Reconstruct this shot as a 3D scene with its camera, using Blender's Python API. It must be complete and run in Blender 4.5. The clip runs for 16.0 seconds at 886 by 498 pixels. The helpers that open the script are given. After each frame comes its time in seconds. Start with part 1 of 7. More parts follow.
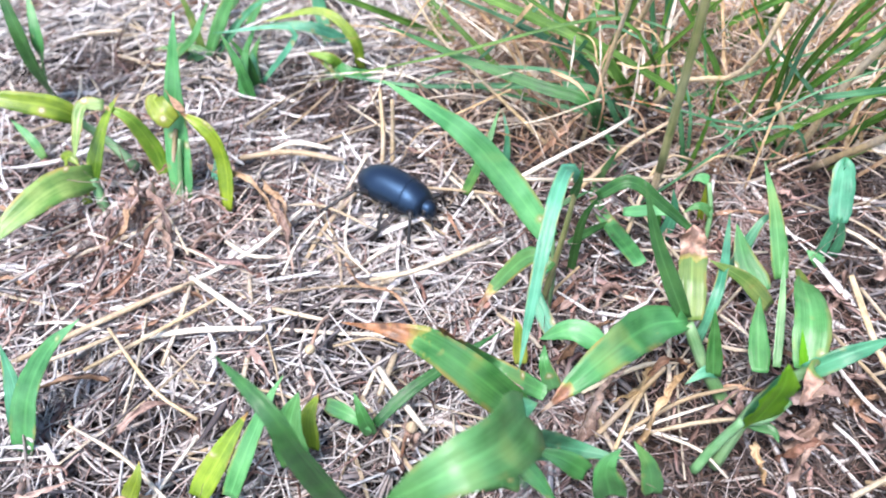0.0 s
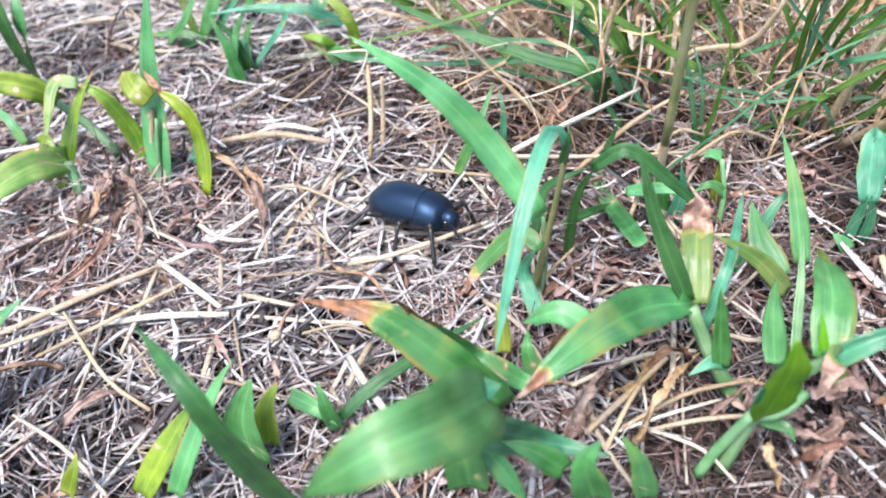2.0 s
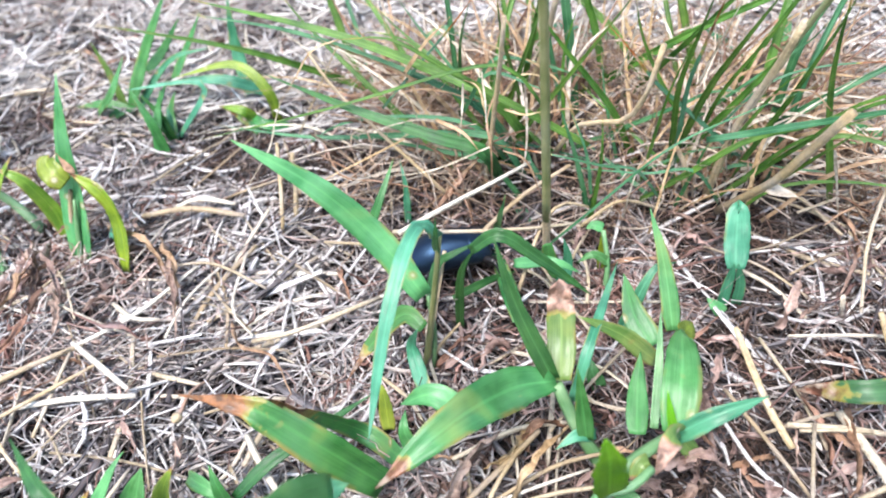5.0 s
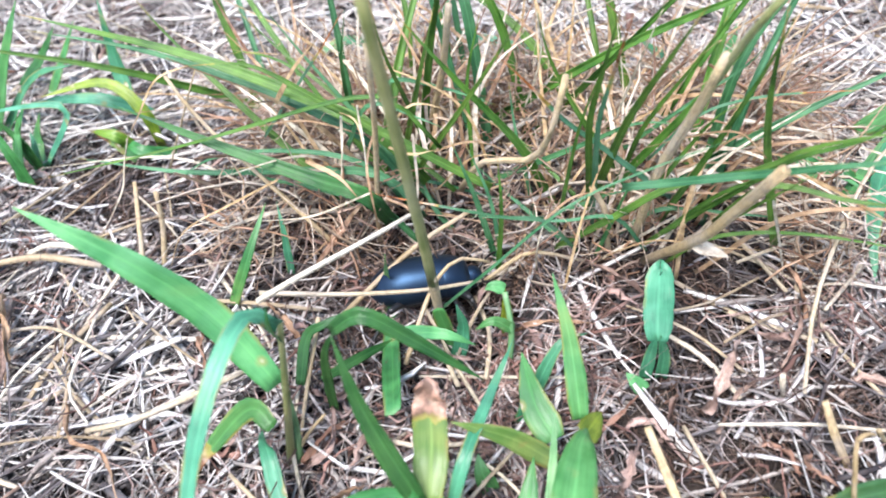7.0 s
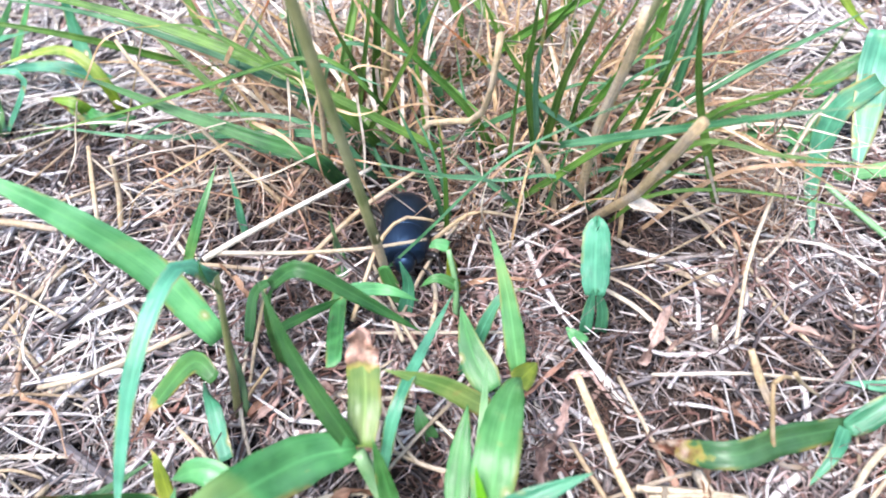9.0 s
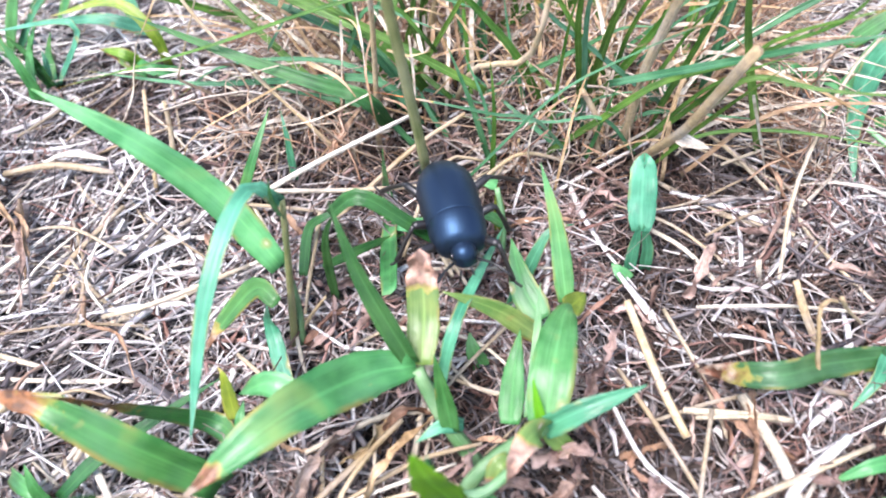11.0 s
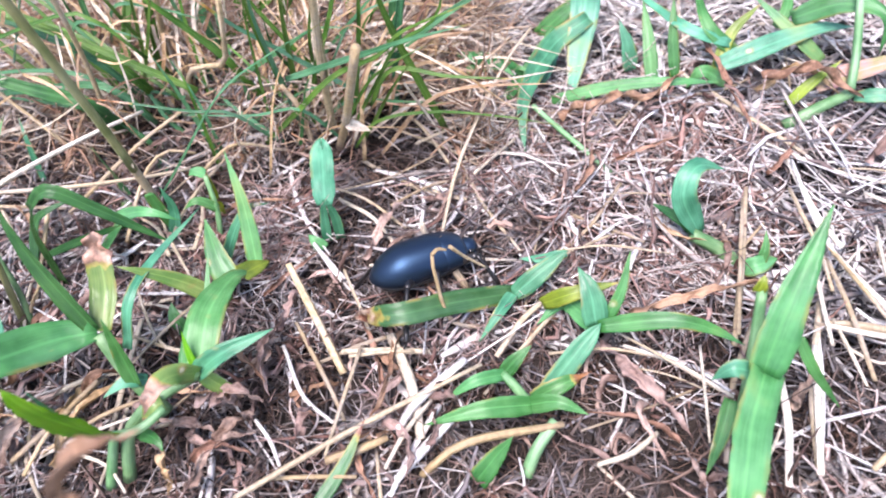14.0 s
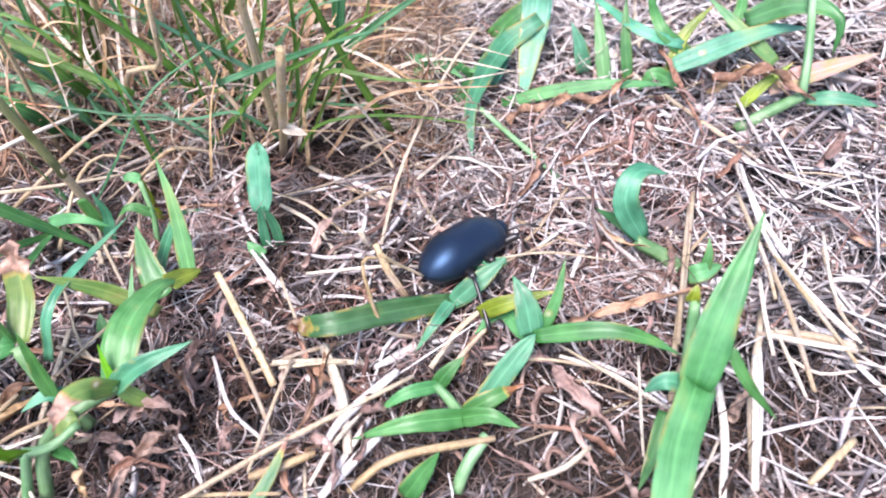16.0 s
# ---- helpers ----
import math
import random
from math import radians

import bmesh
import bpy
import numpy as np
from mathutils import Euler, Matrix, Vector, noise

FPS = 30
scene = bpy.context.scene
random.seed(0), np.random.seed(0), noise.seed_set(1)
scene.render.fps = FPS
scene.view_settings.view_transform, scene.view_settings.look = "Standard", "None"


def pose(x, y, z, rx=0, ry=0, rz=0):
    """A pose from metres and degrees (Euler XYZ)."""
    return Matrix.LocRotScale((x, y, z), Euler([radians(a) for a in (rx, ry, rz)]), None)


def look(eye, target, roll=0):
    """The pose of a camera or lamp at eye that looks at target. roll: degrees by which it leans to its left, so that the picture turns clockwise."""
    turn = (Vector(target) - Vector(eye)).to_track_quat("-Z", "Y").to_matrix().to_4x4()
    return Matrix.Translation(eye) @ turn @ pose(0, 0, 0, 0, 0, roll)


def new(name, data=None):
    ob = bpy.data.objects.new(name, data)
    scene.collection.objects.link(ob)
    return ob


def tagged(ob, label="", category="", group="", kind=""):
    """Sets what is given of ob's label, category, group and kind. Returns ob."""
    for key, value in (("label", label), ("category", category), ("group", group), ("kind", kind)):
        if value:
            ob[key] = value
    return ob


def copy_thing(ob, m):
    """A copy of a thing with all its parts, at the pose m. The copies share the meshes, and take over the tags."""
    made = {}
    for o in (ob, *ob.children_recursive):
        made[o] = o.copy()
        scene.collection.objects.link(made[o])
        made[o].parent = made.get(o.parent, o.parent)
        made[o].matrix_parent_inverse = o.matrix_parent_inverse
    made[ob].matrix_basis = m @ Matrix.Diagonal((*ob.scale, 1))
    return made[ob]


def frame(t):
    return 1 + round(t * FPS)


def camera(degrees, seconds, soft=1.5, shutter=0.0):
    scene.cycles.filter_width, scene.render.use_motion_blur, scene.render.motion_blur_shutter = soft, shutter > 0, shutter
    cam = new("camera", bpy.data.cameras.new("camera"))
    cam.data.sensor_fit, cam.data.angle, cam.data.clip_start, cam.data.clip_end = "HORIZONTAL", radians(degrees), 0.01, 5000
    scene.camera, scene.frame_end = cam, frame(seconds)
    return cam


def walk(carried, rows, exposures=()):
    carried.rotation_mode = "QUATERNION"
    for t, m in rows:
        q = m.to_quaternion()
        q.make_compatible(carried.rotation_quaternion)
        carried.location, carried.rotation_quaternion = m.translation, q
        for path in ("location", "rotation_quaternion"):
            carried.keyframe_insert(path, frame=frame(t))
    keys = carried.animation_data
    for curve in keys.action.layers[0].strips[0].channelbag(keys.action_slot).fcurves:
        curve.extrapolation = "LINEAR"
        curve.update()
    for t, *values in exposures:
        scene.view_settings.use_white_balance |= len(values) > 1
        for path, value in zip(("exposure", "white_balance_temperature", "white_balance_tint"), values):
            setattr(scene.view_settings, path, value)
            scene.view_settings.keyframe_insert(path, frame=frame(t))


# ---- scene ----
cam = camera(59.98, 16.0, soft=1.9, shutter=0.04)
PATH = [
    (0, (0.01564, -0.10173, 0.15513), (-0.06481, 0.23402, -0.20654), -5.505),
    (0.5, (0.02478, -0.10187, 0.14654), (-0.06658, 0.23291, -0.21343), -5.892),
    (1, (0.02925, -0.09283, 0.13850), (-0.06814, 0.24478, -0.21721), -5.971),
    (1.5, (0.02840, -0.09307, 0.13387), (-0.07142, 0.24442, -0.22129), -7.190),
    (2, (0.02582, -0.09483, 0.13567), (-0.07867, 0.24606, -0.21486), -7.792),
    (2.5, (0.02539, -0.09453, 0.13633), (-0.07925, 0.24682, -0.21372), -7.887),
    (3, (0.02110, -0.09078, 0.13886), (-0.08388, 0.25265, -0.20905), -7.581),
    (3.5, (0.02056, -0.09540, 0.13663), (-0.08476, 0.24798, -0.21122), -7.530),
    (4, (0.02876, -0.09623, 0.13968), (-0.07454, 0.24509, -0.21079), -7.545),
    (4.5, (0.03810, -0.09389, 0.14282), (-0.06193, 0.25012, -0.20596), -7.568),
    (5, (0.04814, -0.08756, 0.15071), (-0.04676, 0.26246, -0.19350), -8.322),
    (5.2, (0.04953, -0.08569, 0.14859), (-0.04213, 0.26661, -0.19418), -8.698),
    (7.3, (0.06953, -0.04761, 0.13936), (-0.01544, 0.29413, -0.21559), -8.134),
    (7.5, (0.07226, -0.04825, 0.13904), (-0.01148, 0.29322, -0.21646), -8.445),
    (8, (0.07618, -0.04977, 0.13785), (-0.00834, 0.28877, -0.22027), -8.866),
    (8.5, (0.07524, -0.04968, 0.13768), (-0.00666, 0.28703, -0.22276), -8.525),
    (9, (0.07640, -0.05372, 0.13760), (-0.00325, 0.28118, -0.22503), -8.045),
    (9.2, (0.07340, -0.05542, 0.13833), (-0.00628, 0.27894, -0.22479), -7.883),
    (11.3, (0.06989, -0.06683, 0.13404), (-0.02072, 0.25719, -0.23583), -8.960),
    (11.5, (0.06961, -0.06784, 0.13319), (-0.02023, 0.25649, -0.23659), -8.630),
    (12, (0.07811, -0.07327, 0.13275), (-0.00827, 0.24880, -0.23982), -8.734),
    (12.5, (0.09133, -0.08371, 0.14458), (0.01140, 0.23930, -0.22862), -8.202),
    (13, (0.10229, -0.08244, 0.14513), (0.03437, 0.24394, -0.22751), -8.232),
    (13.5, (0.11203, -0.08418, 0.14450), (0.05264, 0.24319, -0.22873), -8.266),
    (14, (0.12707, -0.08125, 0.14600), (0.08518, 0.24510, -0.23048), -7.225),
    (14.5, (0.13143, -0.07610, 0.14393), (0.09735, 0.25057, -0.23306), -6.131),
    (15, (0.13201, -0.07574, 0.14311), (0.09949, 0.25117, -0.23381), -5.902),
    (15.5, (0.13268, -0.07679, 0.14195), (0.09618, 0.25016, -0.23457), -6.466),
    (16, (0.13917, -0.07666, 0.14246), (0.10239, 0.25016, -0.23415), -6.681),
]
walk(cam, [(t, look(eye, target, roll)) for t, eye, target, roll in PATH],
     exposures=[(0.0, 1.58, 6600, 11), (1.0, 1.54, 6600, 11), (2.5, 1.48, 6600, 11), (4.0, 1.52, 6580, 11), (5.0, 1.49, 6600, 7), (7.5, 1.57, 6550, 8), (9.0, 1.66, 6520, 12), (11.5, 1.72, 6500, 13), (12.5, 1.60, 6550, 13), (13.5, 1.56, 6580, 18), (16.0, 1.57, 6630, 19)])
cam.data.dof.use_dof = True
cam.data.dof.focus_distance = 0.178
cam.data.dof.aperture_fstop = 20.0

# ---- daylight: bright haze, soft sun behind the camera's right shoulder ----
world = bpy.data.worlds.new("sky")
scene.world = world
world.use_nodes = True
wn, wl = world.node_tree.nodes, world.node_tree.links
sky = wn.new("ShaderNodeTexSky")
sky.sky_type = "NISHITA"
sky.sun_disc = False
sky.sun_elevation, sky.sun_rotation = radians(58), radians(200)
sky.air_density, sky.dust_density, sky.ozone_density = 1.0, 1.0, 1.6
wl.new(sky.outputs[0], wn["Background"].inputs[0])
wn["Background"].inputs[1].default_value = 0.125
sun_data = bpy.data.lights.new("sun", "SUN")
sun_data.energy, sun_data.angle, sun_data.color = 2.9, radians(28), (1.0, 0.935, 0.95)
sun = new("sun", sun_data)
sun.matrix_world = look((0, 0, 3), (0.42, 1.15, 0.0))
scene.view_settings.exposure = 1.56


# ---- materials ----
def nodes_of(name):
    m = bpy.data.materials.new(name)
    m.use_nodes = True
    nt = m.node_tree
    return m, nt, nt.nodes["Principled BSDF"]


def mixed(nt, fac, a, b, blend="MIX"):
    n = nt.nodes.new("ShaderNodeMix")
    n.data_type, n.blend_type = "RGBA", blend
    for socket, v in ((n.inputs[0], fac), (n.inputs[6], a), (n.inputs[7], b)):
        if isinstance(v, bpy.types.NodeSocket):
            nt.links.new(v, socket)
        elif isinstance(v, (int, float)):
            socket.default_value = v
        else:
            socket.default_value = (*v, 1)
    return n.outputs[2]


def maths(nt, op, a, b=0.0, c=0.0):
    n = nt.nodes.new("ShaderNodeMath")
    n.operation = op
    for socket, v in zip(n.inputs, (a, b, c)):
        if isinstance(v, bpy.types.NodeSocket):
            nt.links.new(v, socket)
        else:
            socket.default_value = v
    return n.outputs[0]


def ramp(nt, fac, *stops):
    n = nt.nodes.new("ShaderNodeValToRGB")
    e = n.color_ramp.elements
    while len(e) < len(stops):
        e.new(0.5)
    for el, (p, c) in zip(e, stops):
        el.position = p
        el.color = (*c, 1) if not isinstance(c, (int, float)) else (c, c, c, 1)
    nt.links.new(fac, n.inputs[0])
    return n.outputs[0]


def noisy(nt, scale, detail=3.0, vector=None, kind="Fac"):
    n = nt.nodes.new("ShaderNodeTexNoise")
    n.inputs["Scale"].default_value, n.inputs["Detail"].default_value = scale, detail
    nt.links.new(vector or coords(nt), n.inputs["Vector"])
    return n.outputs[kind]


def coords(nt, kind="Object"):
    n = nt.nodes.new("ShaderNodeTexCoord")
    return n.outputs[kind]


def bumped(nt, bsdf, height, strength, distance):
    n = nt.nodes.new("ShaderNodeBump")
    n.inputs["Strength"].default_value, n.inputs["Distance"].default_value = strength, distance
    nt.links.new(height, n.inputs["Height"])
    nt.links.new(n.outputs[0], bsdf.inputs["Normal"])


def leaf_material(name, dark, light, tip=(0.30, 0.13, 0.045), tip_from=1.2, rib=0.25, spots=0.0, glow=0.35, rough=0.36, dry=False, glaucous_sheen=0.4):
    """Grass leaf: fine lengthwise veins, pale midrib, blotches, painted sky sheen, a withered end from tip_from on."""
    m, nt, bsdf = nodes_of(name)
    uv = nt.nodes.new("ShaderNodeSeparateXYZ")
    nt.links.new(coords(nt, "UV"), uv.inputs[0])
    u, v = uv.outputs[0], uv.outputs[1]
    info = nt.nodes.new("ShaderNodeObjectInfo")
    blot = noisy(nt, 150, 5)
    col = mixed(nt, ramp(nt, blot, (0.36, 0.0), (0.64, 1.0)), dark, light)
    # pale bluish patches: glaucous tone plus sky sheen mixed into the leaf colour
    haze = ramp(nt, noisy(nt, 62, 3), (0.46, 0.0), (0.66, 0.0 if dry else glaucous_sheen))
    col = mixed(nt, haze, col, tuple(c * 0.75 + d for c, d in zip(light, (0.105, 0.135, 0.145))))
    if dry:
        col = mixed(nt, ramp(nt, noisy(nt, 700, 4), (0.40, 0.75), (0.56, 0.0)), col, tuple(c * 0.55 for c in dark))
        col = mixed(nt, ramp(nt, noisy(nt, 210, 3), (0.48, 0.0), (0.68, 0.7)), col, tuple(min(1.0, c * 1.15 + 0.08) for c in light))
    hue = nt.nodes.new("ShaderNodeHueSaturation")
    nt.links.new(col, hue.inputs["Color"])
    nt.links.new(maths(nt, "MULTIPLY_ADD", info.outputs["Random"], 0.03, 0.485), hue.inputs["Hue"])
    nt.links.new(maths(nt, "MULTIPLY_ADD", info.outputs["Random"], 0.4, 0.8), hue.inputs["Value"])
    col = hue.outputs[0]
    flow = nt.nodes.new("ShaderNodeCombineXYZ")
    nt.links.new(maths(nt, "MULTIPLY", u, 15.0), flow.inputs[0])
    nt.links.new(maths(nt, "MULTIPLY_ADD", v, 1.6, maths(nt, "MULTIPLY", info.outputs["Random"], 40.0)), flow.inputs[1])
    streak = noisy(nt, 1.6, 4, flow.outputs[0])
    col = mixed(nt, ramp(nt, streak, (0.42, 0.0), (0.70, 0.22)), col, tuple(min(1.0, c * 1.35 + 0.02) for c in light))
    col = mixed(nt, ramp(nt, streak, (0.30, 0.38), (0.46, 0.0)), col, tuple(c * 0.75 for c in dark))
    vein = maths(nt, "SINE", maths(nt, "MULTIPLY", u, 130.0))
    col = mixed(nt, maths(nt, "MULTIPLY_ADD", vein, 0.05, 0.05), col, light)
    mid = maths(nt, "ABSOLUTE", maths(nt, "SUBTRACT", u, 0.5))
    ribmask = ramp(nt, mid, (0.02, rib), (0.06, 0.0))
    col = mixed(nt, ribmask, col, tuple(min(1, c * 1.7 + 0.03) for c in light))
    if spots:
        col = mixed(nt, ramp(nt, noisy(nt, 75, 2), (0.60, 0.0), (0.72, spots * 0.5)), col, (0.34, 0.40, 0.10))
        brim = maths(nt, "MULTIPLY", ramp(nt, mid, (0.36, 0.0), (0.48, 1.0)), ramp(nt, noisy(nt, 110, 3), (0.50, 0.0), (0.62, spots)))
        col = mixed(nt, brim, col, (0.42, 0.33, 0.10))
        cell = nt.nodes.new("ShaderNodeTexVoronoi")
        cell.inputs["Scale"].default_value, cell.inputs["Randomness"].default_value = 150.0, 1.0
        nt.links.new(coords(nt), cell.inputs["Vector"])
        gate = ramp(nt, noisy(nt, 130, 2), (0.50, 0.0), (0.56, spots))
        col = mixed(nt, maths(nt, "MULTIPLY", gate, ramp(nt, cell.outputs["Distance"], (0.14, 1.0), (0.24, 0.0))), col, (0.40, 0.34, 0.12))
        col = mixed(nt, maths(nt, "MULTIPLY", gate, ramp(nt, cell.outputs["Distance"], (0.09, 1.0), (0.14, 0.0))), col, (0.78, 0.72, 0.58))
    wob = maths(nt, "MULTIPLY_ADD", noisy(nt, 330, 4), 0.3, maths(nt, "ADD", v, -0.15))
    edge = ramp(nt, maths(nt, "SUBTRACT", wob, tip_from - 0.5), (0.46, 0.0), (0.54, 1.0))
    pale = ramp(nt, maths(nt, "SUBTRACT", wob, tip_from - 0.5), (0.445, 0.0), (0.475, 0.8))
    col = mixed(nt, pale, col, (0.45, 0.40, 0.08))
    sear = mixed(nt, ramp(nt, noisy(nt, 420, 4), (0.40, 0.0), (0.62, 1.0)), tuple(c * 0.4 for c in tip), tuple(min(1.0, c * 1.35) for c in tip))
    sear = mixed(nt, ramp(nt, noisy(nt, 240, 3), (0.53, 0.0), (0.66, 0.8)), sear, (0.66, 0.54, 0.42))
    col = mixed(nt, edge, col, sear)
    nt.links.new(col, bsdf.inputs["Base Color"])
    bsdf.inputs["Specular IOR Level"].default_value = 0.4 if dry else 0.7 if spots else 0.45
    nt.links.new(maths(nt, "MULTIPLY_ADD", blot, 0.25, rough - 0.15), bsdf.inputs["Roughness"])
    bumped(nt, bsdf, maths(nt, "ADD", maths(nt, "MULTIPLY", streak, 2.5), maths(nt, "ADD", vein, maths(nt, "MULTIPLY", blot, 3.0))), 0.22, 0.0003)
    tr = nt.nodes.new("ShaderNodeBsdfTranslucent")
    nt.links.new(col, tr.inputs["Color"])
    mix = nt.nodes.new("ShaderNodeMixShader")
    mix.inputs[0].default_value = glow
    nt.links.new(bsdf.outputs[0], mix.inputs[1])
    nt.links.new(tr.outputs[0], mix.inputs[2])
    nt.links.new(mix.outputs[0], nt.nodes["Material Output"].inputs["Surface"])
    return m


def straw_material(name, *stops, rough=0.6, per_object=False):
    """Dead stalks: a colour of its own for each stalk, lengthwise fibres, grey weathering."""
    m, nt, bsdf = nodes_of(name)
    if per_object:
        pick = nt.nodes.new("ShaderNodeObjectInfo").outputs["Random"]
    else:
        pick = nt.nodes.new("ShaderNodeNewGeometry").outputs["Random Per Island"]
    col = ramp(nt, pick, *stops)
    fine = noisy(nt, 900, 4)
    wide = noisy(nt, 90, 3)
    col = mixed(nt, ramp(nt, fine, (0.35, 0.35), (0.55, 0.0)), col, (0.10, 0.07, 0.05))
    col = mixed(nt, ramp(nt, wide, (0.45, 0.0), (0.7, 0.35)), col, (0.52, 0.50, 0.52))
    uv = nt.nodes.new("ShaderNodeSeparateXYZ")
    nt.links.new(coords(nt, "UV"), uv.inputs[0])
    flow = nt.nodes.new("ShaderNodeCombineXYZ")
    nt.links.new(maths(nt, "MULTIPLY", uv.outputs[0], 9.0), flow.inputs[0])
    nt.links.new(maths(nt, "MULTIPLY_ADD", uv.outputs[1], 1.3, maths(nt, "MULTIPLY", pick, 60.0)), flow.inputs[1])
    fibre = noisy(nt, 1.7, 4, flow.outputs[0])
    col = mixed(nt, ramp(nt, fibre, (0.36, 0.42), (0.48, 0.0)), col, (0.20, 0.14, 0.095))
    nt.links.new(col, bsdf.inputs["Base Color"])
    bsdf.inputs["Roughness"].default_value = rough
    bumped(nt, bsdf, maths(nt, "ADD", fine, maths(nt, "MULTIPLY", fibre, 1.5)), 0.7, 0.0004)
    return m


GREEN = leaf_material("green_leaf", (0.026, 0.15, 0.032), (0.082, 0.31, 0.082), spots=0.6)
BRIGHT = leaf_material("fresh_green_leaf", (0.05, 0.235, 0.06), (0.135, 0.41, 0.135), spots=0.6)
BLUISH = leaf_material("bluish_green_leaf", (0.034, 0.20, 0.10), (0.11, 0.39, 0.22), spots=0.8)
DEEP = leaf_material("deep_green_leaf", (0.018, 0.09, 0.025), (0.06, 0.20, 0.05), glaucous_sheen=0.15)
YELLOWISH = leaf_material("yellow_green_leaf", (0.10, 0.19, 0.012), (0.31, 0.41, 0.035), tip_from=0.97, spots=0.6, glaucous_sheen=0.2)
BROWN_TIP = leaf_material("green_leaf_with_brown_tip", (0.03, 0.165, 0.035), (0.09, 0.31, 0.075), tip=(0.30, 0.13, 0.05), tip_from=0.70, spots=0.9)
SCORCHED = leaf_material("green_leaf_with_scorched_end", (0.034, 0.185, 0.048), (0.095, 0.345, 0.105), tip=(0.30, 0.14, 0.075), tip_from=0.87, spots=0.9)
SEARED = leaf_material("dark_leaf_with_withered_end", (0.025, 0.11, 0.03), (0.075, 0.21, 0.07), tip=(0.24, 0.10, 0.06), tip_from=0.80, spots=0.9, glaucous_sheen=0.3)
DEAD_CAP = leaf_material("half_dead_leaf", (0.12, 0.26, 0.06), (0.25, 0.38, 0.10), tip=(0.56, 0.34, 0.25), tip_from=0.66, spots=0.8)
VIVID = leaf_material("vivid_green_leaf", (0.14, 0.42, 0.018), (0.26, 0.55, 0.04), glaucous_sheen=0.0, glow=0.6)
OLIVE = leaf_material("olive_green_leaf", (0.065, 0.18, 0.012), (0.24, 0.39, 0.04), tip_from=0.95, spots=0.8, glaucous_sheen=0.1)
MOTTLED = leaf_material("yellow_mottled_leaf", (0.10, 0.24, 0.045), (0.30, 0.42, 0.12), spots=1.0, glaucous_sheen=0.3, tip_from=1.1)
PINKISH = leaf_material("pink_flushed_leaf", (0.34, 0.36, 0.15), (0.74, 0.36, 0.42), tip_from=1.3, glaucous_sheen=0.0)
TUFT_GREEN = leaf_material("narrow_tuft_blade", (0.0293, 0.104, 0.0146), (0.135, 0.28, 0.044), tip=(0.42, 0.22, 0.08), tip_from=0.97, rib=0.35, glaucous_sheen=0.15)
TUFT_BLUE = leaf_material("bluish_tuft_blade", (0.0244, 0.122, 0.0464), (0.10, 0.28, 0.12), tip=(0.42, 0.26, 0.10), tip_from=0.99, rib=0.35, glaucous_sheen=0.3)
ORANGE_BLADE = leaf_material("rusty_blade", (0.05, 0.18, 0.08), (0.11, 0.27, 0.15), tip=(0.45, 0.16, 0.05), tip_from=0.75, rib=0.2)
DRY_BLADE = leaf_material("dry_tan_blade", (0.34, 0.20, 0.09), (0.56, 0.40, 0.24), tip_from=1.3, rib=0.1, dry=True, glow=0.25, rough=0.55)
DRY_RUST = leaf_material("dry_rusty_blade", (0.16, 0.075, 0.045), (0.42, 0.25, 0.16), tip_from=1.3, rib=0.1, dry=True, glow=0.25, rough=0.6)
CRUMPLED = leaf_material("crumpled_dead_leaf", (0.13, 0.07, 0.055), (0.46, 0.33, 0.275), tip_from=1.3, rib=0.1, dry=True, glow=0.2, rough=0.65)
STEM_GREEN = leaf_material("stem_green", (0.07, 0.20, 0.07), (0.20, 0.36, 0.17), rib=0.0, glow=0.1)
STALK_OLIVE = leaf_material("olive_stalk", (0.15, 0.19, 0.06), (0.34, 0.33, 0.15), rib=0.0, glow=0.1)
DRY_PALE = leaf_material("dry_pale_blade", (0.50, 0.40, 0.28), (0.76, 0.69, 0.58), tip_from=1.3, rib=0.1, dry=True, glow=0.25, rough=0.55)
STEM_TAN = straw_material("tan_stem", (0.0, (0.36, 0.26, 0.13)), (1.0, (0.58, 0.45, 0.26)), rough=0.45, per_object=True)
# bleached stalks; the lowest two stops colour some as shaded gaps
STRAW = straw_material("bleached_straw_gap_shade", (0.0, (0.034, 0.030, 0.038)), (0.2, (0.14, 0.125, 0.138)), (0.34, (0.46, 0.405, 0.37)), (0.54, (0.78, 0.74, 0.71)), (1.0, (0.94, 0.93, 0.93)))
TANGLE = straw_material("root_fibres", (0.0, (0.035, 0.018, 0.013)), (0.45, (0.10, 0.052, 0.038)), (0.8, (0.20, 0.115, 0.085)), (1.0, (0.42, 0.32, 0.26)), rough=0.7)
WHITE_STRAW = straw_material("white_straw", (0.0, (0.40, 0.35, 0.31)), (0.35, (0.68, 0.63, 0.58)), (1.0, (0.92, 0.90, 0.87)))
STALK = straw_material("pale_stalk", (0.0, (0.36, 0.27, 0.16)), (0.45, (0.54, 0.45, 0.31)), (1.0, (0.80, 0.74, 0.62)), per_object=True)
# near-black violet lows: shade between the straws put into the litter colour
DEBRIS = straw_material("gap_shade_litter", (0.0, (0.012, 0.011, 0.014)), (0.5, (0.042, 0.038, 0.046)), (0.8, (0.16, 0.15, 0.17)), (1.0, (0.46, 0.45, 0.48)), rough=0.7)
FIBRE = straw_material("thin_fibres", (0.0, (0.09, 0.045, 0.036)), (0.28, (0.36, 0.195, 0.16)), (0.55, (0.64, 0.48, 0.42)), (1.0, (0.92, 0.86, 0.83)), rough=0.6)
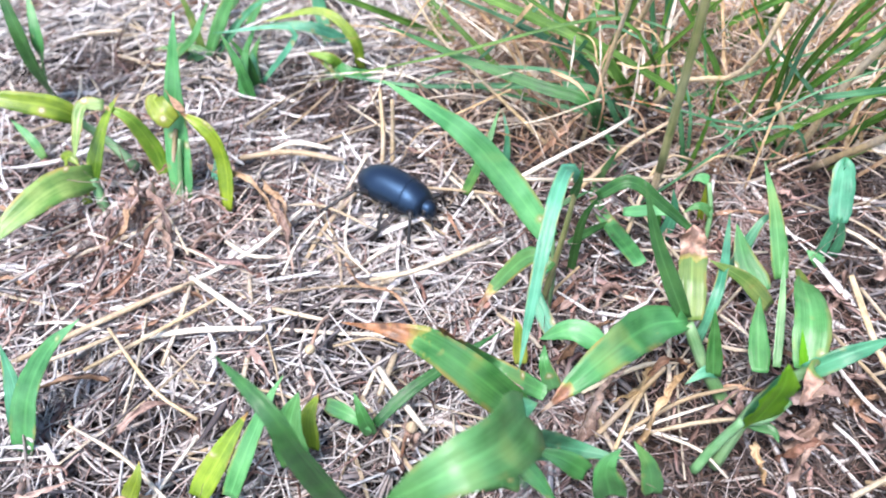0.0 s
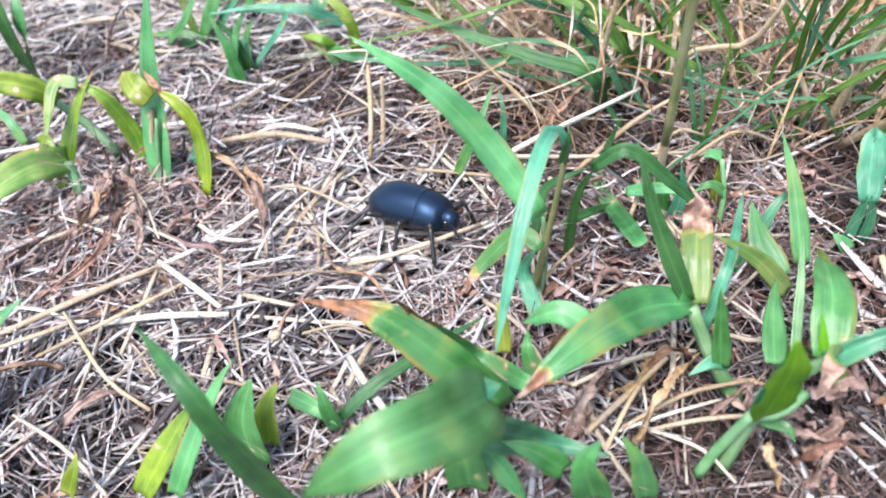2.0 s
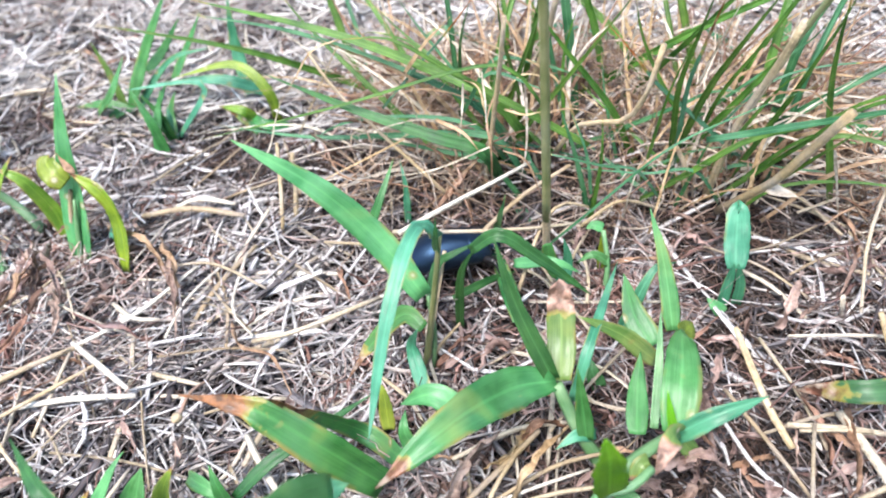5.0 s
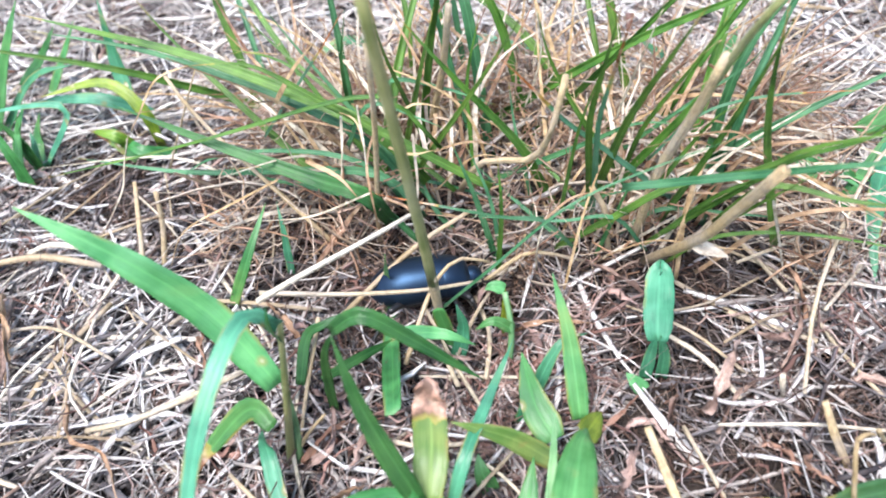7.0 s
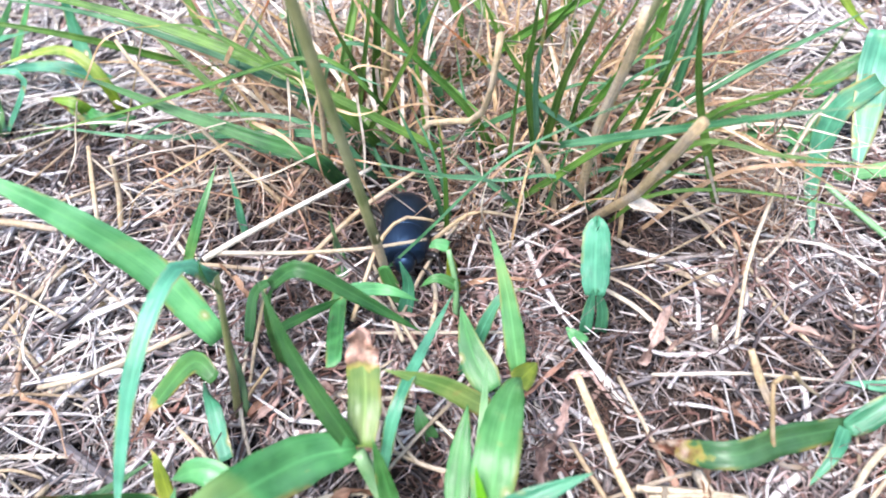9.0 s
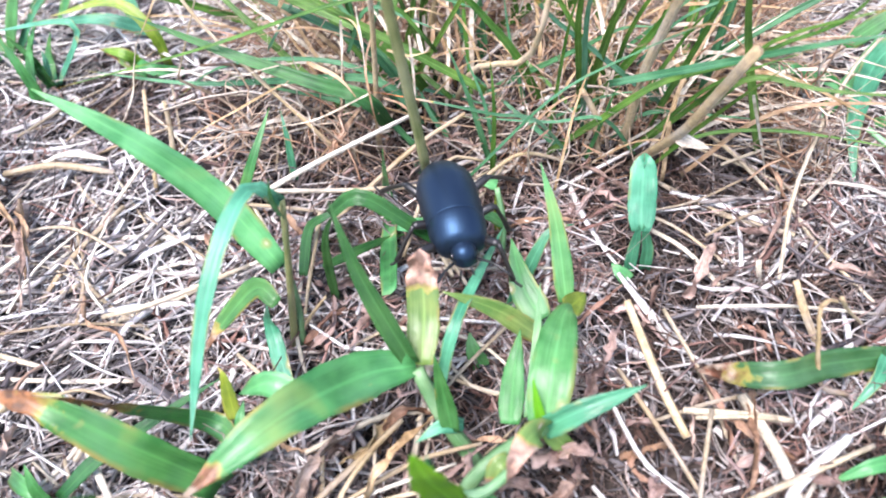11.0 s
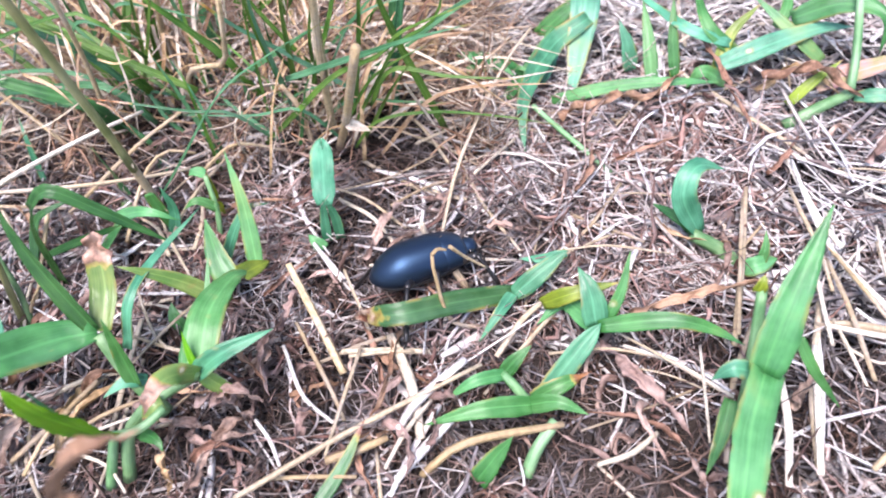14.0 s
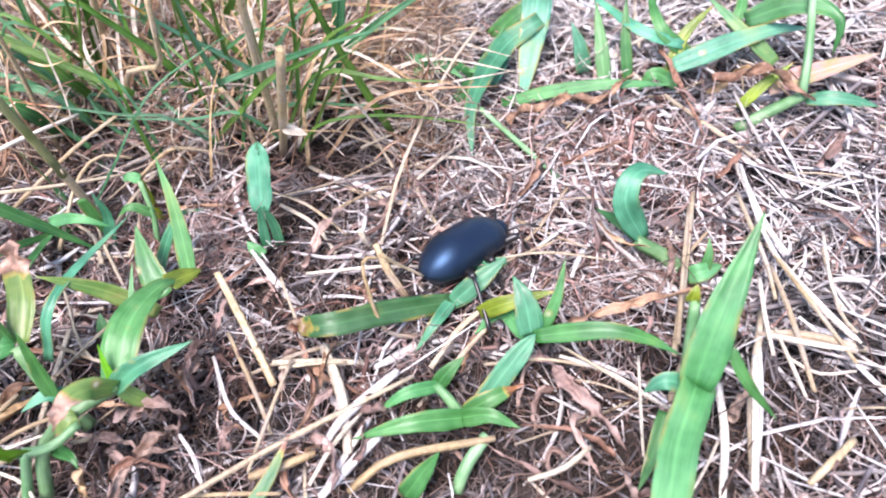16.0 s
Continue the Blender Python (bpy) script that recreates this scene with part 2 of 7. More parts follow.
SHRED = straw_material("brown_shreds", (0.0, (0.06, 0.028, 0.022)), (0.35, (0.25, 0.12, 0.098)), (0.7, (0.49, 0.29, 0.245)), (1.0, (0.72, 0.55, 0.50)), rough=0.7)
THATCH = straw_material("tan_thatch", (0.0, (0.22, 0.10, 0.05)), (0.3, (0.46, 0.26, 0.15)), (0.6, (0.66, 0.48, 0.33)), (1.0, (0.88, 0.80, 0.68)), rough=0.6)
RUSTY = straw_material("rusty_dead_leaf", (0.0, (0.26, 0.11, 0.05)), (0.5, (0.36, 0.19, 0.11)), (1.0, (0.48, 0.29, 0.19)), rough=0.65, per_object=True)


def soil_material():
    m, nt, bsdf = nodes_of("gap_shade_soil")
    a, b = noisy(nt, 60, 6), noisy(nt, 420, 5)
    # soil colour darkened further to deepen the shadows between the straws
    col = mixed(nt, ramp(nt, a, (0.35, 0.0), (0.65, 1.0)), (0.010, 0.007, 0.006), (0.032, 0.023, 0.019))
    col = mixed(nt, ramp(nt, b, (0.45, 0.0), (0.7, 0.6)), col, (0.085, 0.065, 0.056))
    nt.links.new(col, bsdf.inputs["Base Color"])
    bsdf.inputs["Roughness"].default_value = 0.9
    bumped(nt, bsdf, maths(nt, "ADD", a, b), 0.8, 0.002)
    return m


def shell_material(name, colour, rough, spec, tint=(1.0, 1.0, 1.0)):
    m, nt, bsdf = nodes_of(name)
    fine = noisy(nt, 2600, 3)
    wide = noisy(nt, 160, 3)
    nt.links.new(mixed(nt, wide, colour, tuple(c * 1.7 for c in colour)), bsdf.inputs["Base Color"])
    nt.links.new(maths(nt, "MULTIPLY_ADD", wide, 0.12, rough - 0.06), bsdf.inputs["Roughness"])
    bsdf.inputs["Specular IOR Level"].default_value = spec
    bsdf.inputs["Specular Tint"].default_value = (*tint, 1)
    bumped(nt, bsdf, fine, 0.25, 0.00012)
    return m


SOIL = soil_material()
# black shell; the blue specular tint stands in for reflected sky
SHELL = shell_material("satin_black_shell", (0.004, 0.006, 0.010), 0.42, 0.85, (0.27, 0.55, 1.0))
LEG_BLACK = shell_material("black_leg_chitin", (0.010, 0.009, 0.009), 0.35, 0.6)
EYE_BLACK = shell_material("glossy_black_eye", (0.004, 0.004, 0.004), 0.15, 0.6)


# ---- mesh helpers ----
def mesh_of(name, verts, faces, mat, uvs=None, smooth=True):
    me = bpy.data.meshes.new(name)
    me.from_pydata(verts, [], faces)
    if uvs is not None:
        layer = me.uv_layers.new(name="UVMap")
        idx = np.empty(len(me.loops), dtype=np.int32)
        me.loops.foreach_get("vertex_index", idx)
        layer.data.foreach_set("uv", np.asarray(uvs, dtype=np.float32)[idx].ravel())
    if smooth:
        me.polygons.foreach_set("use_smooth", [True] * len(me.polygons))
    me.materials.append(mat)
    me.update()
    return me


def thing(name, at, label, category, group=""):
    ob = new(name)
    ob.location = at
    ob.empty_display_size = 0.01
    return tagged(ob, label, category, group)


def part(name, me, parent, label=""):
    ob = new(name, me)
    ob.parent = parent
    return tagged(ob, label)


def spline(points, n):
    """A smooth line through two to five points: n + 1 places at even steps."""
    p = [Vector(q) for q in points]
    if len(p) == 2:
        return [p[0].lerp(p[1], i / n) for i in range(n + 1)]
    p = [p[0] * 2 - p[1]] + p + [p[-1] * 2 - p[-2]]
    k = len(p) - 3
    fine = []
    for i in range(k * 24 + 1):
        s = min(i / 24, k - 1e-6)
        j, f = int(s), s - int(s)
        a, b, c, d = p[j:j + 4]
        fine.append(0.5 * (2 * b + (c - a) * f + (2 * a - 5 * b + 4 * c - d) * f * f + (3 * b - a - 3 * c + d) * f ** 3))
    run = [0.0]
    for a, b in zip(fine, fine[1:]):
        run.append(run[-1] + (b - a).length)
    out = []
    for i in range(n + 1):
        s = run[-1] * i / n
        out.append(Vector([np.interp(s, run, [q[axis] for q in fine]) for axis in range(3)]))
    return out


def leaf(parent, mat, points, width, fold=0.34, twist=0.0, base=0.45, tip=3.0, face=(0.0, -0.62, 0.78), name="leaf", label="", wave=0.04, thick=0.00022, ragged=0.025, notch=0.0):
    """One grass leaf along a line, lens-shaped, folded along its midrib, with a thickness of its own."""
    rng = random.Random(int(abs(sum(sum(q) for q in points)) * 1e6) % 99991)
    n, root = 18, parent.location
    taper = 1 + (tip - 1) * 0.7
    base = 0.25 + 0.75 * base
    width *= 0.9
    wither = {BROWN_TIP: 0.68, SCORCHED: 0.87, SEARED: 0.83, DEAD_CAP: 0.7}.get(mat, 1.0)
    line = spline(points, n)
    if ragged > 0.2:
        line = [q + Vector((rng.gauss(0, 1), rng.gauss(0, 1), rng.gauss(0, 1))) * width * 0.09 for q in line]
    verts, uvs, faces = [], [], []
    us = (-1.0, -0.55, 0.0, 0.55, 1.0)
    ph, ph2 = rng.uniform(0, 6), rng.uniform(0, 6)
    for side in (1, -1):
        for i, c in enumerate(line):
            s = i / n
            t = (line[min(i + 1, n)] - line[max(i - 1, 0)]).normalized()
            f = Vector(face)
            across = t.cross(f)
            if across.length < 1e-4:
                across = t.cross(Vector((1, 0, 0)))
            across.normalize()
            up = across.cross(t).normalized()
            a = radians(twist) * (s - 0.4)
            across, up = across * math.cos(a) + up * math.sin(a), up * math.cos(a) - across * math.sin(a)
            grow = min(1.0, s / 0.3)
            w = width / 2 * (base + (1 - base) * grow * (2 - grow)) * max(0.0, 1 - s ** taper)
            dead = max(0.0, (s - wither) / (1 - wither)) if wither < 1 else 0.0
            w *= 1 - (0.5 if mat is BROWN_TIP else 0.15) * dead ** 0.5
            crumple = wave + 0.8 * min(1.0, dead * 3)
            w = max(w, width * 0.015)
            for u in us:
                lift = fold * abs(u) * w + crumple * w * math.sin(s * (13 if not dead else 31) + ph + (2 if u > 0 else 0)) * abs(u)
                jag = 1 + ragged * (math.sin(s * 41 + ph2 + u * 3) + 0.8 * math.sin(s * 17 + ph + u * 5))
                q = c + across * (u * w * jag) + up * (lift - (thick / 2 if side < 0 else -thick / 2) * (1 - 0.6 * abs(u)))
                if notch:
                    q -= t * (notch * width * max(0.0, (s - 0.75) / 0.25) ** 2 * (1 - abs(u)))
                verts.append(q - root)
                uvs.append(((u + 1) / 2, s))
    m, off = len(us), len(us) * (n + 1)
    for i in range(n):
        for j in range(m - 1):
            a = i * m + j
            faces.append((a, a + 1, a + m + 1, a + m))
            a += off
            faces.append((a, a + m, a + m + 1, a + 1))
        a, b = i * m, i * m + m - 1
        faces.append((a, a + m, a + m + off, a + off))
        faces.append((b, b + off, b + m + off, b + m))
    for j in range(m - 1):
        faces.append((j, j + off, j + 1 + off, j + 1))
        k = n * m + j
        faces.append((k, k + 1, k + 1 + off, k + off))
    return part(name, mesh_of(name, verts, faces, mat, uvs), parent, label)


def tube(points, radii, mat, name, root=Vector((0, 0, 0)), n=10, sides=7, flat=1.0):
    """A round or flattened rod along a line, with its radius given at even steps."""
    line = spline(points, n)
    verts, uvs, faces = [], [], []
    for i, c in enumerate(line):
        t = (line[min(i + 1, n)] - line[max(i - 1, 0)]).normalized()
        a = t.cross(Vector((0.13, -0.3, 1)))
        a = a.normalized() if a.length > 1e-4 else Vector((1, 0, 0))
        b = t.cross(a)
        r = float(np.interp(i / n, np.linspace(0, 1, len(radii)), radii))
        for j in range(sides):
            w = 2 * math.pi * j / sides
            verts.append(c - root + a * (r * math.cos(w)) + b * (r * flat * math.sin(w)))
            uvs.append((j / sides, i / n))
    for i in range(n):
        for j in range(sides):
            k = (j + 1) % sides
            faces.append((i * sides + j, i * sides + k, (i + 1) * sides + k, (i + 1) * sides + j))
    faces.append(tuple(range(sides))[::-1])
    faces.append(tuple(n * sides + j for j in range(sides)))
    return mesh_of(name, verts, faces, mat, uvs)


def stem(parent, mat, points, radius, name="stem", end=0.8, label=""):
    return part(name, tube(points, (radius, radius * (1 + end) / 2, radius * end), mat, name, parent.location), parent, label)


def stalk(points, radius, mat=None, label="bleached dry grass stalk lying on the litter", name="straw_stalk"):
    """A single dead stalk, slightly flattened, as a thing of its own."""
    mid = Vector(points[0]).lerp(Vector(points[-1]), 0.5)
    ob = new(name, tube(points, (radius * 0.9, radius, radius, radius * 0.75), mat or STALK, name, mid, n=8, sides=6, flat=0.6))
    ob.location = mid
    return tagged(ob, label, "straw", "dry stalks on the lawn")


# ---- ground ----
def rise(x, y):
    """Height of the soil."""
    mound = 0.011 * math.exp(-((x - 0.048) / 0.055) ** 2 - ((y - 0.112) / 0.028) ** 2)
    return mound - 0.004 + 0.0025 * noise.noise(Vector((x * 18, y * 18, 0))) + 0.0012 * noise.noise(Vector((x * 60, y * 60, 3)))


def build_ground():
    near = np.linspace(-0.5, 0.6, 111)
    far = np.array([0.8, 1.2, 2, 4, 10, 30, 100, 400])
    xs = np.concatenate([-far[::-1] + 0.05, near, far + 0.05])
    ys = np.concatenate([-far[::-1] + 0.1, near + 0.05, far + 0.1])
    verts = [(x, y, rise(x, y)) for y in ys for x in xs]
    w = len(xs)
    faces = [(j * w + i, j * w + i + 1, (j + 1) * w + i + 1, (j + 1) * w + i) for j in range(len(ys) - 1) for i in range(w - 1)]
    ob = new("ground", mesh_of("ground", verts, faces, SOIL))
    return tagged(ob, "dark brown crumbly soil under dead grass litter, darkened as gap shade", "ground", kind="structure")


build_ground()


def patches(x, y, spots, wide):
    """How strongly a place lies in one of the named patches, 0 to 1."""
    return max(math.exp(-((x - a) ** 2 + (y - b) ** 2) / wide ** 2) for a, b in spots)


BROWN_PATCHES = ((-0.111, 0.046), (0.080, -0.003), (0.145, -0.001), (0.128, 0.052), (0.158, 0.069), (0.157, 0.027), (0.054, 0.053), (0.022, -0.012), (0.053, -0.003), (0.158, -0.009), (0.127, -0.009), (0.048, 0.050))
PALE_PATCHES = ((-0.079, 0.009), (-0.049, 0.041), (-0.037, 0.001), (-0.092, -0.016), (0.201, 0.020), (0.211, 0.056), (-0.035, 0.041), (-0.067, 0.073), (0.151, 0.168), (0.101, 0.177), (0.090, 0.158), (-0.155, 0.153), (-0.064, 0.143), (-0.067, 0.089), (0.123, 0.063))
# litter thinned to dark ground: brown gaps, and stand-ins for shade under the tuft
BARE_AND_SHADE_PATCHES = ((0.145, -0.005), (0.036, -0.001), (0.096, 0.084), (0.008, 0.095), (0.093, 0.072), (0.040, 0.094), (0.092, 0.008), (0.063, -0.007), (0.042, -0.009), (0.139, 0.004), (0.148, -0.011), (0.160, -0.009), (0.143, -0.015), (0.110, -0.013), (0.059, 0.006), (0.047, -0.017), (0.096, 0.077), (0.016, 0.057), (0.014, 0.085), (0.000, 0.077), (0.034, 0.075), (0.050, 0.072), (0.024, 0.081), (0.000, 0.088), (0.058, 0.097), (0.076, 0.101), (0.090, 0.113), (0.081, 0.083), (0.020, 0.100), (0.071, 0.128), (0.060, 0.080), (0.094, 0.095), (0.090, 0.083), (0.103, 0.080), (0.069, 0.007), (0.072, -0.008), (0.056, -0.013),
                (0.146, -0.002), (0.155, -0.006), (0.165, -0.007), (0.153, -0.013), (0.166, -0.014), (0.180, -0.011), (0.134, -0.011), (0.148, 0.006), (0.047, -0.013), (0.062, -0.008), (0.072, -0.012), (0.037, -0.013), (0.056, -0.018), (0.071, -0.002), (0.042, 0.008), (0.078, 0.004),
                (0.172, -0.006), (0.158, 0.012), (0.185, 0.000), (0.195, -0.008), (0.129, 0.006), (0.205, 0.004), (0.176, 0.010), (-0.072, 0.120), (-0.071, 0.103), (-0.047, 0.097), (-0.023, 0.088), (-0.007, 0.089), (-0.039, 0.109), (-0.159, 0.122), (-0.080, 0.108), (-0.050, 0.132), (-0.022, 0.100), (-0.166, 0.174), (-0.101, 0.186), (0.128, 0.045), (0.112, 0.050), (0.101, 0.033), (0.124, 0.037), (0.090, 0.049))


def litter(name, count, mat, label, length, width, box, z, lift, bend, flat, sides, seed, tilt=0.12, k=4, crinkle=0.0, spots=None, floor=0.3, curl=0.0, wide=0.036):
    """Uncountable dead pieces strewn over a box of ground, as one mesh; thicker in the patches given."""
    rng = np.random.default_rng(seed)
    x = rng.uniform(box[0], box[1], count)
    y = rng.uniform(box[2], box[3], count)
    if name == "outer_litter":
        x, y = rng.normal(0.03, 0.9, count), rng.normal(0.12, 0.9, count)
    loose = {"grass_litter": 0.25, "root_tangle": 0.0}.get(name, 1.0)
    bare = np.array([rng.uniform() < 1.0 - loose + loose * min(1.0, 0.75 + 0.95 * noise.noise(Vector((a * 42, b * 42, 5.0)))) - (0.85 if loose == 1 else 2.2 * loose) * patches(a, b, BARE_AND_SHADE_PATCHES, 0.014) for a, b in zip(x, y)])
    x, y = x[bare], y[bare]
    count = len(x)
    if spots:
        keep = np.array([rng.uniform() < floor + (1 - floor) * patches(a, b, spots, wide) for a, b in zip(x, y)])
        x, y = x[keep], y[keep]
        count = len(x)
    ln = length * np.clip(rng.lognormal(0, 0.5, count), 0.3, 2.6)
    wd = width * np.clip(rng.lognormal(0, 0.45, count), 0.35, 2.6)
    yaw = rng.uniform(0, 2 * np.pi, count)
    pitch = rng.normal(0, tilt, count)
    hz = np.array([rise(a, b) for a, b in zip(x, y)]) + z + lift * rng.uniform(0, 1, count) ** 1.6
    curve, sag = rng.normal(0, bend, count), rng.normal(0, bend * 0.5, count)
    s = np.linspace(-0.5, 0.5, k)
    d = np.stack([np.cos(yaw) * np.cos(pitch), np.sin(yaw) * np.cos(pitch), np.sin(pitch)], 1)
    a = np.stack([-np.sin(yaw), np.cos(yaw), np.zeros(count)], 1)
    b = np.cross(d, a)
    c0 = np.stack([x, y, hz], 1)
    wig = rng.normal(0, 1, (2, count, k)) * (crinkle * wd)[None, :, None]
    centre = c0[:, None] + d[:, None] * (s[None, :, None] * ln[:, None, None]) + a[:, None] * ((s ** 2)[None, :, None] * (curve * ln)[:, None, None] * 4 + wig[0][..., None]) + b[:, None] * ((s ** 2)[None, :, None] * (sag * ln)[:, None, None] * 4 + wig[1][..., None])
    if curl:
        turns, start = rng.uniform(4, 16, count)[:, None], rng.uniform(0, 6.3, count)[:, None]
        amp = curl * rng.lognormal(0, 0.5, count)[:, None, None]
        centre = centre + a[:, None] * np.sin(s[None] * turns + start)[..., None] * amp + b[:, None] * np.cos(s[None] * turns * 0.8 + start)[..., None] * amp * 0.8
    w = np.arange(sides) / sides * 2 * np.pi
    taper = np.interp(np.linspace(0, 1, k), (0, 0.3, 0.7, 1), (0.7, 1.0, 0.95, 0.45))
    tw = (rng.normal(0, 0.5, count) if flat < 0.3 else rng.uniform(0, 6.3, count))[:, None] + rng.normal(0, 0.9 + 4 * crinkle, count)[:, None] * s[None, :] * 2
    ca, sa = np.cos(tw), np.sin(tw)
    e1 = a[:, None] * ca[..., None] + b[:, None] * sa[..., None]
    e2 = -a[:, None] * sa[..., None] + b[:, None] * ca[..., None]
    r = (wd[:, None] / 2 * taper[None] * (1 + crinkle * rng.normal(0, 0.8, (count, k))))[..., None, None]
    ring = centre[:, :, None] + e1[:, :, None] * (r * np.cos(w)[None, None, :, None]) + e2[:, :, None] * (r * flat * np.sin(w)[None, None, :, None])
    verts = ring.reshape(-1, 3)
    local = []
    for i in range(k - 1):
        for j in range(sides):
            q = (j + 1) % sides
            local.append((i * sides + j, i * sides + q, (i + 1) * sides + q, (i + 1) * sides + j))
    faces = (np.array(local)[None] + (np.arange(count) * k * sides)[:, None, None]).reshape(-1, 4)
    me = bpy.data.meshes.new(name)
    me.vertices.add(len(verts))
    me.vertices.foreach_set("co", verts.ravel())
    me.loops.add(faces.size)
    me.loops.foreach_set("vertex_index", faces.ravel().astype(np.int32))
    me.polygons.add(len(faces))
    me.polygons.foreach_set("loop_start", (np.arange(len(faces)) * 4).astype(np.int32))
    me.polygons.foreach_set("use_smooth", [True] * len(faces))
    me.update(calc_edges=True)
    around = np.tile(np.tile(np.abs(np.arange(sides) * 2 / sides - 1), k), count)
    along = np.tile(np.repeat(np.linspace(0, 1, k), sides), count)
    me.uv_layers.new(name="UVMap").data.foreach_set("uv", np.stack([around, along], 1)[faces.ravel()].astype(np.float32).ravel())
    me.materials.append(mat)
    return tagged(new(name, me), label, "litter", kind="stuff")


NEAR = (-0.28, 0.30, -0.08, 0.29)
litter("grass_litter", 30000, DEBRIS, "grey crushed dead grass litter matted on soil, gap shade in its colour", 0.011, 0.0010, NEAR, 0.0012, 0.002, 0.12, 0.4, 3, 11)
litter("dry_straw", 46000, STRAW, "bleached dry straw strewn over the lawn, some coloured as gap shade", 0.021, 0.00085, NEAR, 0.0024, 0.0052, 0.10, 0.3, 4, 12, k=5, spots=PALE_PATCHES, floor=0.3)
litter("fine_straw", 38000, FIBRE, "thin dry grass fibres tangled over the litter", 0.015, 0.00040, NEAR, 0.003, 0.0062, 0.35, 0.6, 3, 15, tilt=0.25, k=8, spots=BROWN_PATCHES, floor=0.24, curl=0.0007)
litter("dead_leaf_shreds", 22000, SHRED, "reddish brown withered leaf shreds in the litter", 0.011, 0.0012, NEAR, 0.0022, 0.005, 0.6, 0.2, 4, 13, tilt=0.4, k=10, crinkle=0.3, curl=0.0012, spots=BROWN_PATCHES, floor=0.07)
litter("outer_litter", 26000, STRAW, "bleached dry straw around the patch, some coloured as gap shade", 0.045, 0.0022, (-1.2, 1.3, -1.0, 1.3), 0.001, 0.002, 0.08, 0.5, 3, 14)


litter("root_tangle", 42000, TANGLE, "dark brown tangle of withered roots and fibres", 0.009, 0.00055, NEAR, 0.001, 0.0055, 0.4, 0.4, 3, 25, tilt=0.45, k=8, spots=BARE_AND_SHADE_PATCHES, floor=0.008, curl=0.0011, wide=0.016)
litter("bleached_thatch", 9500, WHITE_STRAW, "sun-bleached dead grass behind the tuft", 0.024, 0.0012, (-0.3, 0.42, 0.118, 0.34), 0.003, 0.008, 0.1, 0.35, 3, 23, tilt=0.2)
litter("tuft_thatch", 6500, THATCH, "tangled tan dry thatch at the foot of the tuft", 0.02, 0.0006, (-0.025, 0.125, 0.074, 0.150), 0.003, 0.022, 0.35, 0.4, 3, 21, tilt=0.55, k=8, curl=0.0014)


def dead_leaf(points, width, mat=None, label="crumpled reddish brown dead leaf lying in the litter", twist=120):
    """A withered, twisted leaf as a thing of its own."""
    ob = thing("dead_leaf", points[0], label, "dead leaf", "dead leaves on the lawn")
    leaf(ob, mat or CRUMPLED, points, width * 0.6, fold=1.3, twist=twist * 1.7, base=0.7, tip=4, wave=1.1, name="blade", ragged=0.28)
    return ob


def tuft_blades(parent, at, count, dead, seed, lean=0.0, long=(0.065, 0.125)):
    """Blades that fan out of one crown of the tuft."""
    rng = random.Random(seed)
    for i in range(count + dead):
        turn = min(max(rng.gauss(1.57 - lean, 0.95), -0.6), 3.7)
        tilt = rng.uniform(0.15, 1.0) if i < count else rng.uniform(0.3, 1.4)
        size = rng.uniform(*long) * (1 if i < count else 0.55)
        out = Vector((math.cos(turn), math.sin(turn), 0))
        root = Vector((at[0] + rng.gauss(0, 0.009), at[1] + rng.gauss(0, 0.007), rise(*at) + 0.003))
        mid = root + out * (size * 0.5 * math.sin(tilt)) + Vector((0, 0, size * 0.5 * math.cos(tilt)))
        droop = tilt + rng.uniform(0.1, 0.7)
        end = mid + out * (size * 0.5 * math.sin(droop)) + Vector((rng.gauss(0, 0.007), rng.gauss(0, 0.005), size * 0.5 * math.cos(droop)))
        end.z = max(end.z, 0.004)
        if i < count:
            leaf(parent, rng.choice((TUFT_GREEN, TUFT_GREEN, TUFT_BLUE)), (root, mid, end), rng.uniform(0.0020, 0.0034), fold=0.75, base=0.8, tip=2.6, name="blade", face=(out.x * 0.3 + rng.gauss(0, 0.4), -0.7, 0.6))
        else:
            leaf(parent, rng.choice((DRY_BLADE, DRY_BLADE, DRY_BLADE, DRY_RUST, DRY_PALE, DRY_PALE, DRY_PALE)), (root, mid, end), rng.uniform(0.0006, 0.0016), fold=0.6, base=0.8, tip=2.6, name="dry_blade", twist=rng.uniform(-150, 150), wave=0.2)




def dried_bud(foot, head, size):
    """A withered bud on a thin bent stalk."""
    ob = thing("dried_bud", foot, "small pinkish tan withered bud on a thin stalk", "bud")
    foot, head = Vector(foot), Vector(head)
    part("stalk", tube((foot, foot.lerp(head, 0.5) + Vector((0, 0, 0.002)), head), (0.0004, 0.0004, 0.0005), RUSTY, "stalk", foot), ob)
    away = (head - foot).normalized() * size
    part("bud", tube((head - away * 0.2, head + away * 0.6, head + away * 1.5), (size * 0.25, size * 0.62, size * 0.68, size * 0.5, size * 0.12), STEM_TAN, "bud", foot, n=8, sides=9), ob)


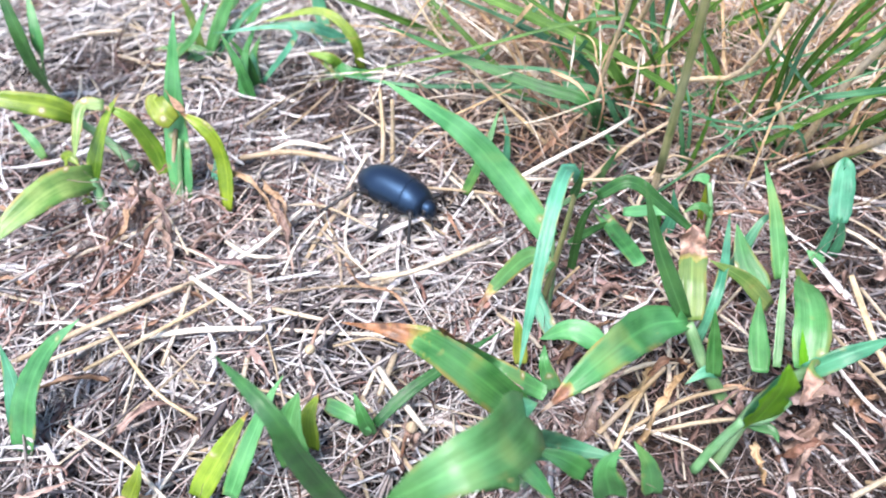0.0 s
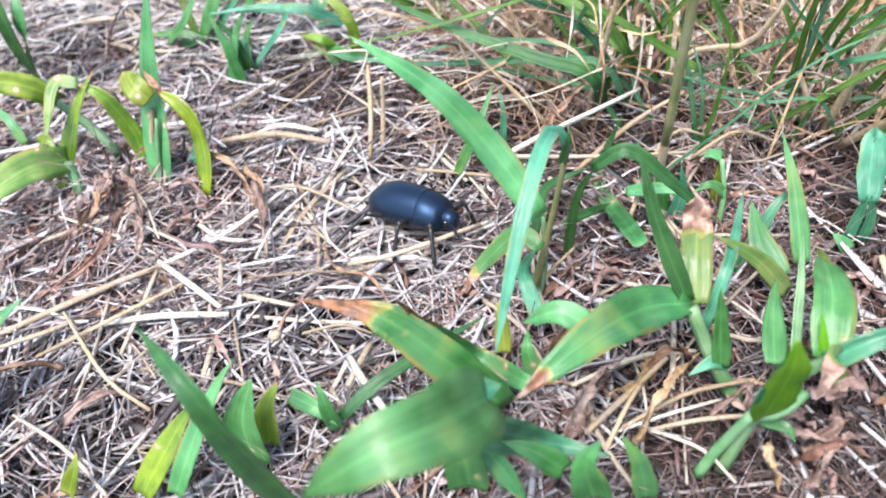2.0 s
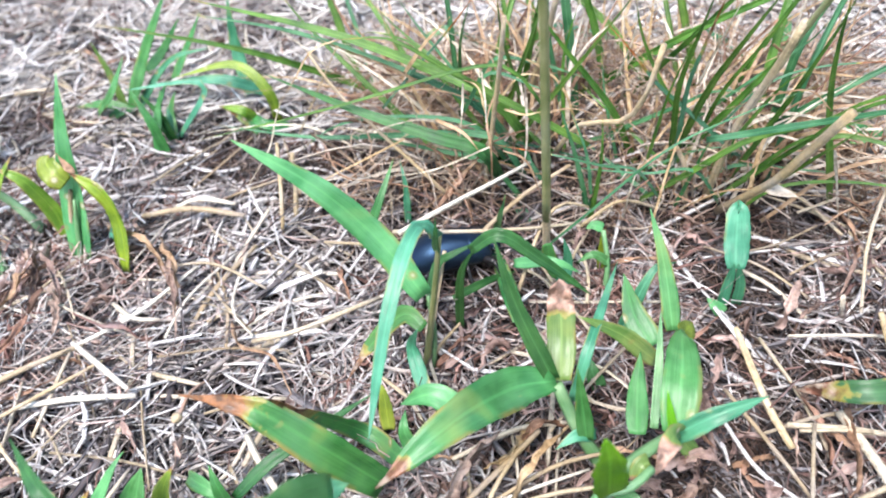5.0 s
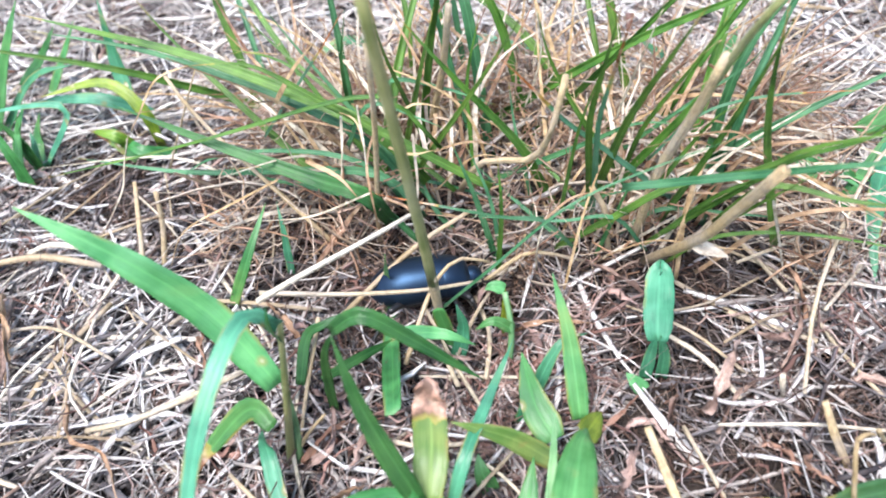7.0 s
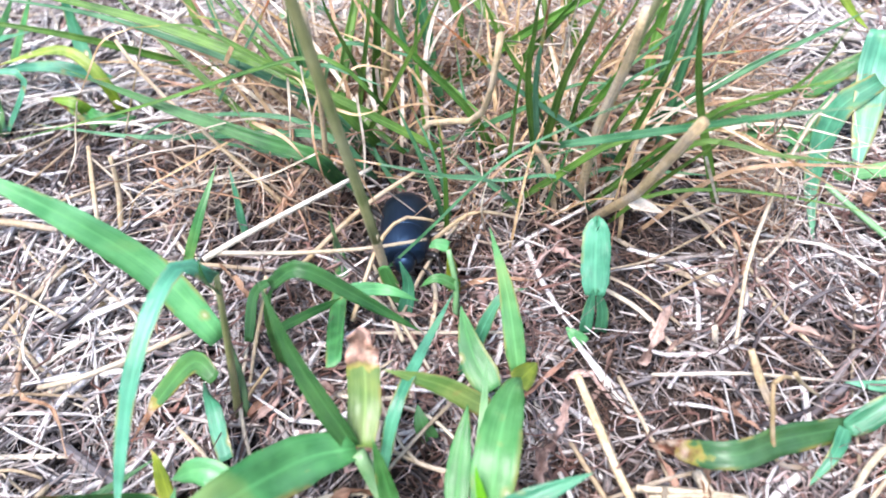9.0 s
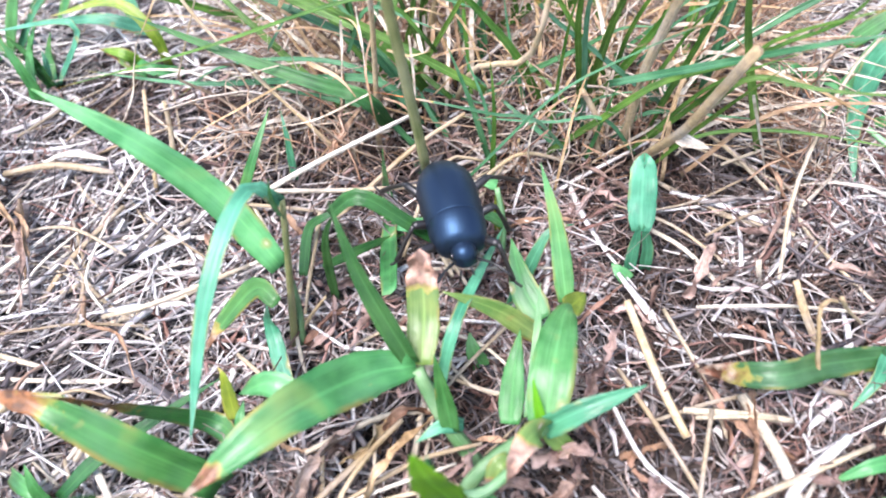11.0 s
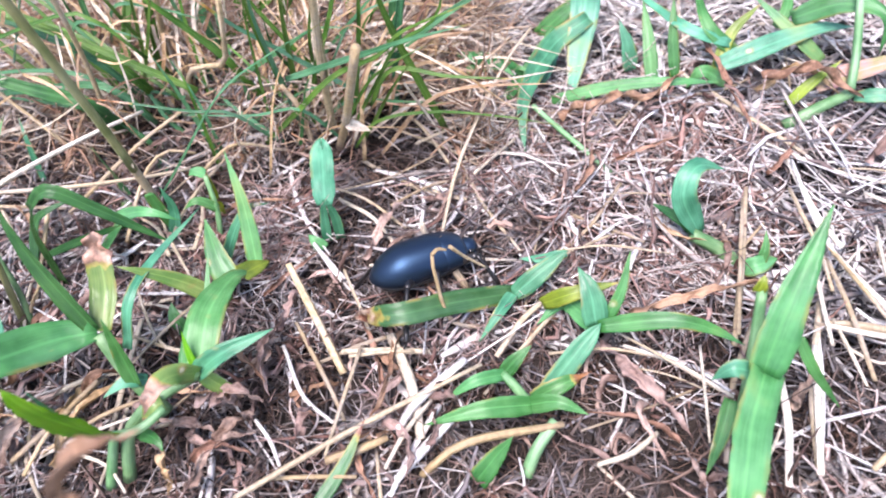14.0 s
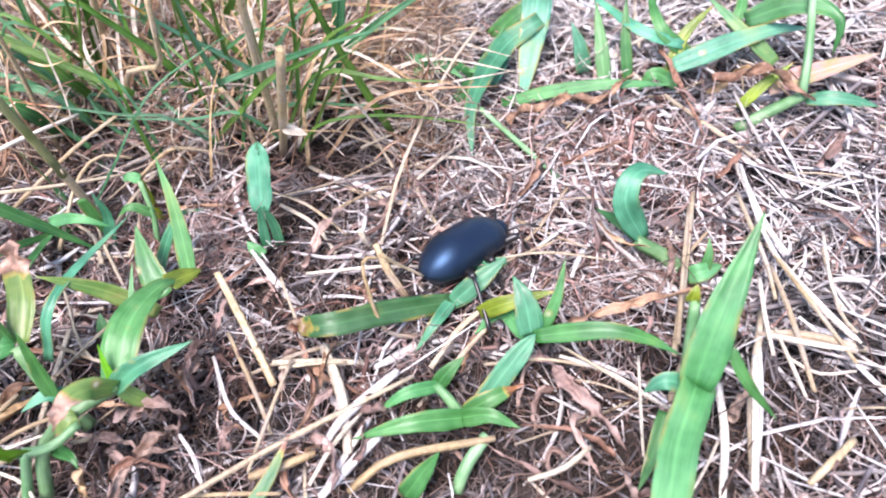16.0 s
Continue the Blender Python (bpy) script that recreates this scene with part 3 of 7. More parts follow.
def strew_stalks(count, seed):
    """Single dead stalks scattered over the patch: a few shapes, laid down many times."""
    rng = random.Random(seed)
    kinds = []
    for k in range(9):
        half = rng.uniform(0.008, 0.019)
        bow = rng.gauss(0, 0.0016)
        kinds.append(stalk(((-half, 0, 0), (0, bow, 0.0006), (half, rng.gauss(0, 0.001), 0)), rng.uniform(0.0004, 0.0008)))
    placed = 0
    while placed < count:
        x, y = rng.uniform(-0.24, 0.26), rng.uniform(-0.06, 0.24)
        if rng.random() > 0.3 + 0.7 * patches(x, y, PALE_PATCHES, 0.05):
            continue
        m = pose(x, y, rise(x, y) + rng.uniform(0.0055, 0.008), rng.uniform(0, 360), rng.gauss(0, 5), rng.uniform(0, 360))
        placed += 1
        if placed <= len(kinds):
            kinds[placed - 1].matrix_basis = m
        else:
            copy_thing(rng.choice(kinds), m)


def strew_scraps(count, seed):
    """Crumpled scraps of dead leaf, thickest in the brown patches."""
    rng = random.Random(seed)
    kinds = []
    for k in range(8):
        half = rng.uniform(0.004, 0.010)
        pts = ((-half, 0, 0.0), (-half * 0.2, rng.gauss(0, 0.002), rng.uniform(0.001, 0.003)), (half, rng.gauss(0, 0.003), rng.uniform(-0.001, 0.002)))
        kinds.append(dead_leaf(pts, rng.uniform(0.0016, 0.0030), rng.choice((CRUMPLED, CRUMPLED, DRY_RUST)), "small crumpled brown leaf scrap", twist=rng.uniform(-200, 200)))
    placed = 0
    while placed < count:
        x, y = rng.uniform(-0.24, 0.26), rng.uniform(-0.06, 0.22)
        if rng.random() > 0.12 + 0.88 * patches(x, y, BROWN_PATCHES, 0.035):
            continue
        m = pose(x, y, rise(x, y) + rng.uniform(0.005, 0.008), rng.gauss(0, 20), rng.gauss(0, 12), rng.uniform(0, 360))
        if placed < len(kinds):
            kinds[placed].matrix_basis = m
        else:
            copy_thing(rng.choice(kinds), m)
        placed += 1


strew_stalks(300, 73)
strew_scraps(150, 72)


# ---- plants ----

long_leaf = thing("crabgrass_plant", (0.0091, 0.0240, 0.0000), "crabgrass plant with one long arching leaf and a brown stem", "grass plant", "crabgrass seedlings in the lawn")
stem(long_leaf, STALK_OLIVE, ((0.0096, 0.0230, 0.0010), (0.0141, 0.0250, 0.0257), (0.0167, 0.0269, 0.0422)), 0.00095, end=0.6, label='brownish stem')
leaf(long_leaf, BRIGHT, ((0.0110, 0.0274, 0.0225), (0.0005, 0.0326, 0.0355), (-0.0104, 0.0315, 0.0510), (-0.0261, 0.0323, 0.0621)), 0.0076, base=0.55, tip=3.5)
leaf(long_leaf, BLUISH, ((0.0167, 0.0260, 0.0425), (0.0138, 0.0209, 0.0491), (0.0107, 0.0050, 0.0425), (0.0075, -0.0124, 0.0241)), 0.0036, base=0.6, tip=5, fold=0.5)
leaf(long_leaf, DEEP, ((0.0158, 0.0266, 0.0375), (0.0171, 0.0229, 0.0460), (0.0173, 0.0237, 0.0500)), 0.0026, tip=2)
leaf(long_leaf, BROWN_TIP, ((0.0122, 0.0193, 0.0207), (0.0070, 0.0225, 0.0213), (-0.0008, 0.0184, 0.0147), (-0.0059, 0.0107, 0.0098)), 0.0050, base=0.5, tip=3)
leaf(long_leaf, BLUISH, ((0.0134, 0.0099, 0.0073), (0.0085, 0.0196, 0.0120), (0.0114, 0.0169, 0.0231)), 0.0042, base=0.8)
stem(long_leaf, STEM_TAN, ((0.0099, 0.0233, 0.0010), (0.0139, 0.0253, 0.0080), (0.0186, 0.0269, 0.0140)), 0.00060, end=0.5)
stem(long_leaf, STEM_GREEN, ((0.0114, 0.0234, 0.0010), (0.0123, 0.0258, 0.0120), (0.0117, 0.0280, 0.0220)), 0.00090, end=0.6)
leaf(long_leaf, DEEP, ((0.0084, 0.0385, 0.0060), (0.0099, 0.0451, 0.0140), (0.0145, 0.0458, 0.0180), (0.0205, 0.0505, 0.0180)), 0.0030, base=0.6)

capped = thing("crabgrass_plant", (0.0500, 0.0009, 0.0000), "crabgrass plant with a brown-capped leaf and a broad spotted leaf", "grass plant", "crabgrass seedlings in the lawn")
stem(capped, STEM_GREEN, ((0.0527, -0.0016, 0.0030), (0.0471, 0.0019, 0.0119), (0.0422, 0.0066, 0.0208)), 0.00170, end=0.8)
leaf(capped, SCORCHED, ((0.0420, 0.0071, 0.0211), (0.0341, 0.0027, 0.0238), (0.0249, -0.0121, 0.0331), (0.0128, -0.0249, 0.0299)), 0.0100, base=0.2, tip=4, twist=20)
leaf(capped, DEEP, ((0.0413, 0.0076, 0.0213), (0.0337, 0.0132, 0.0380), (0.0296, 0.0182, 0.0508)), 0.0046, base=0.6, tip=2.4, fold=0.6)
leaf(capped, DEAD_CAP, ((0.0430, 0.0076, 0.0207), (0.0427, 0.0160, 0.0257), (0.0419, 0.0226, 0.0350)), 0.0066, base=0.6, tip=30, fold=0.35)
leaf(capped, BLUISH, ((0.0455, 0.0078, 0.0138), (0.0489, 0.0158, 0.0249), (0.0543, 0.0440, 0.0195)), 0.0028, base=0.8, tip=3)
leaf(capped, GREEN, ((0.0487, 0.0003, 0.0112), (0.0475, 0.0031, 0.0197), (0.0464, 0.0053, 0.0282)), 0.0042, base=0.6, tip=2.5, fold=0.5)
leaf(capped, BLUISH, ((0.0504, 0.0020, 0.0108), (0.0466, 0.0000, 0.0128), (0.0425, -0.0030, 0.0117)), 0.0035, base=0.5, tip=2.6)
leaf(capped, VIVID, ((0.0530, -0.0170, 0.0215), (0.0528, -0.0185, 0.0255), (0.0522, -0.0238, 0.0432), (0.0512, -0.0247, 0.0515)), 0.0064, base=0.6, tip=8, wave=0.12, ragged=0.10, fold=0.15, face=(0.1, -0.7, 0.7))
leaf(capped, BLUISH, ((0.0525, -0.0160, 0.0200), (0.0512, -0.0185, 0.0270), (0.0522, -0.0227, 0.0475)), 0.0026, base=0.7, tip=6)
stem(capped, STEM_GREEN, ((0.0451, -0.0179, 0.0020), (0.0481, -0.0162, 0.0100), (0.0519, -0.0151, 0.0190)), 0.00115, end=0.8)
stem(capped, STEM_GREEN, ((0.0511, -0.0150, 0.0180), (0.0566, -0.0140, 0.0190), (0.0608, -0.0102, 0.0200)), 0.00095, end=0.9)
leaf(capped, DEAD_CAP, ((0.0602, -0.0090, 0.0200), (0.0588, -0.0102, 0.0200), (0.0576, -0.0129, 0.0170)), 0.0044, base=0.8, tip=6)

front = thing("crabgrass_plant", (0.0080, -0.0152, 0.0000), "broad-leaved crabgrass plant with brown leaf tips", "grass plant", "crabgrass seedlings in the lawn")
stem(front, STEM_GREEN, ((0.0100, -0.0263, 0.0030), (0.0096, -0.0282, 0.0220), (0.0090, -0.0313, 0.0360)), 0.00110, end=0.4)
leaf(front, BROWN_TIP, ((0.0087, -0.0134, 0.0100), (-0.0017, -0.0153, 0.0265), (-0.0125, -0.0142, 0.0351), (-0.0277, -0.0130, 0.0359)), 0.0095, base=0.6, tip=3.5)
leaf(front, BROWN_TIP, ((0.0134, -0.0101, 0.0135), (-0.0003, 0.0009, 0.0062), (-0.0082, -0.0174, 0.0445)), 0.0060, base=0.5, tip=2.5)
leaf(front, BRIGHT, ((0.0108, -0.0340, 0.0434), (0.0082, -0.0478, 0.0580), (0.0021, -0.0548, 0.0614), (-0.0084, -0.0556, 0.0500)), 0.0120, base=0.5, tip=3)
leaf(front, BLUISH, ((0.0098, -0.0363, 0.0394), (0.0179, -0.0265, 0.0210), (0.0290, -0.0266, 0.0194)), 0.0075, base=0.7, tip=3)
leaf(front, BLUISH, ((0.0075, -0.0353, 0.0380), (0.0088, -0.0342, 0.0440), (0.0125, -0.0318, 0.0440)), 0.0065, base=0.9, tip=4)
leaf(front, GREEN, ((0.0070, -0.0274, 0.0200), (0.0137, -0.0358, 0.0240), (0.0173, -0.0410, 0.0260)), 0.0050, base=0.6)
leaf(front, BRIGHT, ((0.0148, -0.0063, 0.0100), (0.0125, -0.0058, 0.0180), (0.0121, -0.0020, 0.0200)), 0.0045, base=0.8, tip=3)
leaf(front, BRIGHT, ((0.0242, -0.0020, 0.0220), (0.0177, -0.0004, 0.0240), (0.0109, -0.0007, 0.0200)), 0.0060, base=0.5)
leaf(front, DEEP, ((-0.0238, -0.0178, 0.0060), (-0.0168, -0.0108, 0.0100), (-0.0058, -0.0008, 0.0120), (0.0019, 0.0070, 0.0120)), 0.0034, base=0.5)
leaf(front, GREEN, ((0.0068, -0.0358, 0.0200), (0.0060, -0.0335, 0.0300), (0.0068, -0.0311, 0.0360)), 0.0080, base=0.8)
leaf(front, GREEN, ((0.0218, -0.0332, 0.0250), (0.0174, -0.0338, 0.0300), (0.0122, -0.0338, 0.0320)), 0.0050, base=0.6)
leaf(front, GREEN, ((0.0266, -0.0346, 0.0200), (0.0250, -0.0345, 0.0300), (0.0271, -0.0328, 0.0340)), 0.0070, base=0.8)
leaf(front, GREEN, ((0.0355, -0.0281, 0.0100), (0.0335, -0.0276, 0.0200), (0.0302, -0.0265, 0.0260)), 0.0050, base=0.6)
leaf(front, YELLOWISH, ((0.0069, -0.0005, 0.0100), (0.0060, 0.0032, 0.0180), (0.0047, 0.0046, 0.0200)), 0.0040, base=0.6)

near_edge = thing("crabgrass_plant", (-0.0425, -0.0305, 0.0000), "crabgrass plant with a dark leaning leaf and pale short leaves", "grass plant", "crabgrass seedlings in the lawn")
leaf(near_edge, DEEP, ((-0.0245, -0.0377, 0.0051), (-0.0264, -0.0435, 0.0398), (-0.0290, -0.0435, 0.0529), (-0.0418, -0.0341, 0.0518)), 0.0080, base=0.7, tip=2.6, fold=0.5)
leaf(near_edge, BRIGHT, ((-0.0386, -0.0284, 0.0040), (-0.0393, -0.0259, 0.0140), (-0.0371, -0.0215, 0.0220)), 0.0090, base=0.8, tip=4)
leaf(near_edge, YELLOWISH, ((-0.0581, -0.0387, 0.0040), (-0.0514, -0.0308, 0.0140), (-0.0470, -0.0262, 0.0200)), 0.0065, base=0.6, tip=3)
leaf(near_edge, BRIGHT, ((-0.0503, -0.0385, 0.0060), (-0.0460, -0.0318, 0.0160), (-0.0417, -0.0242, 0.0240), (-0.0398, -0.0203, 0.0260)), 0.0050, base=0.7, tip=3)
leaf(near_edge, BRIGHT, ((-0.0359, -0.0141, 0.0060), (-0.0295, -0.0173, 0.0080), (-0.0242, -0.0192, 0.0050)), 0.0045, base=0.6)
leaf(near_edge, GREEN, ((-0.0247, -0.0187, 0.0030), (-0.0259, -0.0181, 0.0100), (-0.0281, -0.0152, 0.0140)), 0.0042, base=0.6)
leaf(near_edge, YELLOWISH, ((-0.0375, -0.0239, 0.0030), (-0.0376, -0.0205, 0.0100), (-0.0353, -0.0169, 0.0150)), 0.0060, base=0.7)
leaf(near_edge, YELLOWISH, ((-0.0721, -0.0415, 0.0050), (-0.0685, -0.0400, 0.0120), (-0.0680, -0.0375, 0.0150)), 0.0050, base=0.8)

corner = thing("crabgrass_seedling", (-0.1034, -0.0320, 0.0000), "small crabgrass seedling with two leaves", "grass plant", "crabgrass seedlings in the lawn")
leaf(corner, GREEN, ((-0.1036, -0.0328, 0.0020), (-0.1013, -0.0250, 0.0140), (-0.0966, -0.0178, 0.0220), (-0.0889, -0.0129, 0.0280)), 0.0080, base=0.6, tip=2.6)
leaf(corner, BLUISH, ((-0.1037, -0.0314, 0.0020), (-0.1063, -0.0226, 0.0140), (-0.1087, -0.0177, 0.0220)), 0.0070, base=0.7)

yellow_a = thing("crabgrass_seedling", (-0.0861, 0.0480, 0.0000), "yellow-green crabgrass seedlings with curled spotted leaves", "grass plant", "crabgrass seedlings in the lawn")
stem(yellow_a, STEM_GREEN, ((-0.1021, 0.0538, 0.0000), (-0.1010, 0.0576, 0.0100), (-0.0995, 0.0607, 0.0190)), 0.00105, end=0.5)
stem(yellow_a, STEM_TAN, ((-0.1045, 0.0565, 0.0040), (-0.1030, 0.0601, 0.0130), (-0.1009, 0.0626, 0.0210)), 0.00110, end=0.6, name='dry_sheath')
leaf(yellow_a, YELLOWISH, ((-0.0856, 0.0510, 0.0000), (-0.0853, 0.0573, 0.0140), (-0.0877, 0.0587, 0.0240), (-0.0961, 0.0606, 0.0290)), 0.0064, base=0.35, tip=7, face=(-0.3, -0.75, 0.6))
leaf(yellow_a, DRY_RUST, ((-0.0949, 0.0602, 0.0290), (-0.0976, 0.0624, 0.0310), (-0.1005, 0.0642, 0.0340)), 0.0026, twist=160, base=0.8)
leaf(yellow_a, YELLOWISH, ((-0.0993, 0.0610, 0.0250), (-0.1019, 0.0613, 0.0280), (-0.1050, 0.0641, 0.0300), (-0.1048, 0.0659, 0.0310)), 0.0075, base=0.6, tip=9)
leaf(yellow_a, BRIGHT, ((-0.1012, 0.0539, 0.0000), (-0.1005, 0.0651, 0.0240), (-0.0971, 0.0680, 0.0400), (-0.0942, 0.0718, 0.0540)), 0.0095, base=0.5, tip=3)
leaf(yellow_a, OLIVE, ((-0.1099, 0.0615, 0.0030), (-0.1108, 0.0630, 0.0130), (-0.1138, 0.0617, 0.0250), (-0.1210, 0.0619, 0.0290)), 0.0062, base=0.35, tip=5, face=(0.2, -0.8, 0.55))
leaf(yellow_a, MOTTLED, ((-0.1203, 0.0619, 0.0290), (-0.1255, 0.0601, 0.0300), (-0.1257, 0.0537, 0.0260), (-0.1263, 0.0481, 0.0200)), 0.0046, base=0.7, tip=4)
leaf(yellow_a, BLUISH, ((-0.0913, 0.0583, 0.0060), (-0.0893, 0.0607, 0.0120), (-0.0896, 0.0637, 0.0170)), 0.0030, base=0.8)

yellow_b = thing("crabgrass_seedling", (-0.1255, 0.0491, 0.0000), "yellow-green crabgrass seedling with a broad pale leaf", "grass plant", "crabgrass seedlings in the lawn")
stem(yellow_b, STEM_GREEN, ((-0.1238, 0.0462, 0.0000), (-0.1255, 0.0493, 0.0050), (-0.1262, 0.0510, 0.0100)), 0.00170, end=0.85, label='thick pale stem')
leaf(yellow_b, MOTTLED, ((-0.1264, 0.0523, 0.0100), (-0.1309, 0.0406, 0.0150), (-0.1372, 0.0276, 0.0140), (-0.1418, 0.0193, 0.0110)), 0.0105, base=0.6, tip=4, face=(0.1, -0.85, 0.5))
leaf(yellow_b, OLIVE, ((-0.1268, 0.0514, 0.0090), (-0.1233, 0.0552, 0.0180), (-0.1196, 0.0604, 0.0260), (-0.1154, 0.0646, 0.0320)), 0.0060, base=0.6, tip=3, twist=40, face=(-0.2, -0.85, 0.4))
leaf(yellow_b, YELLOWISH, ((-0.1340, 0.0666, 0.0200), (-0.1386, 0.0637, 0.0260), (-0.1501, 0.0599, 0.0310), (-0.1602, 0.0592, 0.0320)), 0.0080, base=0.5, tip=4, face=(0.1, -0.8, 0.6))
stem(yellow_b, STEM_GREEN, ((-0.1220, 0.0660, 0.0010), (-0.1313, 0.0697, 0.0090), (-0.1387, 0.0681, 0.0200)), 0.00180, end=0.6)
leaf(yellow_b, YELLOWISH, ((-0.1285, 0.0470, 0.0030), (-0.1289, 0.0485, 0.0060), (-0.1279, 0.0500, 0.0080)), 0.0040, base=0.9)
leaf(yellow_b, YELLOWISH, ((-0.1395, 0.0576, 0.0100), (-0.1368, 0.0579, 0.0120), (-0.1335, 0.0562, 0.0100)), 0.0045, base=0.9)

far_left = thing("crabgrass_seedling", (-0.1696, 0.1019, 0.0000), "tall bluish crabgrass seedling", "grass plant", "crabgrass seedlings in the lawn")
leaf(far_left, DEEP, ((-0.1685, 0.1001, 0.0000), (-0.1646, 0.0930, 0.0200), (-0.1640, 0.0927, 0.0360), (-0.1703, 0.1015, 0.0500)), 0.0085, base=0.6, tip=3)
leaf(far_left, GREEN, ((-0.1730, 0.1031, 0.0060), (-0.1596, 0.0933, 0.0280), (-0.1650, 0.1068, 0.0440)), 0.0070, base=0.7)
leaf(far_left, BRIGHT, ((-0.1556, 0.0676, 0.0020), (-0.1589, 0.0697, 0.0080), (-0.1669, 0.0741, 0.0120)), 0.0040, base=0.6)

far_mid = thing("crabgrass_seedling", (-0.0977, 0.1080, 0.0000), "small crabgrass seedling in the straw", "grass plant", "crabgrass seedlings in the lawn")
leaf(far_mid, GREEN, ((-0.0970, 0.1063, 0.0000), (-0.0997, 0.1078, 0.0140), (-0.1051, 0.1114, 0.0240)), 0.0044, base=0.6)
leaf(far_mid, BRIGHT, ((-0.1017, 0.1077, 0.0000), (-0.0989, 0.1132, 0.0140), (-0.0937, 0.1173, 0.0240)), 0.0044, base=0.6)
leaf(far_mid, BLUISH, ((-0.0985, 0.1133, 0.0010), (-0.0981, 0.1163, 0.0080), (-0.0991, 0.1185, 0.0120)), 0.0040, base=0.8)
leaf(far_mid, BRIGHT, ((-0.1354, 0.1286, 0.0020), (-0.1222, 0.1237, 0.0140), (-0.1151, 0.1287, 0.0260)), 0.0050, base=0.5)
leaf(far_mid, GREEN, ((-0.1300, 0.1269, 0.0020), (-0.1230, 0.1277, 0.0040), (-0.1178, 0.1356, 0.0030)), 0.0040, base=0.5)

far_left_shoot = thing('crabgrass_seedling', (-0.1229, 0.1315, 0.0), 'pale green crabgrass seedling with one tall leaf', 'grass plant', 'crabgrass seedlings in the lawn')
leaf(far_left_shoot, BRIGHT, ((-0.1229, 0.1315, 0.0020), (-0.1083, 0.1315, 0.0245), (-0.0917, 0.1315, 0.0481)), 0.0072, base=0.6, tip=3.5)
leaf(far_left_shoot, GREEN, ((-0.1212, 0.1304, 0.0020), (-0.1315, 0.1304, 0.0052), (-0.1471, 0.1304, 0.0034)), 0.0042, base=0.6, tip=3)
leaf(far_left_shoot, MOTTLED, ((-0.1261, 0.1333, 0.0020), (-0.1267, 0.1333, 0.0166), (-0.1288, 0.1333, 0.0292)), 0.0040, base=0.6, tip=3)
leaf(far_left_shoot, BLUISH, ((-0.1200, 0.1304, 0.0020), (-0.0993, 0.1304, 0.0228), (-0.0825, 0.1304, 0.0281)), 0.0044, base=0.7, tip=3)

far_left_sprig = thing('crabgrass_seedling', (-0.0977, 0.1141, 0.0), 'small forked crabgrass seedling by the tuft', 'grass plant', 'crabgrass seedlings in the lawn')
leaf(far_left_sprig, GREEN, ((-0.0974, 0.1134, 0.0020), (-0.0990, 0.1134, 0.0120), (-0.1038, 0.1134, 0.0211)), 0.0034, base=0.6, tip=3)
leaf(far_left_sprig, BRIGHT, ((-0.0983, 0.1134, 0.0020), (-0.0994, 0.1134, 0.0108), (-0.0954, 0.1134, 0.0222)), 0.0032, base=0.6, tip=3)
leaf(far_left_sprig, BROWN_TIP, ((-0.0671, 0.1180, 0.0020), (-0.0717, 0.1180, 0.0079), (-0.0769, 0.1180, 0.0113)), 0.0036, base=0.6, tip=3)
leaf(far_left_sprig, BLUISH, ((-0.0959, 0.1148, 0.0020), (-0.0798, 0.1148, 0.0234), (-0.1097, 0.1148, 0.0213)), 0.0030, base=0.4, tip=3)

far_mid_b = thing("crabgrass_seedling", (-0.0616, 0.1223, 0.0000), "yellow-tipped crabgrass seedling beside the tuft", "grass plant", "crabgrass seedlings in the lawn")
leaf(far_mid_b, YELLOWISH, ((-0.0625, 0.1260, 0.0010), (-0.0632, 0.1256, 0.0140), (-0.0747, 0.1293, 0.0220), (-0.0957, 0.1249, 0.0200)), 0.0045, base=0.7)
leaf(far_mid_b, GREEN, ((-0.0566, 0.1227, 0.0010), (-0.0643, 0.1176, 0.0060), (-0.0776, 0.1264, 0.0080)), 0.0045, base=0.6)
leaf(far_mid_b, BLUISH, ((-0.0676, 0.1361, 0.0060), (-0.0836, 0.1327, 0.0140), (-0.1077, 0.1338, 0.0120)), 0.0050, base=0.5)
leaf(far_mid_b, BLUISH, ((-0.0783, 0.1409, 0.0010), (-0.0831, 0.1500, 0.0171), (-0.0817, 0.1520, 0.0374)), 0.0060, base=0.7)
leaf(far_mid_b, GREEN, ((-0.0978, 0.1140, 0.0010), (-0.1013, 0.1220, 0.0057), (-0.0965, 0.1230, 0.0157)), 0.0050, base=0.7)
leaf(far_mid_b, DEEP, ((-0.1266, 0.1546, 0.0040), (-0.1186, 0.1600, 0.0117), (-0.1116, 0.1650, 0.0215)), 0.0052, base=0.7)
leaf(far_mid_b, GREEN, ((-0.1144, 0.1505, 0.0020), (-0.1045, 0.1550, 0.0166), (-0.0979, 0.1580, 0.0270)), 0.0044, base=0.7)
leaf(far_mid_b, OLIVE, ((-0.0681, 0.1224, 0.0020), (-0.0703, 0.1180, 0.0108), (-0.0803, 0.1200, 0.0115)), 0.0047, base=0.5)

broad = thing("crabgrass_seedling", (0.0626, 0.0045, 0.0000), "pale green crabgrass seedling with a broad upright leaf", "grass plant", "crabgrass seedlings in the lawn")
stem(broad, STEM_GREEN, ((0.0655, -0.0020, 0.0195), (0.0579, -0.0080, 0.0192), (0.0529, -0.0130, 0.0156), (0.0491, -0.0167, 0.0030)), 0.00125, end=1.1)
leaf(broad, BRIGHT, ((0.0655, -0.0020, 0.0195), (0.0665, 0.0085, 0.0245), (0.0676, 0.0205, 0.0208), (0.0690, 0.0265, 0.0160)), 0.0088, base=0.6, tip=3.2, fold=0.3, label='broad upright leaf')
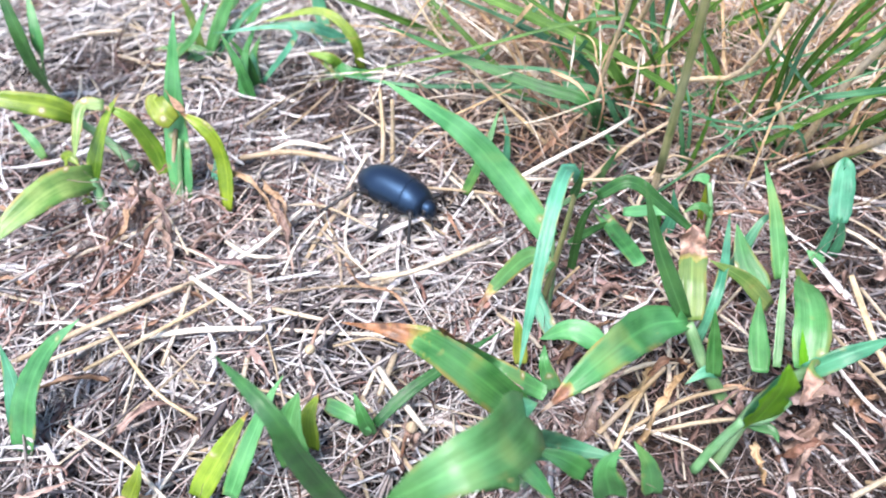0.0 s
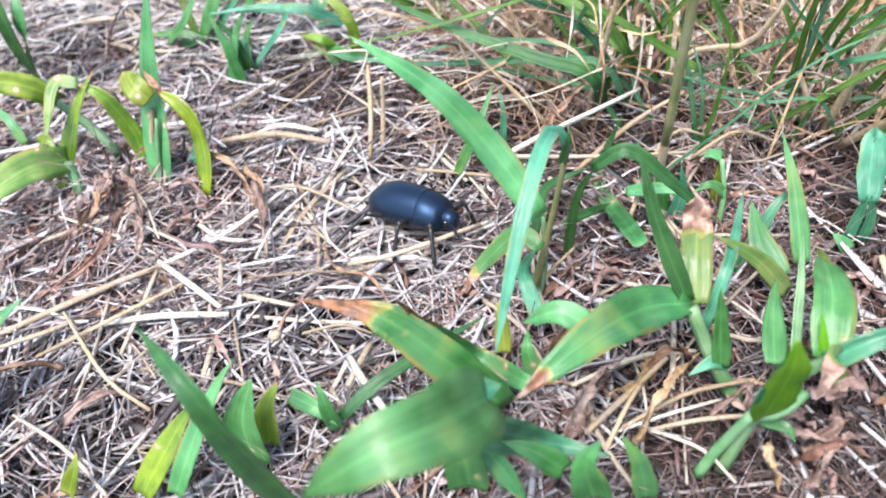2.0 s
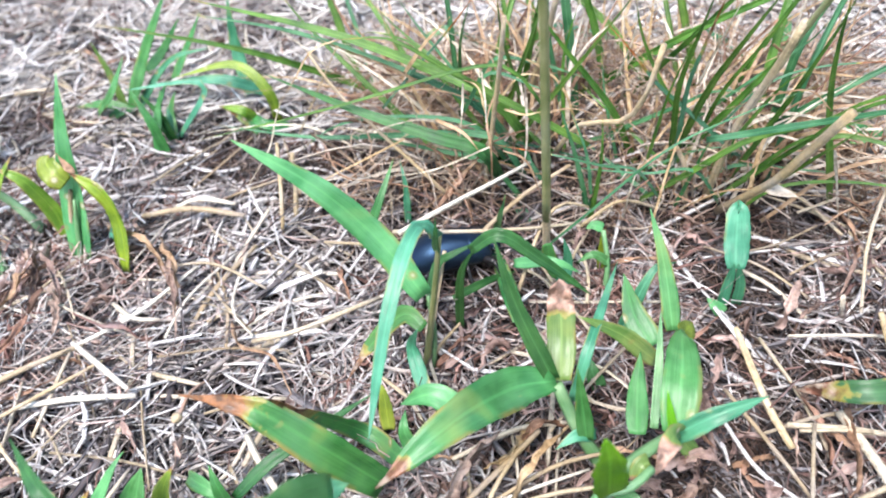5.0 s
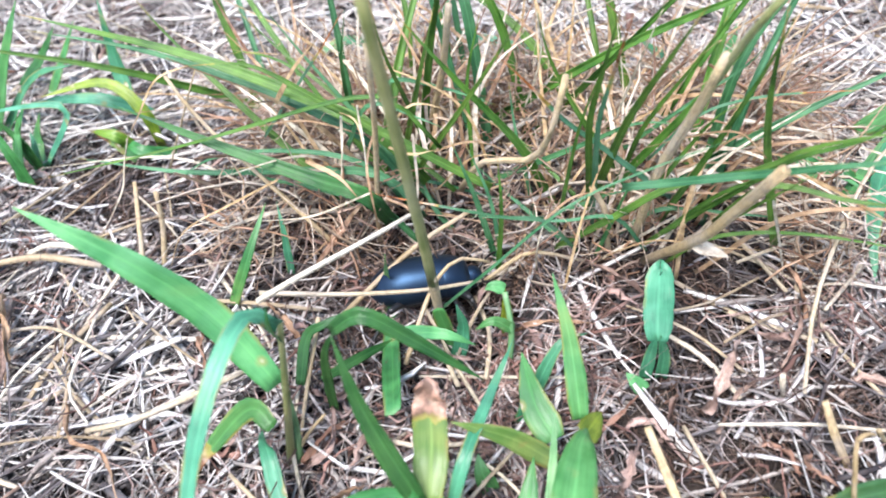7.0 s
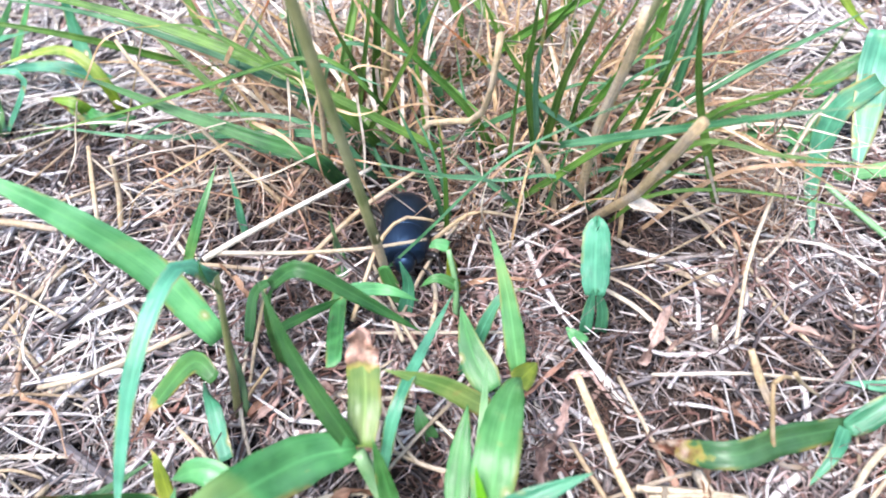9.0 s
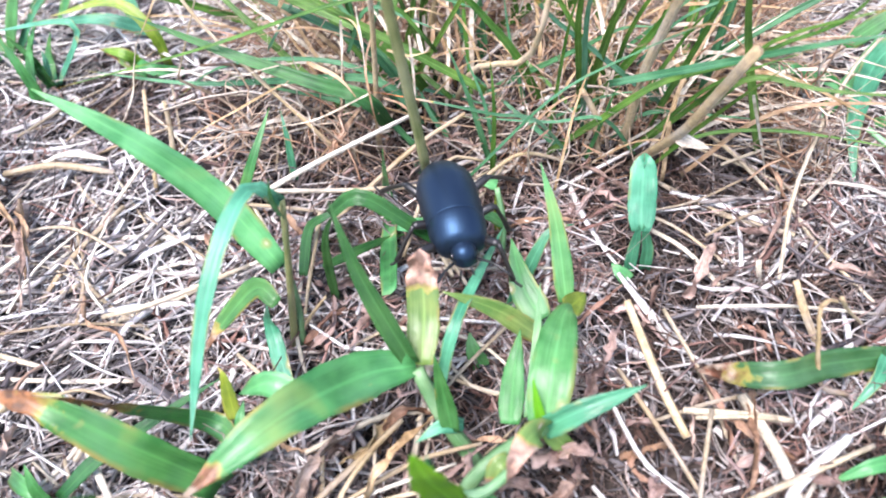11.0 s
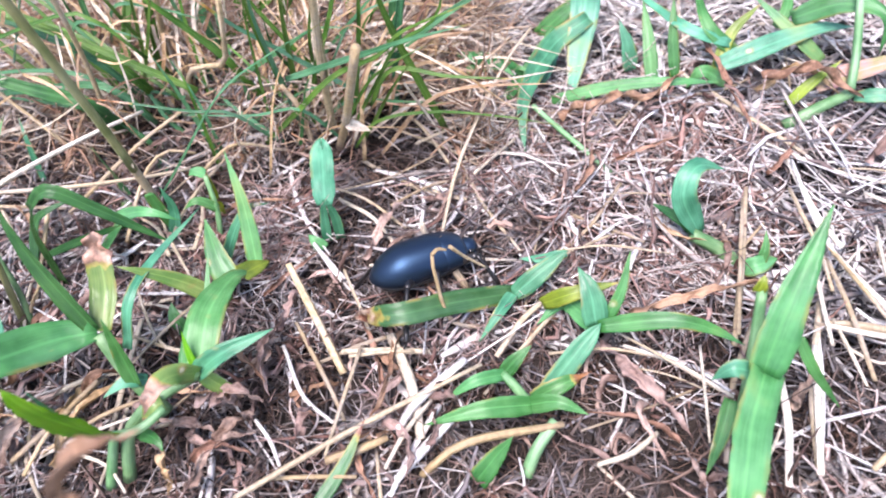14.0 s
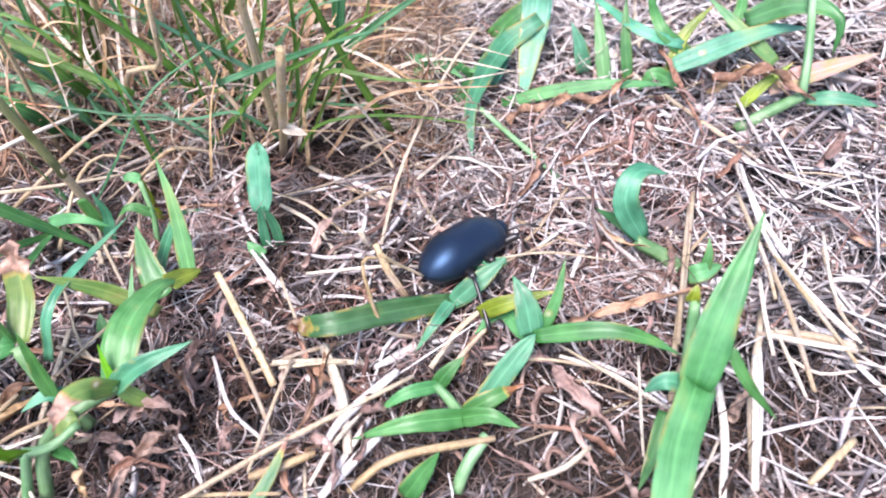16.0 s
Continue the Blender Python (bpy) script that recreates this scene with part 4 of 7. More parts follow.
leaf(broad, YELLOWISH, ((0.0680, 0.0235, 0.0182), (0.0694, 0.0275, 0.0156), (0.0714, 0.0330, 0.0118)), 0.0052, base=0.9, tip=2.6, fold=0.35)
leaf(broad, BLUISH, ((0.0655, -0.0020, 0.0195), (0.0715, -0.0012, 0.0248), (0.0815, 0.0030, 0.0268)), 0.0048, base=0.7, tip=2.6, fold=0.75)
leaf(broad, VIVID, ((0.0650, -0.0015, 0.0190), (0.0640, 0.0005, 0.0235), (0.0633, 0.0025, 0.0272)), 0.0022, base=0.7, tip=2.2, fold=0.5)
leaf(broad, DEAD_CAP, ((0.0655, -0.0020, 0.0195), (0.0642, -0.0072, 0.0268), (0.0624, -0.0118, 0.0292), (0.0606, -0.0152, 0.0262)), 0.0048, base=0.5, tip=7, fold=0.3)
leaf(broad, DEAD_CAP, ((0.0655, -0.0020, 0.0195), (0.0684, -0.0020, 0.0145), (0.0712, -0.0010, 0.0081)), 0.0040, base=0.6, tip=5)
leaf(broad, GREEN, ((0.0628, 0.0285, 0.0080), (0.0585, 0.0345, 0.0118), (0.0558, 0.0411, 0.0183)), 0.0078, base=0.45, tip=2.4)
leaf(broad, MOTTLED, ((0.0632, 0.0230, 0.0095), (0.0550, 0.0210, 0.0205), (0.0460, 0.0180, 0.0290)), 0.0050, base=0.5, tip=3)
leaf(broad, BRIGHT, ((0.0675, 0.0335, 0.0080), (0.0650, 0.0440, 0.0190), (0.0612, 0.0526, 0.0291)), 0.0050, base=0.6, tip=2.4)
leaf(broad, GREEN, ((0.0588, 0.0030, 0.0103), (0.0588, 0.0120, 0.0131), (0.0594, 0.0200, 0.0162)), 0.0054, base=0.6, tip=3)
leaf(broad, STEM_GREEN, ((0.0621, 0.0040, 0.0115), (0.0628, 0.0140, 0.0179), (0.0630, 0.0240, 0.0256)), 0.0022, base=0.8, tip=4, fold=0.6)
leaf(broad, GREEN, ((0.0541, -0.0120, 0.0143), (0.0583, -0.0140, 0.0147), (0.0598, -0.0160, 0.0136)), 0.0033, base=0.8, tip=3)
leaf(broad, BRIGHT, ((0.0510, 0.0203, 0.0020), (0.0494, 0.0216, 0.0060), (0.0484, 0.0243, 0.0080)), 0.0046, base=0.7)
leaf(broad, BLUISH, ((0.0551, 0.0360, 0.0007), (0.0628, 0.0460, 0.0146), (0.0685, 0.0500, 0.0140)), 0.0038, base=0.5)

spotted = thing("crabgrass_seedling", (0.0832, 0.0499, 0.0000), "single upright leaf with bite holes on a short stalk", "grass plant", "crabgrass seedlings in the lawn")
leaf(spotted, BLUISH, ((0.0824, 0.0503, 0.0122), (0.0823, 0.0565, 0.0190), (0.0824, 0.0612, 0.0249)), 0.0066, base=0.5, tip=14, wave=0.12, notch=0.6, label='leaf blade with a notched, bitten end')
leaf(spotted, BLUISH, ((0.0842, 0.0503, 0.0000), (0.0842, 0.0504, 0.0070), (0.0828, 0.0506, 0.0142)), 0.0030, base=0.9, tip=5, fold=0.5)
leaf(spotted, BLUISH, ((0.0808, 0.0498, 0.0000), (0.0813, 0.0502, 0.0065), (0.0821, 0.0506, 0.0142)), 0.0030, base=0.9, tip=5, fold=0.5)
leaf(spotted, BRIGHT, ((0.0806, 0.0459, 0.0010), (0.0786, 0.0465, 0.0030), (0.0767, 0.0480, 0.0040)), 0.0040, base=0.7)

under_tuft = thing("crabgrass_seedling", (0.0270, 0.0431, 0.0000), "narrow seedling blades under the tuft", "grass plant", "crabgrass seedlings in the lawn")
leaf(under_tuft, GREEN, ((0.0329, 0.0262, 0.0168), (0.0221, 0.0661, 0.0010), (0.0267, 0.0571, 0.0280)), 0.0050, base=0.7, tip=3)
leaf(under_tuft, BLUISH, ((0.0299, 0.0767, 0.0010), (0.0224, 0.0950, 0.0010), (0.0194, 0.1087, 0.0040)), 0.0040, base=0.7)
leaf(under_tuft, DEEP, ((0.0215, 0.0340, 0.0310), (0.0284, 0.0340, 0.0361), (0.0362, 0.0348, 0.0291), (0.0487, 0.0355, 0.0165)), 0.0036, base=0.6, tip=4, fold=0.5)
leaf(under_tuft, DEEP, ((0.0165, 0.0350, 0.0030), (0.0185, 0.0345, 0.0220), (0.0222, 0.0340, 0.0315)), 0.0026, base=0.8, tip=5, fold=0.5)
leaf(under_tuft, DEEP, ((0.0155, 0.0355, 0.0128), (0.0227, 0.0474, 0.0074), (0.0292, 0.0577, 0.0010)), 0.0026, base=0.5)
leaf(under_tuft, BRIGHT, ((0.0291, 0.0493, 0.0120), (0.0390, 0.0464, 0.0160), (0.0458, 0.0470, 0.0120)), 0.0036, base=0.5)
leaf(under_tuft, BLUISH, ((0.0403, 0.0499, 0.0010), (0.0423, 0.0525, 0.0100), (0.0413, 0.0528, 0.0180)), 0.0040, base=0.7)
leaf(under_tuft, YELLOWISH, ((0.0512, 0.0581, 0.0020), (0.0511, 0.0588, 0.0100), (0.0507, 0.0601, 0.0160)), 0.0036, base=0.7)
leaf(under_tuft, BRIGHT, ((0.0508, 0.0593, 0.0160), (0.0484, 0.0591, 0.0170), (0.0465, 0.0588, 0.0160)), 0.0032, base=0.6)
stem(under_tuft, STEM_GREEN, ((0.0518, 0.0514, 0.0000), (0.0523, 0.0547, 0.0080), (0.0509, 0.0584, 0.0160)), 0.00080)
leaf(under_tuft, BRIGHT, ((0.0527, 0.0548, 0.0080), (0.0487, 0.0536, 0.0120), (0.0448, 0.0526, 0.0100)), 0.0030, base=0.6)
leaf(under_tuft, GREEN, ((-0.0153, 0.0610, 0.0040), (-0.0098, 0.0659, 0.0160), (-0.0065, 0.0762, 0.0240)), 0.0034, base=0.7)
leaf(under_tuft, BLUISH, ((-0.0049, 0.0741, 0.0020), (-0.0044, 0.0761, 0.0140), (-0.0064, 0.0809, 0.0200)), 0.0026, base=0.7)

lying = thing("crabgrass_seedling", (0.1461, 0.0181, 0.0000), "crabgrass seedling with one fallen dark leaf, brown at its end", "grass plant", "crabgrass seedlings in the lawn")
leaf(lying, SEARED, ((0.1282, 0.0269, 0.0051), (0.1145, 0.0200, 0.0110), (0.1038, 0.0131, 0.0167), (0.0920, 0.0191, 0.0080)), 0.0058, base=0.6, tip=9)
leaf(lying, BLUISH, ((0.1337, 0.0017, 0.0020), (0.1397, 0.0069, 0.0080), (0.1459, 0.0123, 0.0130)), 0.0052, base=0.9, tip=9, fold=0.5)
leaf(lying, BROWN_TIP, ((0.1314, -0.0012, 0.0060), (0.1365, -0.0001, 0.0090), (0.1433, 0.0032, 0.0090)), 0.0046, base=0.6, tip=3)
leaf(lying, GREEN, ((0.1456, 0.0123, 0.0120), (0.1580, 0.0107, 0.0160), (0.1666, 0.0094, 0.0150), (0.1744, 0.0076, 0.0110)), 0.0044, base=0.5, tip=3.5)
leaf(lying, BLUISH, ((0.1451, 0.0130, 0.0120), (0.1440, 0.0172, 0.0170), (0.1417, 0.0218, 0.0200)), 0.0065, base=0.7, tip=3)
leaf(lying, GREEN, ((0.1468, 0.0130, 0.0120), (0.1502, 0.0170, 0.0180), (0.1522, 0.0226, 0.0240)), 0.0030, base=0.6)
leaf(lying, YELLOWISH, ((0.1344, 0.0216, 0.0080), (0.1409, 0.0203, 0.0130), (0.1510, 0.0222, 0.0140)), 0.0046, base=0.5, tip=2.6, twist=40)
leaf(lying, BLUISH, ((0.1283, 0.0265, 0.0050), (0.1341, 0.0292, 0.0090), (0.1407, 0.0334, 0.0120)), 0.0054, base=0.5, tip=4)
leaf(lying, BLUISH, ((0.1283, 0.0273, 0.0050), (0.1246, 0.0205, 0.0060), (0.1201, 0.0157, 0.0020)), 0.0034, base=0.7)
leaf(lying, BLUISH, ((0.1406, 0.0343, 0.0100), (0.1355, 0.0345, 0.0080), (0.1297, 0.0363, 0.0060)), 0.0030, base=0.6)
leaf(lying, BRIGHT, ((0.1452, 0.0130, 0.0100), (0.1393, 0.0217, 0.0080), (0.1331, 0.0187, 0.0040)), 0.0050, base=0.4)
stem(lying, STEM_TAN, ((0.1206, 0.0196, 0.0020), (0.1141, 0.0177, 0.0080), (0.1115, 0.0210, 0.0200), (0.1112, 0.0230, 0.0240)), 0.00055, end=0.7, name='dry_twig')
stem(lying, STEM_TAN, ((0.1112, 0.0230, 0.0240), (0.1125, 0.0236, 0.0250), (0.1142, 0.0242, 0.0240)), 0.00050, end=0.5, name='dry_twig')
stem(lying, STEM_TAN, ((0.1149, 0.0251, 0.0240), (0.1179, 0.0272, 0.0180), (0.1223, 0.0289, 0.0120)), 0.00045, end=0.6, name='dry_twig')

low = thing("crabgrass_seedling", (0.1308, 0.0005, 0.0000), "low crabgrass seedling with two spreading leaves", "grass plant", "crabgrass seedlings in the lawn")
leaf(low, BRIGHT, ((0.1314, -0.0025, 0.0060), (0.1210, -0.0057, 0.0100), (0.1091, -0.0069, 0.0060)), 0.0052, base=0.6, tip=2.4)
leaf(low, BRIGHT, ((0.1306, -0.0025, 0.0060), (0.1362, -0.0043, 0.0100), (0.1421, -0.0061, 0.0080)), 0.0046, base=0.7, tip=2.4)
leaf(low, GREEN, ((0.1254, 0.0048, 0.0060), (0.1282, 0.0065, 0.0090), (0.1314, 0.0085, 0.0110)), 0.0040, base=0.6)
leaf(low, BRIGHT, ((0.1258, 0.0048, 0.0060), (0.1196, 0.0020, 0.0080), (0.1133, 0.0001, 0.0040)), 0.0034, base=0.6)
stem(low, STEM_GREEN, ((0.1310, -0.0008, 0.0020), (0.1275, 0.0027, 0.0050), (0.1252, 0.0050, 0.0060)), 0.00130, end=0.8)
leaf(low, GREEN, ((0.1197, -0.0175, 0.0030), (0.1237, -0.0147, 0.0080), (0.1270, -0.0127, 0.0120)), 0.0050, base=0.9, tip=3)
stem(low, STEM_GREEN, ((0.1293, -0.0156, 0.0010), (0.1317, -0.0113, 0.0040), (0.1356, -0.0064, 0.0060)), 0.00140, end=0.9)

triangle = thing("crabgrass_plant", (0.1783, 0.0036, 0.0000), "crabgrass plant with a broad pointed upright leaf", "grass plant", "crabgrass seedlings in the lawn")
leaf(triangle, GREEN, ((0.1724, -0.0058, 0.0220), (0.1766, 0.0022, 0.0320), (0.1843, 0.0147, 0.0440)), 0.0088, base=0.65, tip=2.2, fold=0.35)
leaf(triangle, BRIGHT, ((0.1730, -0.0052, 0.0220), (0.1675, -0.0169, 0.0240), (0.1652, -0.0240, 0.0240), (0.1610, -0.0370, 0.0230)), 0.0074, base=1.0, tip=12)
stem(triangle, STEM_GREEN, ((0.1738, -0.0024, 0.0020), (0.1730, -0.0005, 0.0160), (0.1744, 0.0089, 0.0280)), 0.00170, end=0.6)
leaf(triangle, BLUISH, ((0.1724, -0.0046, 0.0200), (0.1675, -0.0046, 0.0220), (0.1643, -0.0045, 0.0180)), 0.0044, base=0.6)
leaf(triangle, GREEN, ((0.1789, -0.0009, 0.0260), (0.1823, -0.0042, 0.0200), (0.1901, -0.0052, 0.0080)), 0.0026, base=0.7, tip=2.5)
leaf(triangle, GREEN, ((0.1693, -0.0042, 0.0100), (0.1669, -0.0101, 0.0080), (0.1628, -0.0180, 0.0060)), 0.0040, base=0.6)
leaf(triangle, YELLOWISH, ((0.1735, 0.0083, 0.0280), (0.1739, 0.0087, 0.0300), (0.1745, 0.0098, 0.0310)), 0.0030, base=0.7)

curled = thing("crabgrass_seedling", (0.1791, 0.0378, 0.0000), "seedling with one curled bluish leaf", "grass plant", "crabgrass seedlings in the lawn")
stem(curled, STEM_GREEN, ((0.1815, 0.0361, 0.0010), (0.1768, 0.0393, 0.0040), (0.1703, 0.0417, 0.0070)), 0.00200, end=0.8)
leaf(curled, BLUISH, ((0.1725, 0.0425, 0.0060), (0.1674, 0.0440, 0.0170), (0.1705, 0.0486, 0.0220), (0.1780, 0.0518, 0.0180)), 0.0070, base=0.4, tip=4, twist=70)
leaf(curled, DEEP, ((0.1725, 0.0421, 0.0060), (0.1674, 0.0453, 0.0090), (0.1624, 0.0513, 0.0080)), 0.0034, base=0.6)
leaf(curled, BRIGHT, ((0.1838, 0.0344, 0.0020), (0.1851, 0.0344, 0.0080), (0.1855, 0.0376, 0.0120)), 0.0034, base=0.7)
leaf(curled, BRIGHT, ((0.1810, 0.0329, 0.0040), (0.1839, 0.0325, 0.0060), (0.1894, 0.0359, 0.0040)), 0.0050, base=0.6)

back_a = thing("crabgrass_plant", (0.1477, 0.0996, 0.0000), "bluish crabgrass plant behind the bare patch", "grass plant", "crabgrass seedlings in the lawn")
leaf(back_a, BLUISH, ((0.1534, 0.1300, 0.0246), (0.1520, 0.1240, 0.0155), (0.1492, 0.1120, 0.0074), (0.1466, 0.1010, -0.0009)), 0.0100, base=0.8, tip=3.2)
leaf(back_a, BLUISH, ((0.1532, 0.1220, 0.0148), (0.1422, 0.1140, 0.0112), (0.1330, 0.0920, 0.0096), (0.1326, 0.0771, 0.0010)), 0.0073, base=0.6, tip=3.2)
leaf(back_a, GREEN, ((0.1177, 0.1000, 0.0186), (0.1298, 0.1050, 0.0115), (0.1349, 0.1080, 0.0010)), 0.0037, base=0.7, tip=3)
leaf(back_a, BRIGHT, ((0.1412, 0.1001, 0.0020), (0.1599, 0.0976, 0.0080), (0.1749, 0.0958, 0.0100), (0.1899, 0.0995, 0.0060)), 0.0044, base=0.5)
leaf(back_a, BRIGHT, ((0.1139, 0.1114, 0.0120), (0.1237, 0.1079, 0.0120), (0.1366, 0.1057, 0.0080)), 0.0036, base=0.6)
stem(back_a, STEM_GREEN, ((0.1551, 0.0687, 0.0020), (0.1447, 0.0788, 0.0060), (0.1352, 0.0881, 0.0100)), 0.00090, end=0.8)
leaf(back_a, BRIGHT, ((0.1710, 0.1060, 0.0020), (0.1703, 0.1140, 0.0100), (0.1693, 0.1250, 0.0180)), 0.0050, base=0.6)
leaf(back_a, GREEN, ((0.1778, 0.1081, 0.0020), (0.1773, 0.1162, 0.0120), (0.1778, 0.1239, 0.0200)), 0.0040, base=0.6)
leaf(back_a, BLUISH, ((0.1658, 0.1140, 0.0010), (0.1647, 0.1169, 0.0080), (0.1622, 0.1211, 0.0140)), 0.0055, base=0.7)
leaf(back_a, GREEN, ((0.1966, 0.1118, 0.0060), (0.1870, 0.1147, 0.0140), (0.1845, 0.1288, 0.0200)), 0.0050, base=0.6)
leaf(back_a, YELLOWISH, ((0.1889, 0.1070, 0.0040), (0.1936, 0.1144, 0.0120), (0.2023, 0.1201, 0.0180)), 0.0044, base=0.6)
leaf(back_a, BRIGHT, ((0.2078, 0.1191, 0.0100), (0.2113, 0.1242, 0.0140), (0.2131, 0.1358, 0.0180)), 0.0040, base=0.7)
leaf(back_a, GREEN, ((0.1387, 0.1307, 0.0040), (0.1491, 0.1329, 0.0120), (0.1628, 0.1375, 0.0180)), 0.0060, base=0.6)
leaf(back_a, DRY_RUST, ((0.1423, 0.0830, 0.0093), (0.1523, 0.0880, 0.0114), (0.1667, 0.0900, 0.0108), (0.1780, 0.0970, 0.0130)), 0.0035, base=0.9, tip=6, twist=900, fold=0.8, name='twisted_dead_blade')
leaf(back_a, DRY_RUST, ((0.1972, 0.0920, 0.0126), (0.2058, 0.0920, 0.0161), (0.2144, 0.0900, 0.0141), (0.2240, 0.0880, 0.0076)), 0.0037, base=0.9, tip=6, twist=600, fold=0.8, name='twisted_dead_blade')

back_b = thing("crabgrass_plant", (0.2141, 0.0918, 0.0000), "crabgrass plant with a pink-flushed stem and wide leaves", "grass plant", "crabgrass seedlings in the lawn")
stem(back_b, STEM_GREEN, ((0.2039, 0.0853, 0.0010), (0.2115, 0.0871, 0.0050), (0.2216, 0.0903, 0.0080)), 0.00180, end=0.8)
leaf(back_b, PINKISH, ((0.2126, 0.0941, 0.0080), (0.2247, 0.0968, 0.0100), (0.2433, 0.1015, 0.0120)), 0.0064, base=0.7)
stem(back_b, STEM_GREEN, ((0.2206, 0.0899, 0.0080), (0.2227, 0.0987, 0.0160), (0.2261, 0.1175, 0.0280)), 0.00130, end=0.8)
leaf(back_b, BLUISH, ((0.2218, 0.0892, 0.0070), (0.2291, 0.0867, 0.0090), (0.2401, 0.0864, 0.0060)), 0.0046, base=0.5)
leaf(back_b, BLUISH, ((0.1891, 0.1073, 0.0060), (0.2005, 0.1090, 0.0100), (0.2163, 0.1129, 0.0130), (0.2294, 0.1177, 0.0100)), 0.0070, base=0.5)
leaf(back_b, GREEN, ((0.2109, 0.1174, 0.0140), (0.2223, 0.1141, 0.0200), (0.2311, 0.1065, 0.0200), (0.2306, 0.1012, 0.0120)), 0.0075, base=0.6, tip=3.5, twist=60)
leaf(back_b, GREEN, ((0.2185, 0.1073, 0.0060), (0.2104, 0.1135, 0.0120), (0.2007, 0.1251, 0.0180)), 0.0050, base=0.6)
leaf(back_b, YELLOWISH, ((0.2048, 0.0899, 0.0050), (0.2099, 0.0917, 0.0100), (0.2184, 0.0954, 0.0150)), 0.0036, base=0.6)
leaf(back_b, BRIGHT, ((0.1908, 0.1020, 0.0040), (0.1835, 0.1011, 0.0090), (0.1798, 0.1015, 0.0030)), 0.0050, base=0.6)
leaf(back_b, BLUISH, ((0.1933, 0.1122, 0.0100), (0.1805, 0.1157, 0.0140), (0.1652, 0.1380, 0.0160)), 0.0040, base=0.6)

tuft = thing("grass_tuft", (0.0568, 0.1045, 0.0000), "dense tuft of narrow green blades and straw stems", "grass tuft")
stem(tuft, STALK_OLIVE, ((0.0370, 0.0530, 0.0240), (0.0374, 0.0495, 0.0400), (0.0380, 0.0423, 0.0700), (0.0383, 0.0362, 0.0980)), 0.00110, end=0.85, name='stalk', label='thick yellow-green stalk')
stem(tuft, STEM_TAN, ((0.0363, 0.0578, 0.0000), (0.0366, 0.0558, 0.0120), (0.0371, 0.0524, 0.0270)), 0.00100, end=1.1, name='stalk_foot', label='tan dry foot of the stalk')
leaf(tuft, GREEN, ((0.0369, 0.0540, 0.0150), (0.0382, 0.0540, 0.0070), (0.0392, 0.0530, 0.0000)), 0.0038, base=0.6, tip=5)
stem(tuft, STEM_TAN, ((0.0814, 0.0787, 0.0060), (0.0845, 0.0725, 0.0150), (0.0895, 0.0625, 0.0296), (0.0931, 0.0568, 0.0417), (0.0977, 0.0503, 0.0573)), 0.00110, end=0.95, name='straw_stem')
stem(tuft, STALK, ((0.0012, 0.0460, 0.0240), (0.0096, 0.0520, 0.0260), (0.0233, 0.0649, 0.0260), (0.0308, 0.0781, 0.0220)), 0.00070, end=0.7, name='dry_strand')
stem(tuft, STALK, ((-0.0033, 0.0551, 0.0160), (0.0175, 0.0542, 0.0180), (0.0338, 0.0563, 0.0180), (0.0453, 0.0623, 0.0150)), 0.00065, end=0.6, name='dry_strand')
stem(tuft, STEM_TAN, ((0.0302, 0.0454, 0.0060), (0.0353, 0.0577, 0.0170), (0.0405, 0.0637, 0.0200), (0.0469, 0.0661, 0.0170)), 0.00060, end=0.6, name='dry_strand')
stem(tuft, STEM_TAN, ((0.0451, 0.0685, 0.0080), (0.0533, 0.0712, 0.0140), (0.0584, 0.0724, 0.0140), (0.0674, 0.0760, 0.0080)), 0.00060, end=0.6, name='dry_strand')
stem(tuft, STEM_TAN, ((0.0110, 0.0507, 0.0140), (0.0100, 0.0379, 0.0060), (0.0103, 0.0288, 0.0020)), 0.00060, end=0.6, name='dry_strand')
leaf(tuft, DEEP, ((0.0215, 0.0830, 0.0120), (0.0184, 0.0755, 0.0273), (0.0055, 0.0790, 0.0291), (-0.0182, 0.0840, 0.0348), (-0.0425, 0.0870, 0.0441)), 0.0044, name='blade', fold=0.6, base=0.75, tip=2.8)
leaf(tuft, TUFT_BLUE, ((0.0276, 0.0822, 0.0060), (0.0186, 0.0820, 0.0184), (0.0049, 0.0860, 0.0193), (-0.0100, 0.0880, 0.0211), (-0.0219, 0.0900, 0.0236)), 0.0019, name='blade', fold=0.6, base=0.75, tip=2.8)
leaf(tuft, TUFT_GREEN, ((0.0298, 0.0885, 0.0208), (0.0208, 0.0880, 0.0348), (0.0062, 0.0920, 0.0407), (-0.0237, 0.0960, 0.0511), (-0.0660, 0.1000, 0.0606)), 0.0035, name='blade', fold=0.6, base=0.75, tip=2.8)
leaf(tuft, TUFT_BLUE, ((0.0238, 0.0925, 0.0170), (0.0148, 0.0920, 0.0310), (-0.0075, 0.0980, 0.0391), (-0.0377, 0.1020, 0.0487), (-0.0714, 0.1060, 0.0530)), 0.0023, name='blade', fold=0.6, base=0.75, tip=2.8)
leaf(tuft, TUFT_GREEN, ((0.0461, 0.0818, 0.0250), (0.0203, 0.0840, 0.0401), (0.0087, 0.0850, 0.0469), (-0.0047, 0.0860, 0.0548), (-0.0177, 0.0840, 0.0561)), 0.0024, name='blade', fold=0.6, base=0.75, tip=2.8)
leaf(tuft, TUFT_GREEN, ((0.0352, 0.0840, 0.0344), (0.0264, 0.0820, 0.0484), (0.0134, 0.0830, 0.0475), (-0.0246, 0.0830, 0.0356), (-0.0704, 0.0830, 0.0237)), 0.0012, name='blade', fold=0.6, base=0.75, tip=2.8)
